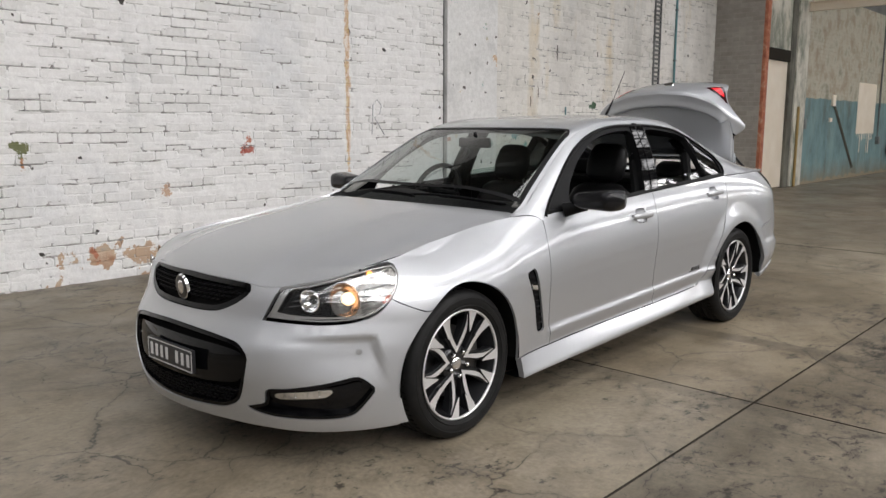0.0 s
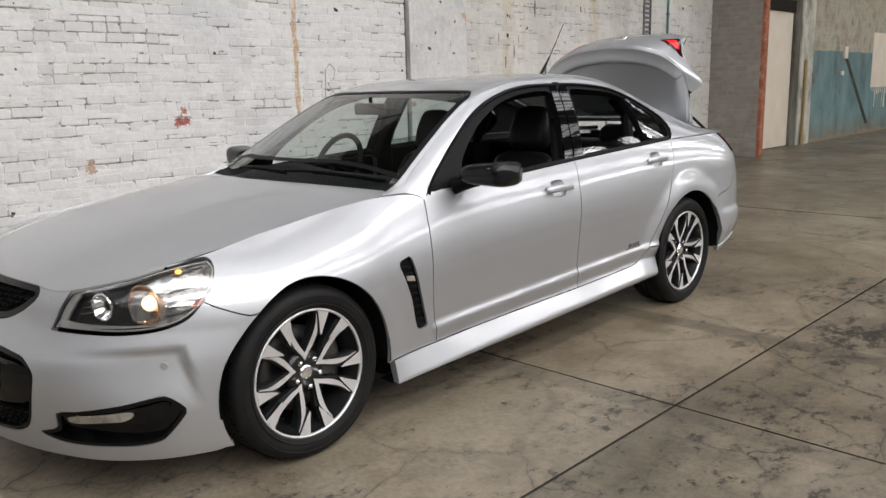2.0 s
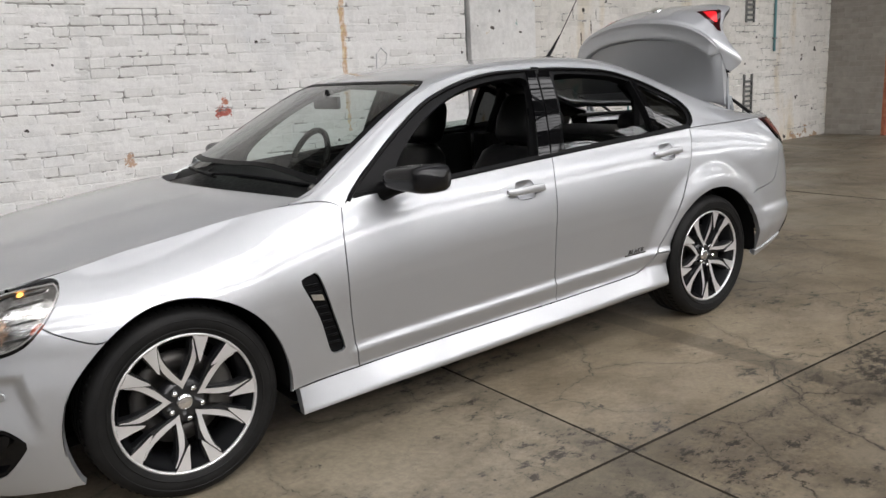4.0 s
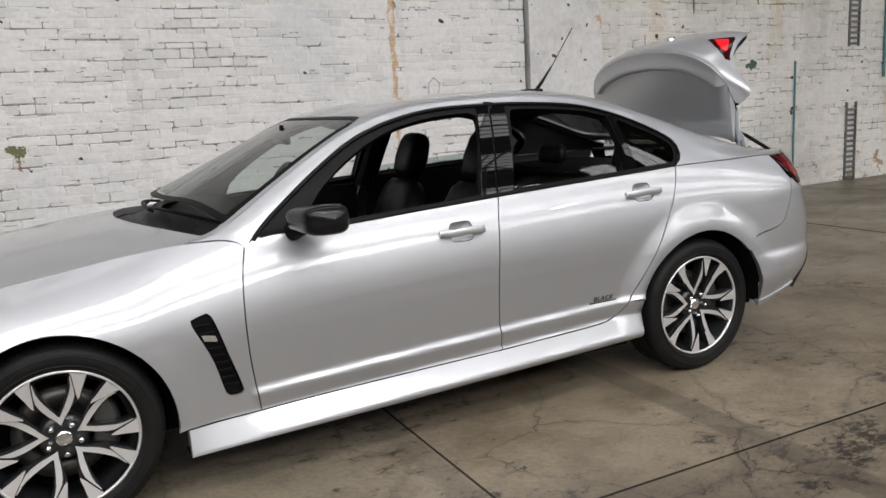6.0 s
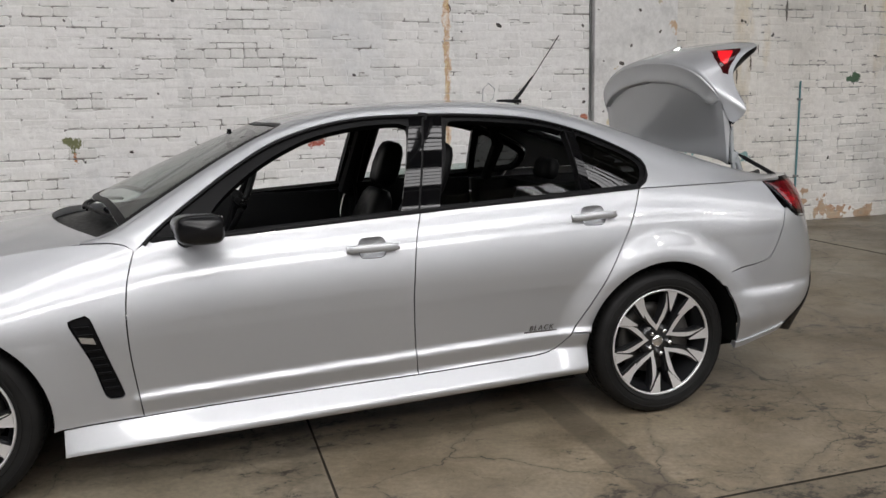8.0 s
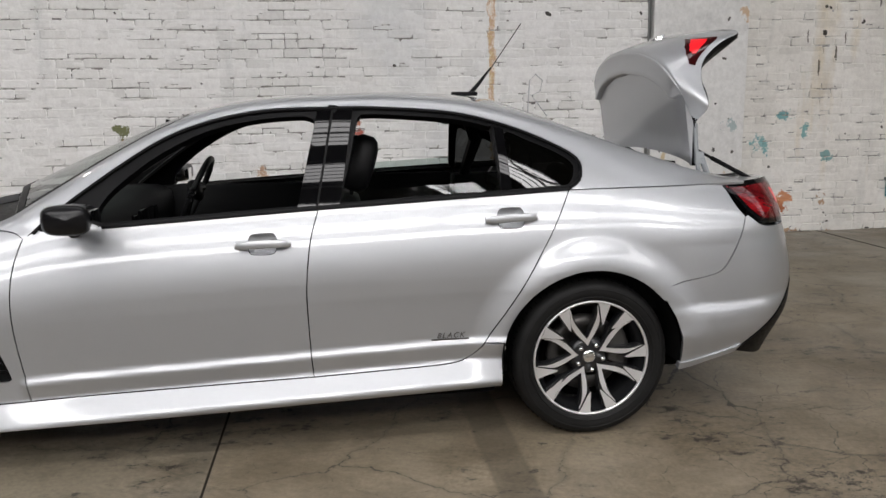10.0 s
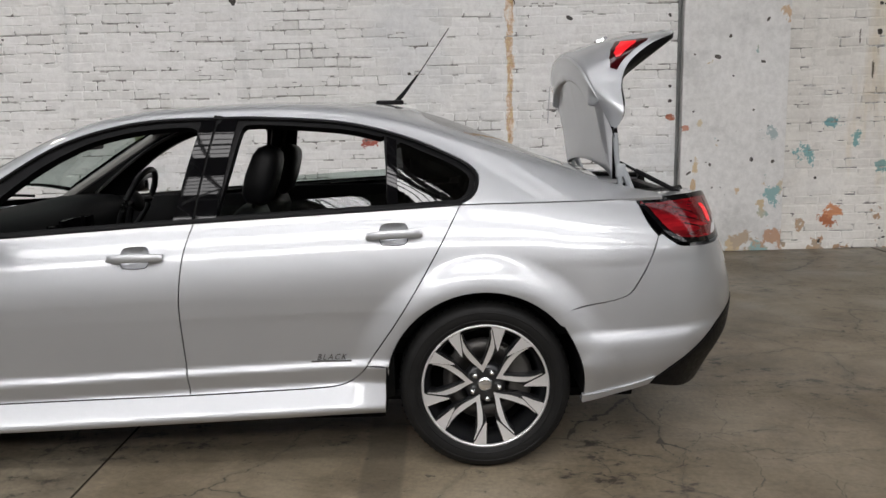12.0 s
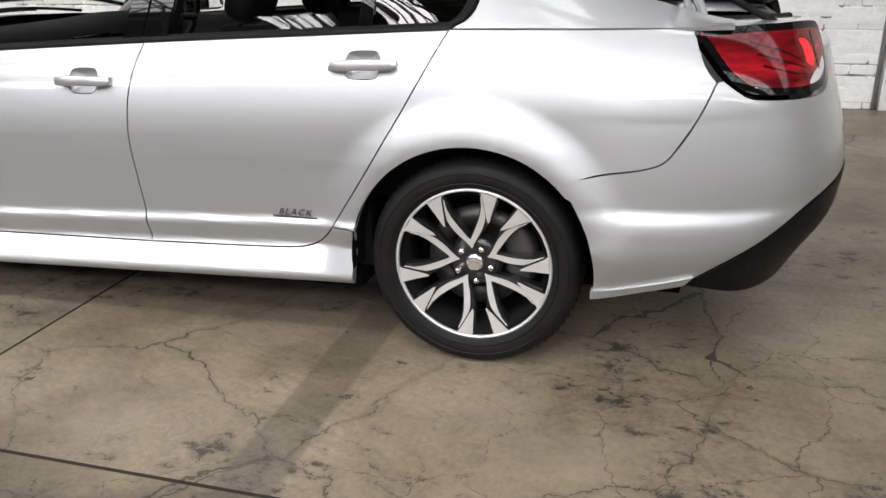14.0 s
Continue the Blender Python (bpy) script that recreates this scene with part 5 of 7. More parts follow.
# cowl between bonnet and windscreen
ys = np.linspace(-0.725, 0.725, 45)
cow = np.array([[(0.30 + 0.66 * y * y, y, 0.962 - 0.03 * (y / 0.7) ** 2), (0.40 + 0.66 * y * y, y, 0.975 - 0.03 * (y / 0.7) ** 2), (0.52 + 0.7 * y * y, y, 1.005 - 0.04 * (y / 0.7) ** 2)] for y in ys])
cowl = sheet("cowl", cow, satin_black, car, "black cowl panel under the windscreen", out=(0.4, 0, 0))
for y0, y1, dx in ((0.45, -0.12, 0.0), (-0.05, -0.58, 0.02)):
    pts = [(0.44 + 0.62 * (y0 + (y1 - y0) * f) ** 2 + dx, y0 + (y1 - y0) * f, 1.02 - 0.05 * ((y0 + (y1 - y0) * f) / 0.7) ** 2 + 0.012 * math.sin(f * 3.1)) for f in np.linspace(0, 1, 14)]
    arm = part("wiper", tube(pts, 0.007, 8), satin_black, car, "black wiper arm")
    part("wiper_blade", tube([(x + 0.012, y, z - 0.008) for x, y, z in pts[5:]], 0.006, 6), rubber, arm)

# ---- cabin shell ----
bend_mid = []
for x, s in zip(GRID_X, SECTIONS):
    zt, yt = float(top_z(x + 1.4)), float(top_y(x + 1.4))
    k = np.argmin(np.abs(np.hypot(s[:, 0] - float(rail_y(x)), s[:, 1] - max(float(rail_z(x)), zt + 0.004))))
    bend_mid.append(s[k])
bend_mid = np.array(bend_mid)
seam_y = lambda x: np.interp(x, GRID_X, bend_mid[:, 0])
seam_z = lambda x: np.interp(x, GRID_X, bend_mid[:, 1])

DLO_TOP = [(2.838, 1.047), (2.885, 1.075), (2.906, 1.12), (2.898, 1.168), (2.82, 1.222), (2.616, 1.308), (2.371, 1.369), (2.064, 1.394), (1.847, 1.396), (1.6, 1.388), (1.395, 1.352), (1.213, 1.288), (1.034, 1.182), (0.837, 1.042), (0.755, 0.975), (0.694, 0.912)]
dlo_top = spline(DLO_TOP)
dlo_low = spline([(0.694, 0.912), (0.74, 0.921), (1.034, 0.953), (1.802, 0.997), (2.838, 1.047)])
dlo = ring(dlo_top, dlo_low)
win_front = spline([(0.985, 0.968), (1.3, 0.985), (1.72, 1.008), (1.735, 1.03), (1.795, 1.31), (1.785, 1.347), (1.74, 1.358), (1.56, 1.345), (1.37, 1.303), (1.19, 1.217), (1.05, 1.115), (0.978, 1.04), (0.965, 0.99)], closed=True)
win_rear = spline([(1.905, 1.016), (2.2, 1.031), (2.535, 1.047), (2.545, 1.07), (2.535, 1.29), (2.52, 1.305), (2.37, 1.338), (2.1, 1.36), (2.0, 1.361), (1.975, 1.345), (1.94, 1.20), (1.898, 1.04)], closed=True)
win_quarter = spline([(2.598, 1.05), (2.72, 1.056), (2.81, 1.062), (2.85, 1.085), (2.868, 1.125), (2.86, 1.155), (2.79, 1.2), (2.68, 1.248), (2.6, 1.282), (2.588, 1.26), (2.59, 1.08)], closed=True)

for side in (-1, 1):
    near = side < 0
    F = lambda x, z, side=side: beside_car(x, z, side)
    xs_up = np.linspace(0.50, 3.62, 94)
    flank = ring(
        np.array([(x, float(seam_z(x))) for x in xs_up]),
        np.array([(x, float(top_z(x + 1.4)) + 0.0015) for x in np.linspace(3.62, 2.84, 30)]),
        dlo_top,
        spline([(0.694, 0.912), (0.66, 0.937), (0.60, 0.9485), (0.50, float(top_z(1.9)) + 0.001)]),
    )
    panel("body_side_frame", flank, F, paint, car, gap=0.0008, lip=0.01, step=0.022, out=(1.7, 0, 0.9))
    panel("side_lining", flank, F, headliner, car, label="dark pillar lining", gap=0.01, lip=0, step=0.03, lift=-0.02, out=(1.7, 0, 0.9))
    frame_black = panel("window_frame", dlo, F, satin_black, car, holes=[win_front, win_rear, win_quarter], label="satin black window surround", gap=0.0015, lip=0.035, step=0.02, lift=-0.002, out=(1.7, 0, 0.9))
    # gloss black door pillars, one on each door
    for pts in ([(1.722, 1.004), (1.798, 1.008), (1.872, 1.385), (1.812, 1.383)], [(1.803, 1.008), (1.892, 1.012), (1.958, 1.383), (1.878, 1.385)]):
        panel("pillar_cover", poly(pts), F, gloss_black, frame_black, label="gloss black pillar cover", gap=0.002, lip=0.008, lift=0.004, step=0.02, out=(1.7, 0, 0.9))
    panel("pillar_cover", poly([(2.548, 1.05), (2.592, 1.052), (2.584, 1.292), (2.545, 1.304)]), F, gloss_black, frame_black, gap=0.001, lip=0.004, lift=0.002, step=0.02, out=(1.7, 0, 0.9))
    panel("quarter_glass", win_quarter, F, tint_glass, car, label="fixed tinted quarter window", gap=-0.003, lip=0, lift=-0.006, out=(1.7, 0, 0.9)).visible_shadow = False
    # lowered door glass, its top edge still above the belt
    pane_low = spline([(1.90, 1.012), (2.2, 1.028), (2.545, 1.045)])
    pane_top = spline([(2.545, 1.095), (2.2, 1.077), (1.91, 1.06)])
    panel("door_glass", ring(pane_low, spline([(2.545, 1.045), (2.545, 1.095)]), pane_top, spline([(1.91, 1.06), (1.90, 1.012)])), F, screen_glass, car, label="lowered rear door window glass", gap=0, lip=0, lift=-0.014, out=(1.7, 0, 0.9)).visible_shadow = False
    # raised outer moulding along the top of the windows
    rim = shrink(dlo, 0.008)
    keep = rim[: len(dlo_top) - 2]
    part("window_moulding", tube([F(np.array([x]), np.array([z]))[0] + np.array([0, side * 0.004, 0]) for x, z in keep[::2]], 0.0075, 6), satin_black, frame_black)
    # belt strip
    strip = [(x, z) for x, z in spline([(0.98, 0.95), (1.8, 0.997), (2.835, 1.046)])]
    P = np.array([[F(np.array([x]), np.array([z + dz]))[0] + np.array([0, side * o, 0]) for dz, o in ((-0.004, 0.003), (0.002, 0.006), (0.012, 0.006), (0.018, 0.0))] for x, z in strip])
    sheet("belt_strip", P, satin_black, car, "black belt moulding", out=(1.5, 0, 1.0))

# roof with pillars, windscreen and rear window let in
xs_r = np.linspace(0.50, 3.40, 94)
ws_side = [(x, float(seam_y(x)) - 0.02) for x in np.linspace(0.64, 1.22, 16)]
ws_top = [(1.22, float(seam_y(1.22)) - 0.02), (1.272, 0.555), (1.288, 0.52), (1.268, 0.4), (1.232, 0.2), (1.22, 0.0)]
ws_edge = np.concatenate([spline(ws_side)[:-1], spline(ws_top)])
ws_far = np.stack([ws_edge[::-1, 0], -ws_edge[::-1, 1]], -1)[1:]
rg = [(2.66, 0.0), (2.68, 0.3), (2.72, 0.42), (2.79, 0.47), (2.9, 0.488), (3.1, 0.5), (3.2, 0.5), (3.26, 0.47), (3.30, 0.3), (3.32, 0.0)]
rear_glass = spline(rg + [(x, -y) for x, y in rg[::-1]][1:-1], closed=True)
roof_outline = ring(
    np.array([(x, float(seam_y(x))) for x in xs_r]),
    spline([(3.40, float(seam_y(3.40))), (3.42, 0.3), (3.42, -0.3), (3.40, -float(seam_y(3.40)))]),
    np.array([(x, -float(seam_y(x))) for x in xs_r[::-1]]),
    spline([(0.50, -float(seam_y(0.50))), (0.57, -float(seam_y(0.57)) + 0.014), (0.64, -float(seam_y(0.64)) + 0.02)]),
    ws_far[::-1],
    ws_edge[::-1],
    spline([(0.64, float(seam_y(0.64)) - 0.02), (0.57, float(seam_y(0.57)) - 0.014), (0.50, float(seam_y(0.50)))]),
)
roof = panel("roof", roof_outline, over_car, paint, car, holes=[rear_glass], gap=0.0, lip=0.012, step=0.03, out=(1.7, 0, 0.6))
ws_low = spline([(0.64, float(seam_y(0.64)) - 0.02), (0.56, 0.4), (0.50, 0.2), (0.48, 0.0), (0.50, -0.2), (0.56, -0.4), (0.64, -float(seam_y(0.64)) + 0.02)])
screen = panel("windscreen", ring(ws_edge[::-1], ws_low, ws_far[::-1]), over_car, screen_glass, car, label="clear windscreen with faint green tint", gap=-0.004, lip=0, lift=-0.004, step=0.04, out=(1.7, 0, 0.6))
screen.visible_shadow = False
bandp = ring(ws_edge[::-1], ws_low, ws_far[::-1])
panel("windscreen_border", bandp, over_car, satin_black, screen, holes=[shrink(bandp, 0.028)], label="black ceramic border", gap=0.0, lip=0, lift=-0.0015, step=0.03, out=(1.7, 0, 0.6))
back = panel("rear_window", rear_glass, over_car, tint_glass, car, label="tinted rear window", gap=-0.003, lip=0, lift=-0.004, step=0.04, out=(1.7, 0, 0.6))
back.visible_shadow = False
# headliner
xs_h = np.linspace(1.2, 2.85, 30)
P = np.array([[over_car(np.array(x), np.array(f * (float(seam_y(x)) - 0.02))) - np.array([0, 0, 0.028]) for f in np.linspace(-1, 1, 15)] for x in xs_h])
sheet("headliner", P, headliner, car)
# antenna fin and whip
bm = tube([(2.555, 0.0, 1.45), (2.60, 0, 1.50), (2.66, 0.0, 1.575)], 0.01, 8, [0.012, 0.009, 0.004])
ant = part("antenna", merge(bm, box(2.46, -0.02, 1.438, 2.59, 0.02, 1.459, 0.008)), satin_black, car, "black roof antenna with whip")
part("whip", tube([(2.645, 0.0, 1.55), (2.81, 0, 1.785)], 0.0025, 6), satin_black, ant)


# ---- rear bumper, lamps, boot ----
def way_back(x, z):
    """The way w round the rear corner for a place x behind the wheel."""
    if x <= XR:
        return x + 1.4
    q = min(1.0, (x - XR) / (float(tail_x(z)) - XR))
    return XR + 1.4 + WR * math.asin(q ** (1 / TAIL_POWER)) / (math.pi / 2)


wb = lambda pts: [(way_back(x, z), z) for x, z in pts]
TAIL = [(4.93, 1.044)] + wb([(3.60, 1.051), (3.72, 1.055)]) + [(5.36, 1.052), (5.405, 1.02), (5.41, 0.96), (5.385, 0.905), (5.33, 0.878), (5.2, 0.872)] + wb([(3.69, 0.882), (3.64, 0.905), (3.60, 0.938), (3.55, 0.998)])
TAIL[0] = (way_back(3.514, 1.043), 1.043)
tail_ring = spline(TAIL, closed=True, step=0.012)
ra = arch(REAR_ARCH, 47, -9)
seam_rear = wb([tuple(ra[0]), (3.28, 0.66), (3.407, 0.684), (3.46, 0.703), (3.495, 0.745), (3.545, 0.83), (3.583, 0.918)])
for sgn in (1, -1):
    R = lambda w, z, sgn=sgn: round_car(sgn * w, z)
    bumper = ring(
        np.array(wb([tuple(p) for p in ra[::-1]])),
        spline(seam_rear),
        spline(wb([(3.583, 0.918), (3.60, 0.922), (3.64, 0.893), (3.69, 0.872)]) + [(5.2, 0.862), (5.35, 0.866), (5.42, 0.9), (5.43, 0.98)]),
        spline([(5.43, 0.98), (5.79, 0.98)]),
        spline([(5.79, 0.98), (5.79, 0.61)]),
        spline([(5.79, 0.61), (5.5, 0.61)] + wb([(3.88, 0.56), (3.70, 0.445), (3.545, 0.345)])),
        spline(wb([(3.545, 0.345), (3.42, 0.316), (3.284, 0.285)])),
        spline(wb([(3.284, 0.285)]) + [tuple(wb([tuple(ra[-1])])[0])]),
    )
    rb = panel("rear_bumper", bumper, R, paint, car, lip=0.03, out=(2.6, 0, 0.6))
    lower_lip = ring(spline(wb([(3.284, 0.312), (3.42, 0.336), (3.57, 0.372)])), spline(wb([(3.57, 0.372), (3.545, 0.343)])), spline(wb([(3.545, 0.343), (3.42, 0.314), (3.284, 0.283)])), spline(wb([(3.284, 0.283), (3.284, 0.312)])))
    panel("bumper_lip", lower_lip, R, paint, rb, lip=0.02, lift=0.007, gap=0, out=(2.6, 0, 0.6))
    diff = ring(spline(wb([(3.548, 0.343), (3.70, 0.44), (3.88, 0.556)]) + [(5.5, 0.605), (5.79, 0.605)]), spline([(5.79, 0.605), (5.79, 0.3)]), spline([(5.79, 0.3), (5.35, 0.29), (5.1, 0.295)] + wb([(3.548, 0.343)])))
    panel("rear_diffuser", diff, R, satin_black, car, label="black plastic rear diffuser", lip=0.03, lift=0.004, gap=0, out=(2.6, 0, 0.6))
    q = R(5.3, 0.36)
    part("exhaust_tip", tube([(q[0] - 0.2, q[1] + sgn * 0.08, 0.345), (q[0] - 0.015, q[1] + sgn * 0.07, 0.348)], 0.04, 20), chrome, car, "chrome exhaust tip")
    # tail lamp: dark red body, bright red inner band, clear lower corner
    lamp = panel("tail_light", tail_ring, R, gloss_black, car, label="red wraparound tail light in a black surround", lip=0.03, gap=0.001, lift=0.002, step=0.015, out=(2.6, 0, 0.9))
    core = shrink(tail_ring, 0.02)
    panel("lamp_core", core, R, red_lens, lamp, label="bright red lamp band", lip=0.0, gap=0, lift=0.0035, step=0.015, out=(2.6, 0, 0.9))
    glow = spline([(5.22, 1.01), (5.27, 1.006), (5.30, 0.97), (5.29, 0.94), (5.25, 0.95), (5.24, 0.985)], closed=True, step=0.008)
    panel("lamp_lit", glow, R, red_glow, lamp, label="lit red lamp", lip=0, gap=0, lift=0.0045, step=0.01, out=(2.6, 0, 0.9))
    divider = poly([(5.305, 1.03), (5.315, 1.03), (5.335, 0.93), (5.325, 0.928)], 0.01)
    panel("lamp_divider", divider, R, red_dark, lamp, lip=0, gap=0, lift=0.005, step=0.01, out=(2.6, 0, 0.9))
    for k in range(3):
        arc_line = [(5.0 + 0.02 * k, 1.015 - 0.03 * k), (5.14 + 0.02 * k, 0.985 - 0.028 * k), (5.27, 0.945 - 0.012 * k), (5.27, 0.941 - 0.012 * k), (5.14 + 0.02 * k, 0.98 - 0.028 * k), (5.0 + 0.02 * k, 1.009 - 0.03 * k)]
        panel("lamp_rib", poly(arc_line, 0.012), R, red_dark, lamp, lip=0, gap=0, lift=0.0042, step=0.012, out=(2.6, 0, 0.9))
    clear = spline([(5.25, 0.895), (5.32, 0.902), (5.375, 0.93), (5.372, 0.958), (5.33, 0.935), (5.28, 0.918)], closed=True, step=0.008)
    panel("lamp_clear", clear, R, plate_white, lamp, label="clear reversing lamp", lip=0, gap=0, lift=0.0045, step=0.01, out=(2.6, 0, 0.9))
    # boot gutter beside the opening
    xs_g = np.linspace(3.47, 3.80, 22)
    P = []
    for x in xs_g:
        z = float(top_z(x + 1.4))
        e = R(way_back(x, z), z)
        inward = sgn * (0.10 + 0.10 * ease(3.3, 3.5, x))
        zr = float(rail_z(x))
        P.append([e, e + np.array([0, inward * 0.5, max(0.0, zr - z) * 0.6 - 0.0]), e + np.array([0, inward, max(0, zr - z) * 0.7 - 0.004]), e + np.array([0, inward + sgn * 0.012, -0.05])])
    sheet("boot_gutter", np.array(P), paint, car, out=(3.5, 0, 0.5))
    part("boot_seal", tube([(x, float(R(way_back(x, 1.05), 1.05)[1]) + sgn * 0.215, 1.052) for x in np.linspace(3.36, 3.80, 10)], 0.012, 8), rubber, car, "black boot seal")

part("boot_floor", box(3.3, -0.62, 0.62, 3.85, 0.62, 0.66), trim_grey, car)
part("boot_rear_panel", box(3.76, -0.5, 0.66, 3.82, 0.5, 1.03, 0.02), satin_black, car)

# open boot lid: flat deck, lip spoiler across it, outer skin behind the spoiler
LU = [0.0, 0.3, 0.55, 0.68, 0.8, 0.9, 1.0, 1.15]
ridge_line = [track(LU, v) for v in ([3.335, 3.338, 3.35, 3.36, 3.372, 3.386, 3.402, 3.458], [0.0, 0.2, 0.375, 0.455, 0.515, 0.55, 0.572, 0.588], [1.642, 1.628, 1.588, 1.553, 1.51, 1.471, 1.43, 1.312])]
edge_line = [track(LU, v) for v in ([3.80, 3.785, 3.745, 3.64, 3.525, 3.49, 3.485, 3.466], [0.0, 0.2, 0.395, 0.437, 0.50, 0.585, 0.66, 0.592], [1.748, 1.738, 1.705, 1.66, 1.562, 1.47, 1.381, 1.310])]
lid_u = np.linspace(-1.15, 1.15, 93)
rows_deck, rows_lip, rows_skin, rows_in = [], [], [], []
for u in lid_u:
    a, sg = abs(u), math.copysign(1, u)
    R = np.array([float(ridge_line[0](a)), sg * float(ridge_line[1](a)), float(ridge_line[2](a))])
    E = np.array([float(edge_line[0](a)), sg * float(edge_line[1](a)), float(edge_line[2](a))])
    # foot of the spoiler on the deck
    drop = 0.11 * float(ease(1.04, 0.75, a))
    foot = np.array([3.372 + 0.042 * a * a, R[1] * 0.985, R[2] - drop])
    foot[0] = min(max(foot[0], R[0]), 3.46)
    over = 0.03 * float(ease(1.06, 0.8, a))
    crown = R + np.array([-0.3 * over, 0, 0.0])
    brow = foot + np.array([-over, 0, 0.012 * float(ease(1.06, 0.8, a))])
    mid = (crown + brow) / 2 + np.array([0.2 * over, 0, 0.5 * over])
    rows_lip.append([tuple(R)] + [tuple((1 - g) ** 2 * crown + 2 * g * (1 - g) * mid + g * g * brow) for g in np.linspace(0, 1, 8)] + [tuple(brow + np.array([0.15 * over, 0, -0.25 * over])), tuple(foot * 0.6 + brow * 0.4 + np.array([0, 0, -0.1 * over])), tuple(foot)])
    low = np.array([3.459, foot[1], min(1.113 + 0.05 * (1 - min(a, 1) ** 2), foot[2] - 0.01)])
    rows_deck.append([tuple(foot + (low - foot) * g) for g in np.linspace(0, 1, 14)])
    bulge = np.array([-0.012, sg * 0.02 * float(ease(0.4, 1.0, a)), 0.016 + 0.03 * float(ease(0.7, 0.3, a))]) * float(ease(1.15, 0.95, a))
    rnd_edge = R + np.array([-0.004, 0, 0.012]) * float(ease(1.05, 0.9, a))
    c1 = R * 0.5 + E * 0.5 + bulge
    rows_skin.append([tuple(R)] + [tuple((1 - g) ** 2 * rnd_edge + 2 * g * (1 - g) * c1 + g * g * E) for g in np.linspace(0.02, 1, 22)])
    thick = float(ease(1.12, 0.9, a))
    up_in = float(ease(0.95, 0.72, a))
    deep_in = R * 0.45 + E * 0.55 + np.array([0.02 + 0.03 * (1 - up_in), -sg * 0.01, -0.085 * up_in]) * thick
    back_in = R + np.array([0.085, -sg * 0.02, -0.075 * up_in]) * thick
    rows_in.append([tuple(E), tuple(E + np.array([0.006 * (1 - up_in), -sg * 0.004, -0.022 * up_in]) * thick), tuple(E * 0.8 + deep_in * 0.2 + np.array([0.01 * (1 - up_in), 0, -0.018 * up_in]) * thick), tuple(deep_in), tuple(back_in), tuple(np.array([low[0] + 0.03, low[1] * 0.985, (low[2] + R[2]) / 2])), tuple(low + np.array([0.022, 0, 0])), tuple(low)])
lid = sheet("boot_lid", np.array(rows_deck), paint, car, "open silver boot lid standing upright", out=(5.0, 0, 1.3))
sheet("lip_spoiler", np.array(rows_lip), paint, lid, "low lip spoiler across the lid", out=(5.0, 0, 1.7))
sheet("lid_rear_face", np.array(rows_skin), paint, lid, out=(3.7, 0, 1.2))
sheet("lid_inner_panel", np.array(rows_in), satin_black, lid, "black underside of the lid's rear edge", out=(3.2, 0, 1.9))
back = np.array(rows_skin)


def on_lid(u, v):
    """Lid's rear face by the way across it and by the share of the way from ridge to edge."""
    u, v = np.broadcast_arrays(np.asarray(u, float), np.asarray(v, float))
    return np.stack([bilinear(back[:, :, c], lid_u, np.linspace(0, 1, 23), u, v) for c in range(3)], -1)


for sgn in (-1, 1):
    lens = poly([(sgn * 0.45, 0.45), (sgn * 0.58, 0.38), (sgn * 0.70, 0.44), (sgn * 0.785, 0.60), (sgn * 0.805, 0.80), (sgn * 0.70, 0.82), (sgn * 0.55, 0.76)], 0.02)
    lamp = panel("lid_lamp", lens, on_lid, red_dark, lid, label="red lamp in the boot lid", lip=0.02, gap=0, lift=0.003, step=0.02, out=(3.5, 0, 1.2))
    lit = poly([(sgn * 0.49, 0.49), (sgn * 0.58, 0.44), (sgn * 0.67, 0.48), (sgn * 0.72, 0.58), (sgn * 0.725, 0.66), (sgn * 0.65, 0.67), (sgn * 0.56, 0.65)], 0.02)
    panel("lid_lamp_lit", lit, on_lid, red_glow, lamp, lip=0, gap=0, lift=0.006, step=0.02, out=(3.5, 0, 1.2))
    emb = spline([(sgn * 0.30, 0.90), (sgn * 0.44, 0.90), (sgn * 0.44, 0.93), (sgn * 0.30, 0.93)], closed=True, step=0.02)
    if sgn < 0:
        panel("model_badge", emb, on_lid, gloss_black, lid, label="small dark badge", lip=0, gap=0, lift=0.003, step=0.02, out=(3.5, 0, 1.2))
    part("gas_strut", merge(tube([(3.56, sgn * 0.56, 1.145), (3.74, sgn * 0.575, 1.05)], 0.010, 10), tube([(3.495, sgn * 0.56, 1.18), (3.60, sgn * 0.565, 1.122)], 0.006, 10)), satin_black, car, "black gas strut")
    part("lid_hinge", merge(tube([(3.47, sgn * 0.572, 1.30), (3.478, sgn * 0.572, 1.21), (3.485, sgn * 0.572, 1.15), (3.50, sgn * 0.57, 1.06)], 0.011, 8), box(3.475, sgn * 0.572 - 0.012, 1.12, 3.515, sgn * 0.572 + 0.012, 1.175, 0.006), tube([(3.505, sgn * 0.575, 1.15), (3.54, sgn * 0.57, 1.07)], 0.014, 8)), lining, car, "painted steel boot hinge")
p = on_lid(np.array([0.0]), np.array([0.42]))[0]
bm = bmesh.new()
bmesh.ops.create_cone(bm, cap_ends=True, radius1=0.042, radius2=0.038, depth=0.012, segments=32, matrix=pose(p[0], p[1], p[2] + 0.003, 0, -22, 0))
part("lid_emblem", bm, chrome, lid, "plain round chrome emblem")

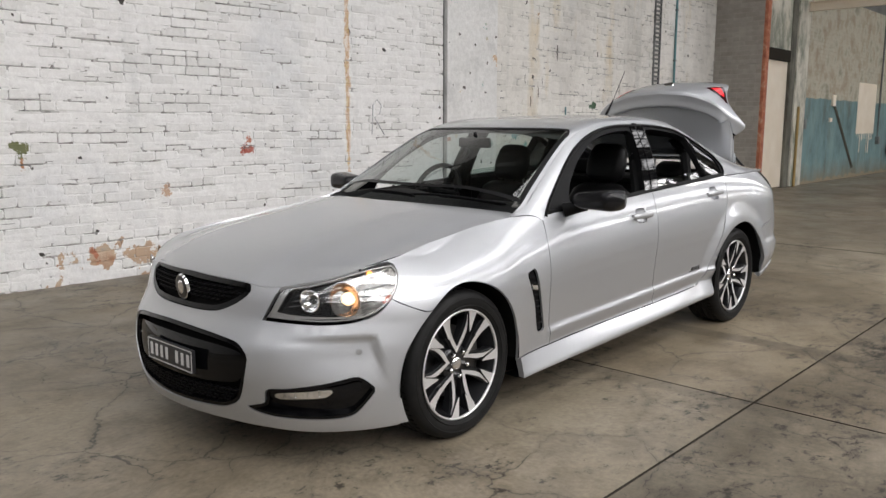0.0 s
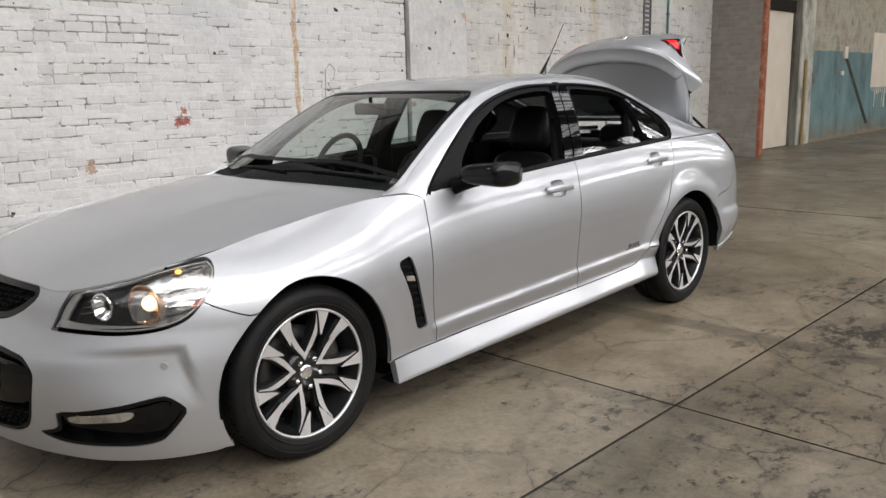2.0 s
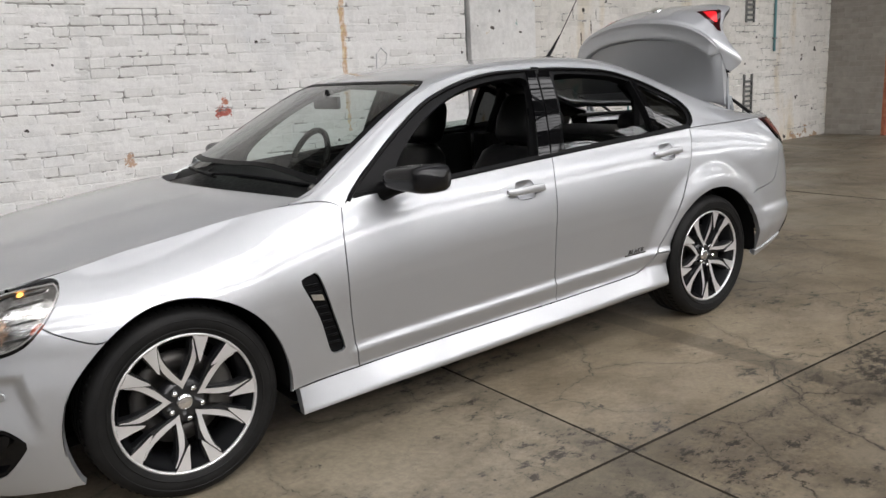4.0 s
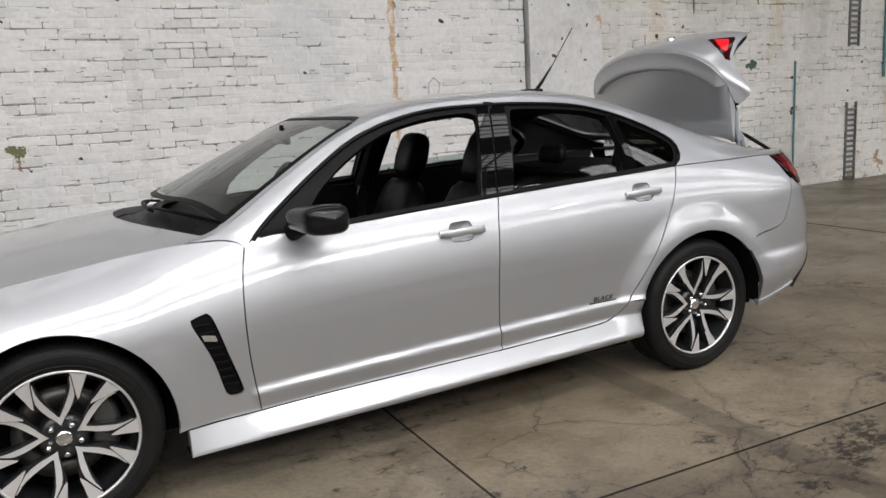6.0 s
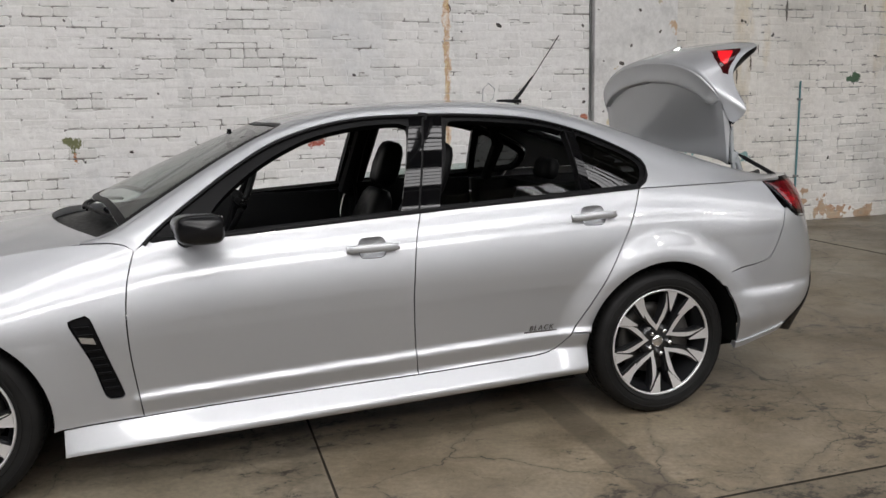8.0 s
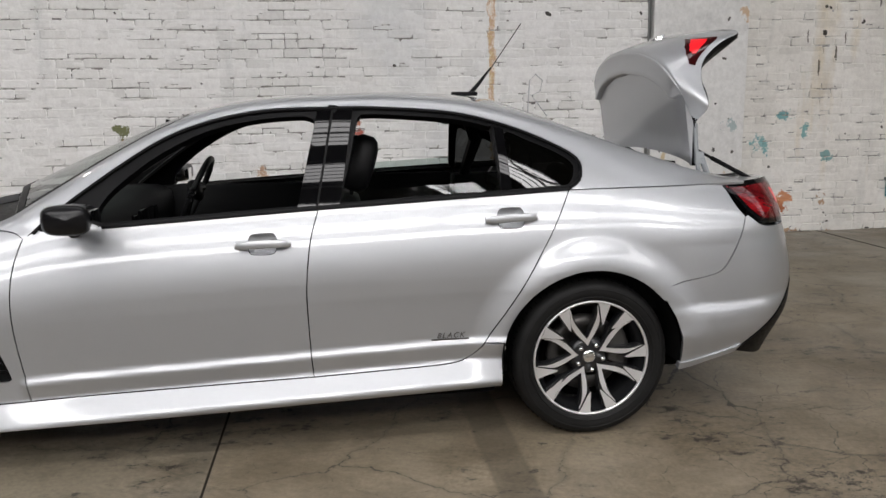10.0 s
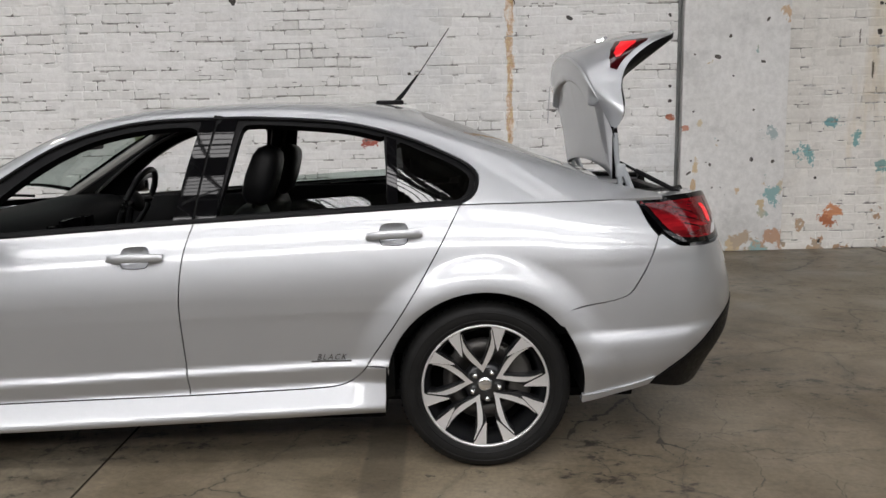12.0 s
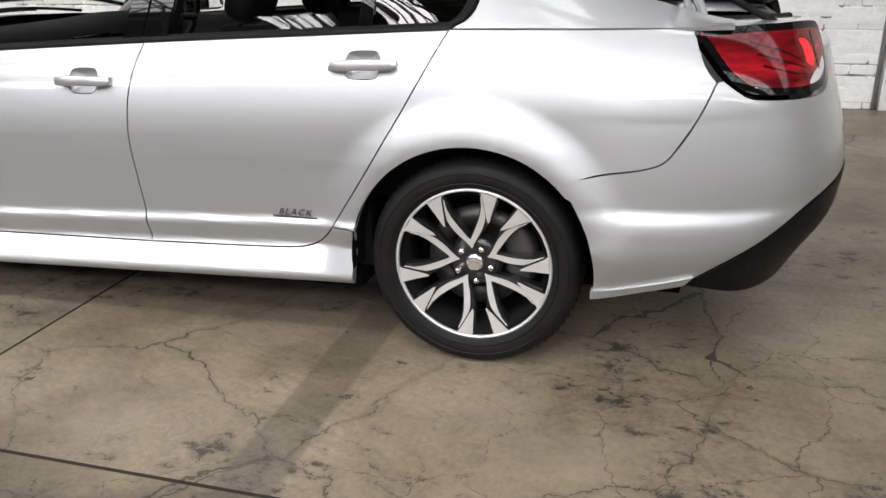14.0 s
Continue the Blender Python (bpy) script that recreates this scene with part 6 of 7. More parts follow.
# ---- mirrors, badge, underbody, wheel housings ----
for side in (-1, 1):
    # shell: a rounded box swept outward and back
    rows = []
    for f in np.linspace(0, 1, 15):
        y = 0.85 + 0.255 * f
        k = math.sin(math.pi * min(1, 0.2 + 0.8 * (1 - abs(2 * f - 1) ** 4)) / 2) * (1 if 0 < f < 1 else 0.25)
        cx, cz = 0.915 + 0.035 * f, 1.018
        row = []
        for a in np.linspace(0, math.tau, 25)[:-1]:
            c, s = math.cos(a), math.sin(a)
            rx = 0.095 if c < 0 else 0.075
            px = cx + rx * k * math.copysign(abs(c) ** 0.6, c)
            pz = cz + 0.057 * k * math.copysign(abs(s) ** 0.55, s) * (0.82 + 0.22 * f) - 0.012 * (1 - f) * (s > 0)
            row.append((px, side * y, pz))
        rows.append(row)
    rows = [[tuple(np.mean(rows[0], axis=0))] * 24] + rows + [[tuple(np.mean(rows[-1], axis=0))] * 24]
    mirror = sheet("door_mirror", np.array(rows), mirror_black, car, "gloss black door mirror", out=(0.93, side * 0.95, 1.02), wrap=True)
    part("mirror_glass", box(1.006, side * 0.985 - 0.066, 0.978, 1.014, side * 0.985 + 0.07, 1.046, 0.004), chrome, mirror, "mirror glass")
    part("mirror_foot", tube([(0.88, side * 0.80, 0.955), (0.90, side * 0.85, 0.97), (0.93, side * 0.90, 0.985)], 0.03, 10, [0.04, 0.032, 0.03]), satin_black, mirror)

BADGE = bpy.data.curves.new("badge_text", "FONT")
BADGE.body, BADGE.size, BADGE.extrude, BADGE.align_x, BADGE.align_y = "BLACK", 0.031, 0.002, "CENTER", "CENTER"
BADGE.shear = 0.35
BADGE.space_character = 1.3
text_ob = new("badge_text", BADGE)
bpy.context.view_layer.update()
me = bpy.data.meshes.new_from_object(text_ob.evaluated_get(bpy.context.evaluated_depsgraph_get()))
bpy.data.objects.remove(text_ob)
me.materials.append(cast_metal)
badge = new("badge", me)
bp = round_car(2.318 + 1.4, 0.465)
bq, br = round_car(2.255 + 1.4, 0.465), round_car(2.385 + 1.4, 0.465)
badge_turn = math.degrees(math.atan2(br[1] - bq[1], 0.13))
badge.matrix_world = pose(2.318, bp[1] - 0.004, 0.468, 88, 0, badge_turn)
badge.parent = car
tagged(badge, "dark script badge on the rear door")
line = box(-0.078, -0.003, -0.003, 0.078, 0.001, 0.003)
bmesh.ops.transform(line, matrix=pose(2.318, bp[1] - 0.001, 0.452, 0, 0, badge_turn), verts=list(line.verts))
part("badge_line", line, cast_metal, car)

part("underbody", merge(box(-0.70, -0.62, 0.20, 3.55, 0.62, 0.24, 0.01), box(0.42, -0.80, 0.19, 2.52, 0.80, 0.28, 0.02), box(-0.75, -0.45, 0.24, -0.55, 0.45, 0.72), box(3.40, -0.6, 0.3, 3.70, 0.6, 0.62)), void_black, car, "dark underbody")
for cx, cz, rad in (FRONT_ARCH, REAR_ARCH):
    for side in (-1, 1):
        rows = [[(cx + (rad + 0.004) * math.cos(a), side * y, cz + (rad + 0.004) * math.sin(a)) for a in np.linspace(-0.1, math.pi + 0.1, 40)] for y in ((0.90 if cx < 1 else 0.905), 0.85, 0.55)]
        sheet("wheel_housing", np.array(rows), void_black, car, "black wheel housing")
        part("housing_wall", box(cx - 0.36, min(side * 0.52, side * 0.56), 0.2, cx + 0.36, max(side * 0.52, side * 0.56), 0.72), void_black, car)
# closed inner skins of the doors and bulkheads
for side in (-1, 1):
    a, b = sorted((side * 0.74, side * 0.79))
    part("door_lining", box(0.74, a, 0.26, 1.74, b, 0.965, 0.02), trim_grey, car, "charcoal door lining")
    part("door_lining", box(1.80, a, 0.27, 2.56, b, 1.005, 0.02), trim_grey, car, "charcoal door lining")
    a, b = sorted((side * 0.60, side * 0.735))
    part("quarter_lining", box(2.56, a, 0.5, 3.3, b, 1.0, 0.02), trim_grey, car)
part("bulkhead", box(0.36, -0.70, 0.24, 0.42, 0.70, 0.93), void_black, car)
part("rear_shelf", box(2.75, -0.62, 0.95, 3.38, 0.62, 1.0, 0.02), trim_grey, car, "charcoal parcel shelf")


# ---- wheels: built once round the y axis, outer face towards -y ----
def lathe(profile, sides=72):
    """A ring turned round the y axis from (radius, y) pairs."""
    return np.array([[(r * math.cos(a), y, r * math.sin(a)) for a in np.linspace(0, math.tau, sides + 1)[:-1]] for r, y in profile])


def ring_sheet(name, profile, mat, parent, label="", flip=False):
    P = lathe(profile)
    n, m = P.shape[:2]
    faces = [(i * m + j, i * m + (j + 1) % m, (i + 1) * m + (j + 1) % m, (i + 1) * m + j) for i in range(n - 1) for j in range(m)]
    return mesh_part(name, P.reshape(-1, 3), [f[::-1] for f in faces] if flip else faces, mat, parent, label)


def plate_solid(name, outline, y_front, y_back, mat_front, mat_side, parent, dish=0.0):
    """A flat-faced solid from an outline in x and z; the front gets one material, its flanks another."""
    v2, _, tris, _, _, _ = delaunay_2d_cdt([Vector(p) for p in outline], [(k, (k + 1) % len(outline)) for k in range(len(outline))], [], 0, 1e-7)
    v2 = np.array([tuple(v) for v in v2])
    tris = [t for t in tris if inside(v2[list(t)].mean(0)[None], np.array(outline))[0]]
    r = np.hypot(v2[:, 0], v2[:, 1])
    yf = y_front - dish * (1 - r / 0.25)
    n = len(v2)
    verts = [(x, y, z) for (x, z), y in zip(v2, yf)] + [(x, y_back, z) for x, z in v2]
    faces = []
    for t in tris:
        a, b, c = (np.array(verts[k]) for k in t)
        faces.append(tuple(t) if np.cross(b - a, c - a)[1] < 0 else tuple(t[::-1]))
    me_faces = faces
    used = {}
    for f in faces:
        for i, j in zip(f, f[1:] + f[:1]):
            used[(i, j)] = 1
    flank = [(j, i, i + n, j + n) for i, j in used if (j, i) not in used]
    me = bpy.data.meshes.new(name)
    me.from_pydata(verts, [], me_faces + flank)
    me.materials.append(mat_front)
    me.materials.append(mat_side)
    for k, p in enumerate(me.polygons):
        p.material_index = 0 if k < len(me_faces) else 1
    me.shade_flat()
    ob = new(name, me)
    ob.parent = parent
    return ob


def poly_line(points):
    return np.array(points, float)


def polar(r, deg):
    return (r * math.cos(radians(deg)), r * math.sin(radians(deg)))


wheel = ring_sheet("wheel", [(0.232, -0.004), (0.222, 0.02), (0.214, 0.06), (0.212, 0.19), (0.235, 0.205)], dark_alloy, car, "alloy wheel with twin machined spokes", flip=True)
tyre_profile = [(0.238, 0.0), (0.249, -0.009), (0.262, -0.02), (0.285, -0.0255), (0.305, -0.024), (0.320, -0.017), (0.330, -0.004), (0.335, 0.012), (0.338, 0.035), (0.3395, 0.06), (0.339, 0.061), (0.331, 0.062), (0.331, 0.070), (0.339, 0.071), (0.340, 0.1), (0.331, 0.101), (0.331, 0.109), (0.340, 0.11), (0.339, 0.14), (0.331, 0.141), (0.331, 0.149), (0.339, 0.15), (0.336, 0.185), (0.326, 0.205), (0.30, 0.215), (0.25, 0.205)]
tyre = ring_sheet("tyre", tyre_profile, rubber, wheel, "black low-profile tyre")
ribs = []
for k in range(72):
    a = k * math.tau / 72
    m = Matrix.Rotation(-a, 4, "Y")
    for y0, y1, r0, dz in ((0.014, 0.056, 0.3372, 0.0025), (0.155, 0.182, 0.3368, 0.0025)):
        bm = box(r0 - 0.006, y0, -dz, r0 + 0.0012, y1, dz)
        bmesh.ops.transform(bm, matrix=m, verts=list(bm.verts))
        ribs.append(bm)
tagged(part("tread_groove", merge(*ribs), void_black, wheel, smooth=False), kind="stuff")
for r, h in ((0.3005, 0.0008), (0.268, 0.0008)):
    ring_sheet("sidewall_ridge", [(r - 0.003, -0.0236), (r - 0.001, -0.0268), (r + 0.001, -0.0268), (r + 0.003, -0.0236)], rubber, wheel)
ring_sheet("rim_lip", [(0.2385, 0.010), (0.240, -0.009), (0.242, -0.0135), (0.2465, -0.0145), (0.2505, -0.012), (0.2515, -0.004), (0.247, 0.002)], machined, wheel, "machined rim lip")
ring_sheet("rim_pocket", [(0.215, 0.055), (0.232, 0.012), (0.2405, -0.006)], dark_alloy, wheel)
hub = ring_sheet("hub", [(0.0, 0.022), (0.028, 0.022), (0.036, 0.024), (0.062, 0.026), (0.082, 0.034), (0.086, 0.07)], dark_alloy, wheel, "dark wheel hub", flip=True)
cap = ring_sheet("centre_cap", [(0.0, 0.012), (0.018, 0.0125), (0.026, 0.015), (0.030, 0.024)], chrome, wheel, "plain round centre cap", flip=True)
for k in range(5):
    base = 90 + 72 * k
    # one V-shaped pair of machined arms
    outer = [(0.229, 15.4), (0.2, 18.0), (0.178, 20.6), (0.16, 22.6), (0.14, 22.8), (0.118, 21.8), (0.098, 19.2), (0.08, 14.5), (0.062, 8.0), (0.047, 0.0)]
    inner = [(0.224, 14.8), (0.195, 16.4), (0.167, 16.2), (0.14, 14.2), (0.118, 11.4), (0.1, 7.6), (0.086, 3.6), (0.079, 0.0)]
    O = poly_line([polar(r, base - h) for r, h in outer] + [polar(r, base + h) for r, h in outer[::-1][1:]])
    I = poly_line([polar(r, base + h) for r, h in inner] + [polar(r, base - h) for r, h in inner[::-1][1:]])
    plate_solid("spoke", np.concatenate([O, I]), -0.008, 0.03, machined, dark_alloy, wheel, dish=-0.034)
    for s in (-1, 1):
        # flared blade that carries the arm to the rim, with a groove between them
        blade = [polar(r, base + s * h) for r, h in ((0.2415, 14.4), (0.229, 16.3), (0.2, 19.1), (0.178, 21.8), (0.162, 24.4), (0.148, 27.6), (0.156, 28.6), (0.19, 27.8), (0.2415, 27.6))]
        plate_solid("spoke_blade", poly_line(blade[::s]), -0.0125, 0.012, machined, dark_alloy, wheel, dish=-0.02)
        # dark bevelled bed under arm and blade
        bed = [polar(r, base + s * h) for r, h in ((0.238, 13.2), (0.215, 14.2), (0.19, 14.6), (0.16, 13.6), (0.13, 10.8), (0.105, 6.6), (0.088, 0.0), (0.044, 0.0), (0.06, 10.0), (0.09, 20.5), (0.12, 25.0), (0.15, 29.0), (0.19, 28.9), (0.238, 29.4))]
        plate_solid("spoke_bed", poly_line(bed[::s]), 0.004, 0.05, dark_alloy, dark_alloy, wheel, dish=-0.034)
    x, z = polar(0.056, base + 36)
    bm = bmesh.new()
    bmesh.ops.create_cone(bm, cap_ends=True, radius1=0.0115, radius2=0.0105, depth=0.03, segments=6, matrix=pose(x, 0.02, z, 90, 0, 0))
    bmesh.ops.create_uvsphere(bm, u_segments=12, v_segments=8, radius=0.010, matrix=pose(x, 0.006, z))
    part("wheel_nut", bm, chrome, wheel)
disc = ring_sheet("brake_disc", [(0.06, 0.095), (0.10, 0.095), (0.10, 0.085), (0.165, 0.085), (0.165, 0.115)], cast_metal, wheel, "steel brake disc", flip=True)
ring_sheet("wheel_backing", [(0.0, 0.13), (0.21, 0.13), (0.212, 0.18)], void_black, wheel, flip=True)
rows = [[(r * math.cos(a), y, r * math.sin(a)) for a in np.linspace(-0.45, 0.55, 12)] for r, y in ((0.10, 0.06), (0.115, 0.052), (0.17, 0.052), (0.19, 0.06), (0.195, 0.10))]
caliper = sheet("brake_caliper", np.array(rows), cast_metal, wheel, "grey brake caliper")
HUB_Y = 0.858
wheel.matrix_basis = pose(0, -HUB_Y, 0.338, 0, -4, 0)
for x, y, ang, rz in ((2.915, -HUB_Y, -8.7, 0), (0.0, HUB_Y, 15, 180), (2.915, HUB_Y, 40, 180)):
    copy_thing(wheel, pose(x, y, 0.338, 0, ang, rz))


# ---- inside the car ----
def cushion(name, rows, mat, parent, label=""):
    """A padded form lofted through rounded-box sections: (centre, half width, half depth, direction of depth)."""
    out = []
    for (c, hw, hd, dirn) in rows:
        c, d = Vector(c), Vector(dirn).normalized()
        out.append([tuple(c + Vector((0, 1, 0)) * hw * math.copysign(abs(math.cos(a)) ** 0.55, math.cos(a)) + d * hd * math.copysign(abs(math.sin(a)) ** 0.7, math.sin(a))) for a in np.linspace(0, math.tau, 25)[:-1]])
    first, last = [tuple(np.mean(out[0], axis=0))] * 24, [tuple(np.mean(out[-1], axis=0))] * 24
    P = np.array([first] + out + [last])
    return sheet(name, P, mat, parent, label, out=tuple(P.reshape(-1, 3).mean(0)), wrap=True)


def front_seat(x, y, z):
    lean = Vector((0.34, 0, 1)).normalized()
    deep_dir = Vector((1, 0, -0.34))
    foot = Vector((x, y, z))
    seat = cushion("front_seat", [(foot + lean * d, w, t, deep_dir) for d, w, t in ((0.0, 0.20, 0.07), (0.06, 0.245, 0.085), (0.25, 0.25, 0.085), (0.42, 0.24, 0.075), (0.53, 0.20, 0.06), (0.57, 0.14, 0.04))], leather, car, "black leather front seat")
    cushion("seat_base", [((1.12 + dx, y, z), w, t, (0, 0, 1)) for dx, z, w, t in ((0.0, 0.44, 0.2, 0.05), (0.04, 0.44, 0.25, 0.08), (0.3, 0.42, 0.26, 0.08), (0.5, 0.40, 0.25, 0.07))], leather, seat)
    top = foot + lean * 0.60
    cushion("headrest", [(top + lean * d, w, t, deep_dir) for d, w, t in ((-0.01, 0.09, 0.04), (0.02, 0.125, 0.06), (0.10, 0.135, 0.065), (0.19, 0.122, 0.058), (0.225, 0.105, 0.045), (0.24, 0.07, 0.025))], leather, seat, "black leather headrest")
    for s in (-0.05, 0.05):
        part("headrest_post", tube([top + Vector((0, s, 0)) - lean * 0.05, top + Vector((0, s, 0)) + lean * 0.03], 0.007, 8), satin_black, seat)
    return seat


for x, y, z in ((1.76, -0.37, 0.47), (1.715, 0.37, 0.45)):
    front_seat(x, y, z)
bench = cushion("rear_bench", [((2.30 + dx, 0, z), w, t, (0, 0, 1)) for dx, z, w, t in ((0, 0.46, 0.55, 0.06), (0.05, 0.46, 0.62, 0.09), (0.4, 0.44, 0.63, 0.09), (0.5, 0.44, 0.6, 0.08))], leather, car, "black leather rear bench")
cushion("bench_back", [((2.66 + 0.4 * (z - 0.45), 0, z), w, t, (1, 0, -0.4)) for z, w, t in ((0.45, 0.55, 0.07), (0.55, 0.62, 0.09), (0.8, 0.62, 0.09), (0.95, 0.6, 0.07), (1.0, 0.55, 0.04))], leather, bench)
for y in (-0.36, 0.36):
    cushion("rear_headrest", [((2.885 + 0.3 * d, y, 1.0 + d), w, t, (1, 0, -0.3)) for d, w, t in ((0.0, 0.09, 0.03), (0.03, 0.12, 0.045), (0.09, 0.115, 0.045), (0.12, 0.08, 0.03))], leather, bench)
# dashboard, wheel and screen
dash = []
for y in np.linspace(-0.72, 0.72, 31):
    hump = 0.03 * math.exp(-(((y - 0.36) / 0.2) ** 2))
    dash.append([(0.50, y, 0.93), (0.60, y, 0.975), (0.75, y, 0.985 + hump * 0.5), (0.88, y, 0.975 + hump), (0.95, y, 0.94 + hump * 0.5), (0.96, y, 0.86), (0.94, y, 0.72), (0.88, y, 0.6), (0.8, y, 0.4)])
dash_ob = sheet("dashboard", np.array(dash), trim_grey, car, "charcoal dashboard", out=(0.6, 0, 0.5))
part("centre_screen", box(0.955, -0.12, 0.80, 0.975, 0.12, 0.93, 0.006), gloss_black, dash_ob, "gloss black centre screen")
for y in (-0.19, 0.19, -0.62):
    part("air_vent", box(0.945, y - 0.045, 0.82, 0.972, y + 0.045, 0.92, 0.01), gloss_black, dash_ob)
part("console", box(0.95, -0.12, 0.3, 1.75, 0.12, 0.58, 0.04), trim_grey, car, "charcoal centre console")
axis = Vector((0.9, 0, -0.42)).normalized()
c = Vector((1.15, 0.37, 0.965))
up = Vector((0.42, 0, 0.9)).normalized()
ringp = [c + 0.185 * (math.cos(a) * Vector((0, 1, 0)) + math.sin(a) * up) for a in np.linspace(0, math.tau, 41)]
sw = part("steering_wheel", tube(ringp, 0.016, 10), leather, car, "black leather steering wheel")
part("wheel_hub", merge(*[tube([c - axis * 0.03, c + 0.175 * (math.cos(a) * Vector((0, 1, 0)) + math.sin(a) * up)], 0.018, 8) for a in (0, math.pi, -math.pi / 2)]), satin_black, sw)
bm = bmesh.new()
bmesh.ops.create_uvsphere(bm, u_segments=20, v_segments=12, radius=1, matrix=Matrix.Translation(c - axis * 0.01) @ pose(0, 0, 0, 0, -25, 0) @ Matrix.Diagonal((0.035, 0.065, 0.06, 1)))
part("airbag_cover", bm, trim_grey, sw)
part("inner_mirror", box(1.08, -0.12, 1.255, 1.105, 0.12, 1.315, 0.012), satin_black, car, "black inside mirror")
part("mirror_stem", tube([(1.09, 0, 1.3), (1.10, 0, 1.345)], 0.01, 8), satin_black, car)
part("cabin_floor", box(0.42, -0.74, 0.26, 2.9, 0.74, 0.29), trim_grey, car, "black carpet")
# inner pillars
for side in (-1, 1):
    part("inner_pillar", tube([(1.78, side * 0.74, 0.95), (1.84, side * 0.655, 1.2), (1.89, side * 0.585, 1.385)], 0.04, 8, [0.055, 0.04, 0.045]), trim_grey, car)
    part("inner_pillar", tube([(0.64, side * 0.66, 0.97), (0.9, side * 0.6, 1.12), (1.26, side * 0.545, 1.335)], 0.022, 8), pillar_cloth, car, "grey cloth pillar trim")
    part("inner_pillar", tube([(2.62, side * 0.63, 1.0), (2.68, side * 0.57, 1.2), (2.62, side * 0.50, 1.30)], 0.04, 8, [0.03, 0.04, 0.03]), trim_grey, car)
    part("seat_belt", tube([(1.80, side * 0.66, 1.22), (1.83, side * 0.67, 0.9), (1.80, side * 0.7, 0.5)], 0.012, 6), satin_black, car)


# ---- bricks of the long wall, laid proud of an uneven painted mortar bed ----
def brick_mesh(name, length, height, seed):
    """A brick face with chamfered, slightly uneven edges; its front lies at y = 0."""
    rnd = random.Random(seed)
    hx, hz = length / 2, height / 2
    j = lambda s: rnd.uniform(-s, s)
    cut = [rnd.uniform(0.004, 0.02) for _ in range(4)]
    out = []
    for k, (sx, sz) in enumerate(((-1, -1), (1, -1), (1, 1), (-1, 1))):
        first, second = (sx * hx, sz * (hz - cut[k] * 0.7)), (sx * (hx - cut[k]), sz * hz)
        out += [first, second] if k % 2 == 0 else [second, first]
    out = [(x + j(0.002), z + j(0.0022)) for x, z in out]
    back = [(x, 0.03, z) for x, z in out]
    mid = [(x, 0.005, z) for x, z in out]
    front = [(x * (1 - 0.006 / hx) + j(0.002), j(0.0014), z * (1 - 0.005 / hz) + j(0.0015)) for x, z in out]
    v = back + mid + front
    f = [tuple(range(16, 24))] + [(8 + k, 8 + (k + 1) % 8, 16 + (k + 1) % 8, 16 + k) for k in range(8)] + [(k, (k + 1) % 8, 8 + (k + 1) % 8, 8 + k) for k in range(8)]
    return v, f


COURSE, PITCH = 0.088, 0.243


def lay_wall(owner, x0, x1, z1, part_box, mat, seed, turn=None):
    rnd = random.Random(seed)
    kinds = []
    for k in range(14):
        v, f = brick_mesh("brick", 0.233, 0.0785, seed * 100 + k)
        me = bpy.data.meshes.new("brick")
        me.from_pydata(v, [], f)
        me.materials.append(mat)
        me.shade_flat()
        kinds.append((v, f, me))
    verts, faces, row = [], [], 0
    z = COURSE / 2
    while z < z1:
        off = (row % 2) * PITCH / 2 + rnd.uniform(-0.012, 0.012)
        cx = x0 - off + PITCH / 2
        while cx - PITCH / 2 < x1:
            a, b = max(cx - PITCH / 2 + 0.0035, x0), min(cx + PITCH / 2 - 0.0035, x1)
            header = rnd.random() < 0.12
            for lo, hi in (((a, (a + b) / 2 - 0.004), ((a + b) / 2 + 0.004, b)) if header and b - a > 0.2 else ((a, b),)):
                if hi - lo < 0.03:
                    continue
                v, f, me = kinds[rnd.randrange(14)]
                sx = (hi - lo) / 0.233
                m = pose((lo + hi) / 2, WALL_Y + rnd.uniform(-0.0035, 0.0045), z + rnd.uniform(-0.004, 0.004) + 0.012 * noise.noise(((lo + hi) * 0.4, z * 0.7, 9.0)), rnd.uniform(-1.4, 1.4), rnd.uniform(-1.0, 1.0), rnd.uniform(-0.5, 0.5)) @ Matrix.Diagonal((sx, 1, rnd.uniform(0.94, 1.03), 1))
                if turn is not None:
                    m = turn @ m
                if part_box and part_box[0] < (lo + hi) / 2 < part_box[1] and part_box[2] < z < part_box[3]:
                    ob = new("brick", me)
                    ob.parent = owner
                    ob.matrix_world = m
                else:
                    n0 = len(verts)
                    verts += [m @ Vector(p) for p in v]
                    faces += [tuple(n0 + k for k in q) for q in f]
            cx += PITCH
        z += COURSE
        row += 1
    tagged(mesh_part("bricks", verts, faces, mat, owner, "painted bricks of the wall", smooth=False), kind="stuff")


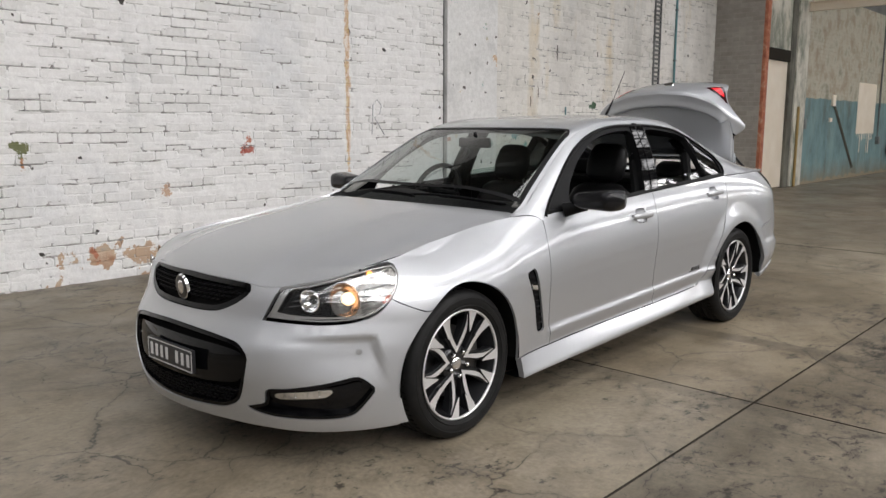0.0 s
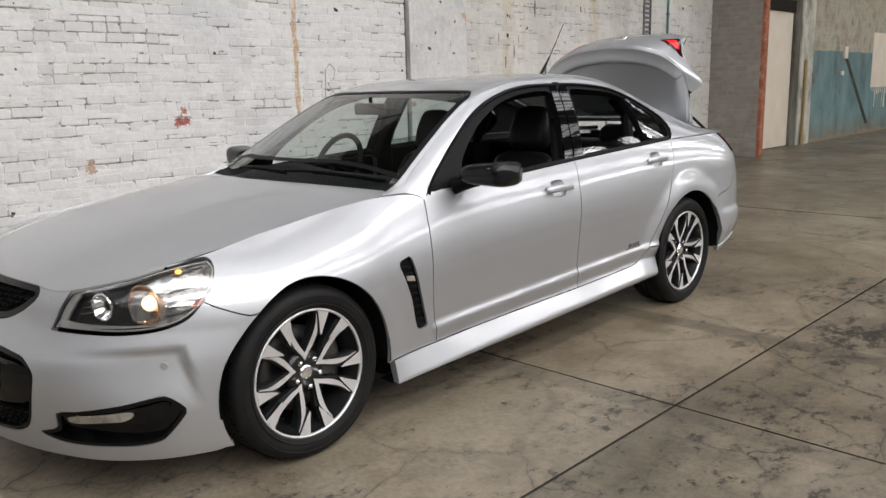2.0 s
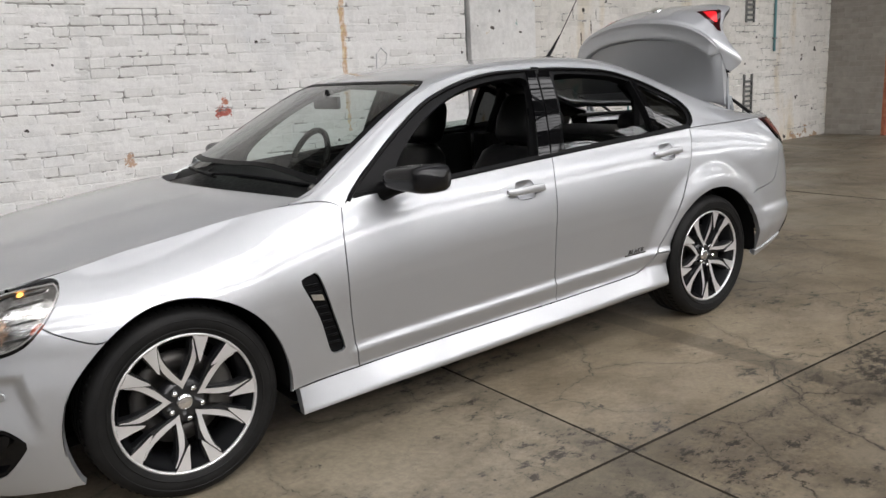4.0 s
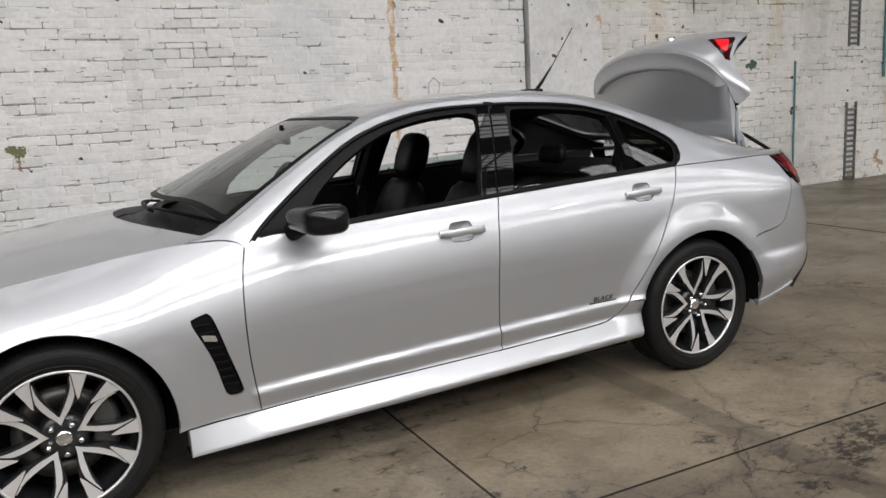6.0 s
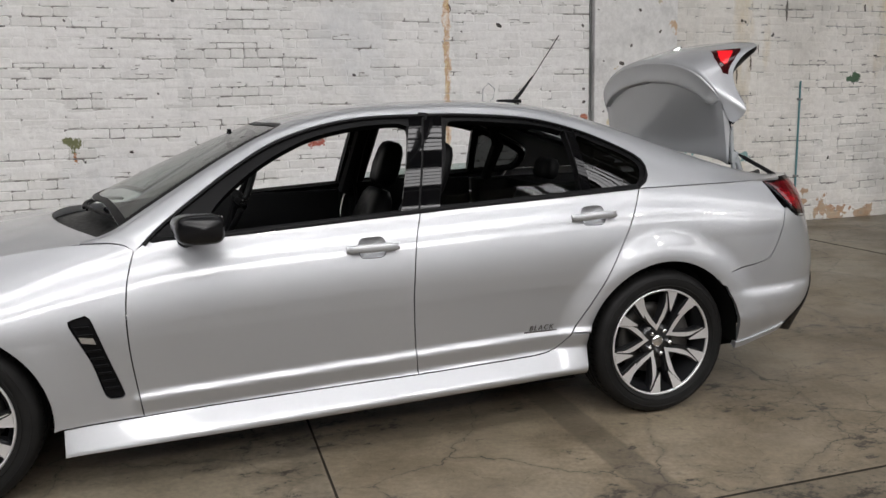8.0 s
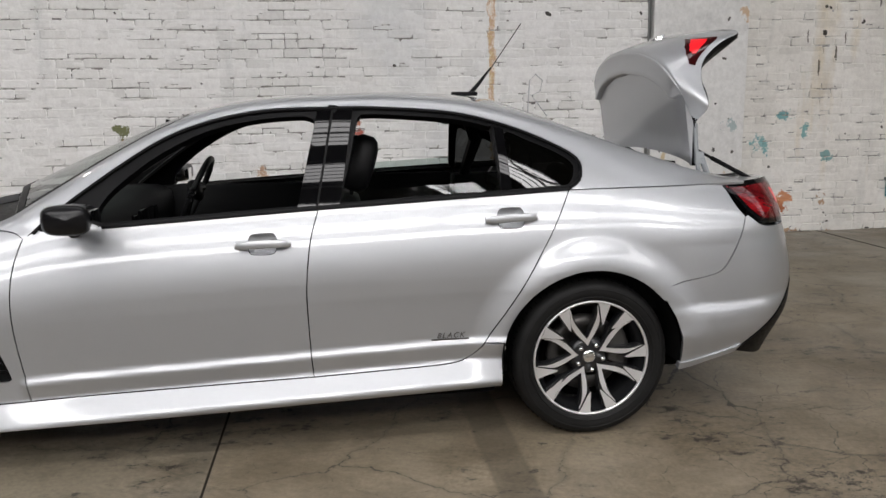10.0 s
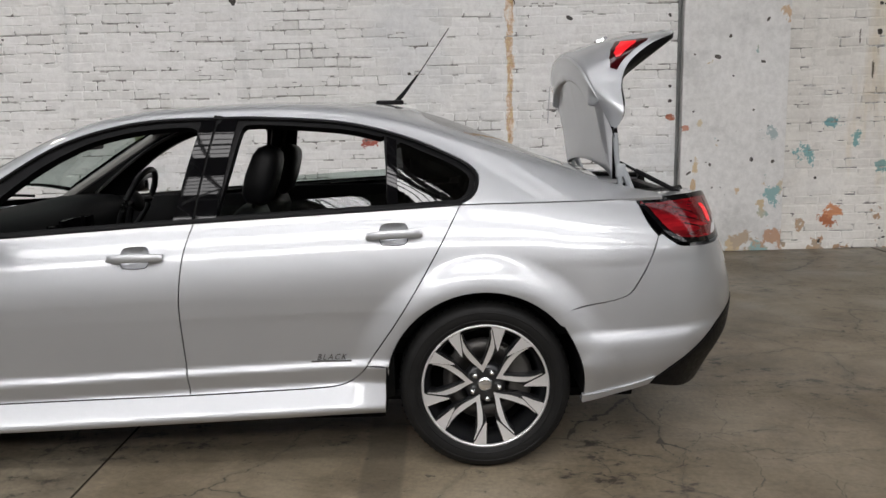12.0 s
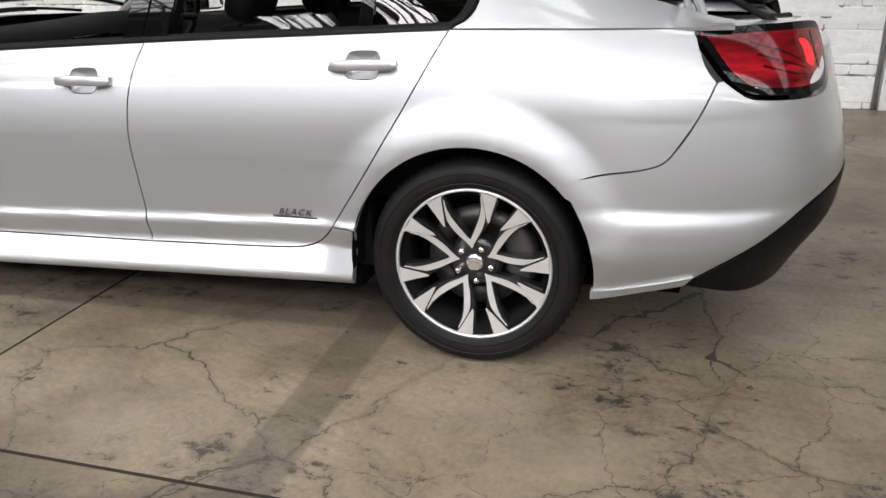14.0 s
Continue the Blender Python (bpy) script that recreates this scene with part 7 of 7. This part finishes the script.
def mortar(owner, x0, x1, z1, mat, step=0.02, turn=None, fill=0.0):
    """Uneven bed between the bricks: flush under thick paint in places, set back and darker in others."""
    nx, nz = int((x1 - x0) / step) + 1, int(z1 / step) + 1
    P = np.zeros((nx, nz, 3))
    for i in range(nx):
        for k in range(nz):
            x, z = x0 + (x1 - x0) * i / (nx - 1), z1 * k / (nz - 1)
            zz = z - 0.012 * noise.noise((x * 0.8, z * 0.7, 9.0))
            row = round(zz / COURSE)
            flat = abs(zz / COURSE - row) < 0.3
            d = (0.0055 - fill if flat else 0.001) + 0.013 * noise.noise((x * 1.1, row * 5.3, 1.0)) + 0.009 * noise.noise((x * 6.0, z * 15.0, 4.0)) + 0.002 * noise.noise((x * 31.0, z * 37.0, 7.0))
            P[i, k] = (x, WALL_Y + max(-0.0015, d), z)
    if turn is not None:
        P = np.array([[tuple(turn @ Vector(p)) for p in r] for r in P])
    ob = sheet("mortar_bed", P, mat, owner, "painted mortar between the bricks")
    ob.data.materials.append(deep_mortar)
    # faces set back more than 6 mm take the darker mortar
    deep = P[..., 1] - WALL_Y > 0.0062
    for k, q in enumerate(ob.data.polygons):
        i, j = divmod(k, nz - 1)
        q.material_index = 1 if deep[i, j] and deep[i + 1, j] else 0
    if turn is None:
        me = ob.data
        if me.polygons[0].normal.y > 0:
            me.flip_normals()


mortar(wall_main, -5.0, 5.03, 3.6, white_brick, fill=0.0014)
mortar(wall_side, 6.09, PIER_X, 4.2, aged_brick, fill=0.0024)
lay_wall(wall_main, -5.0, 5.03, 3.6, (1.4, 5.03, 1.15, 2.6), white_brick, 3)
# the return wall stands across the others and faces the front of the hall
across = Matrix.Translation((PIER_X - 0.006, WALL_Y, 0)) @ Matrix.Rotation(radians(-90), 4, "Z") @ Matrix.Translation((0, -WALL_Y, 0))
lay_wall(wall_return, 0.0, 0.95, 4.6, None, grey_brick, 9, across)
lay_wall(wall_side, 6.09, PIER_X, 4.2, (6.09, 9.3, 0.2, 2.1), aged_brick, 5)

# upright pipes and strips fixed to the wall
for x, z0, z1, r, mat, what in ((7.78, 0.35, 1.66, 0.012, teal_pipe, "thin green painted conduit on the wall"), (9.38, 0.0, 1.72, 0.014, teal_pipe, "thin green painted conduit on the wall"), (11.25, 1.45, 4.6, 0.02, teal_pipe, "teal painted conduit on the wall")):
    ob = tagged(part("wall_conduit", tube([(x, WALL_Y - r - 0.002, z0), (x, WALL_Y - r - 0.002, z1)], r, 10), mat), what, "pipe")
    for z in np.arange(z0 + 0.2, z1, 0.9):
        part("clip", box(x - 0.03, WALL_Y - 2 * r - 0.008, z - 0.012, x + 0.03, WALL_Y + 0.004, z + 0.012, 0.003, 1), steel_grey, ob)
for z0, z1 in ((0.0, 1.12), (1.9, 4.8)):
    tray = tagged(part("cable_tray", merge(box(10.46, WALL_Y - 0.03, z0, 10.48, WALL_Y + 0.004, z1), box(10.66, WALL_Y - 0.03, z0, 10.68, WALL_Y + 0.004, z1)), steel_grey), "galvanised ladder cable tray fixed upright on the wall", "cable tray")
    for k in range(int((z1 - z0) / 0.075)):
        part("rung", box(10.48, WALL_Y - 0.022, z0 + 0.02 + 0.075 * k, 10.66, WALL_Y - 0.004, z0 + 0.055 + 0.075 * k), steel_grey, tray, smooth=False)

# faded letter chalked on the bricks
chalk = material("faded_grey_chalk", (0.5, 0.5, 0.51), 0.9)
stroke = [(3.80, 1.28), (3.81, 1.45), (3.82, 1.62), (3.88, 1.68), (3.95, 1.62), (3.93, 1.52), (3.84, 1.47), (3.90, 1.40), (4.00, 1.27)]
tagged(part("chalk_mark", tube([(x, WALL_Y - 0.003, z) for x, z in stroke], 0.006, 6), chalk, wall_main), "faded chalk letter on the wall")
yellow_paint = material("worn_yellow_paint", (0.36, 0.25, 0.09), 0.6)
# far bay: conduits, painted patch, notice, extinguisher, hose reel
FY = 3.45
tagged(part("painted_patch", box(21.03, FY - 0.006, 1.16, 22.7, FY + 0.002, 2.53, 0.002), white_door_paint), "cream paint patch on the teal wall", "paint patch", kind="structure")
rnd = random.Random(4)
patch_drips = [box(21.1 + 0.16 * k, FY - 0.005, 1.16 - rnd.uniform(0.05, 0.2) - 0.45 * (k in (2, 6, 7)), 21.1 + 0.16 * k + rnd.uniform(0.02, 0.07), FY + 0.002, 1.162) for k in range(10)]
tagged(part("paint_drips", merge(*patch_drips), white_door_paint, smooth=False), "runs of cream paint below the patch", "paint patch", kind="structure")
for x, z0, z1 in ((16.82, 1.4, 4.4), (23.03, 0.95, 4.4)):
    tagged(part("wall_conduit", tube([(x, FY - 0.03, z0), (x, FY - 0.03, z1)], 0.022, 8), steel_grey), "grey steel conduit on the far wall", "pipe")
    tagged(part("switch_box", box(x - 0.08, FY - 0.09, z0 - 0.1, x + 0.08, FY + 0.002, z0 + 0.12, 0.01), steel_grey), "small grey steel switch box on the far wall", "switch box")
tagged(part("old_brace", tube([(19.02, FY - 0.01, 1.9), (20.86, FY - 0.01, 0.27)], 0.04, 4), jamb_paint), "dark diagonal steel brace on the wall", "brace")
tagged(part("brace_bracket", box(18.82, FY - 0.05, 1.86, 19.04, FY + 0.002, 2.14, 0.01), white_door_paint), "pale bracket at the brace's head", "bracket")
tagged(part("wall_socket", box(18.72, FY - 0.04, 1.47, 18.88, FY + 0.002, 1.57, 0.006), white_door_paint), "small pale socket on the teal wall", "socket")
tagged(part("yellow_pipe", tube([(16.24, 3.34, 0.0), (16.24, 3.34, 1.8)], 0.03, 8), yellow_paint), "worn yellow pipe up the pier", "pipe")
red_paint = material("extinguisher_red", (0.5, 0.02, 0.02), 0.25, 0.0, 0.5)
ext = tagged(part("fire_extinguisher", tube([(24.2, FY - 0.1, 0.55), (24.2, FY - 0.1, 0.6), (24.2, FY - 0.1, 1.05), (24.2, FY - 0.1, 1.12)], 0.09, 16, [0.085, 0.09, 0.09, 0.035]), red_paint), "red fire extinguisher hung on the far wall", "extinguisher")
part("valve", tube([(24.2, FY - 0.1, 1.1), (24.2, FY - 0.1, 1.2)], 0.025, 8), satin_black, ext)
part("bracket", box(24.14, FY - 0.02, 0.7, 24.26, FY + 0.002, 1.0), steel_grey, ext)
tagged(part("notice_board", box(24.05, FY - 0.012, 1.3, 24.35, FY + 0.002, 1.62, 0.003), white_door_paint), "small white notice above the extinguisher", "sign")
reel = tagged(part("hose_reel", tube([(25.6, FY - 0.28, 1.35), (25.6, FY - 0.02, 1.35)], 0.28, 20), satin_black), "dark hose reel on the far wall", "hose reel")
part("hose_end", tube([(25.4, FY - 0.2, 1.3), (25.36, FY - 0.2, 0.95), (25.38, FY - 0.2, 0.75)], 0.02, 8), rubber, reel)
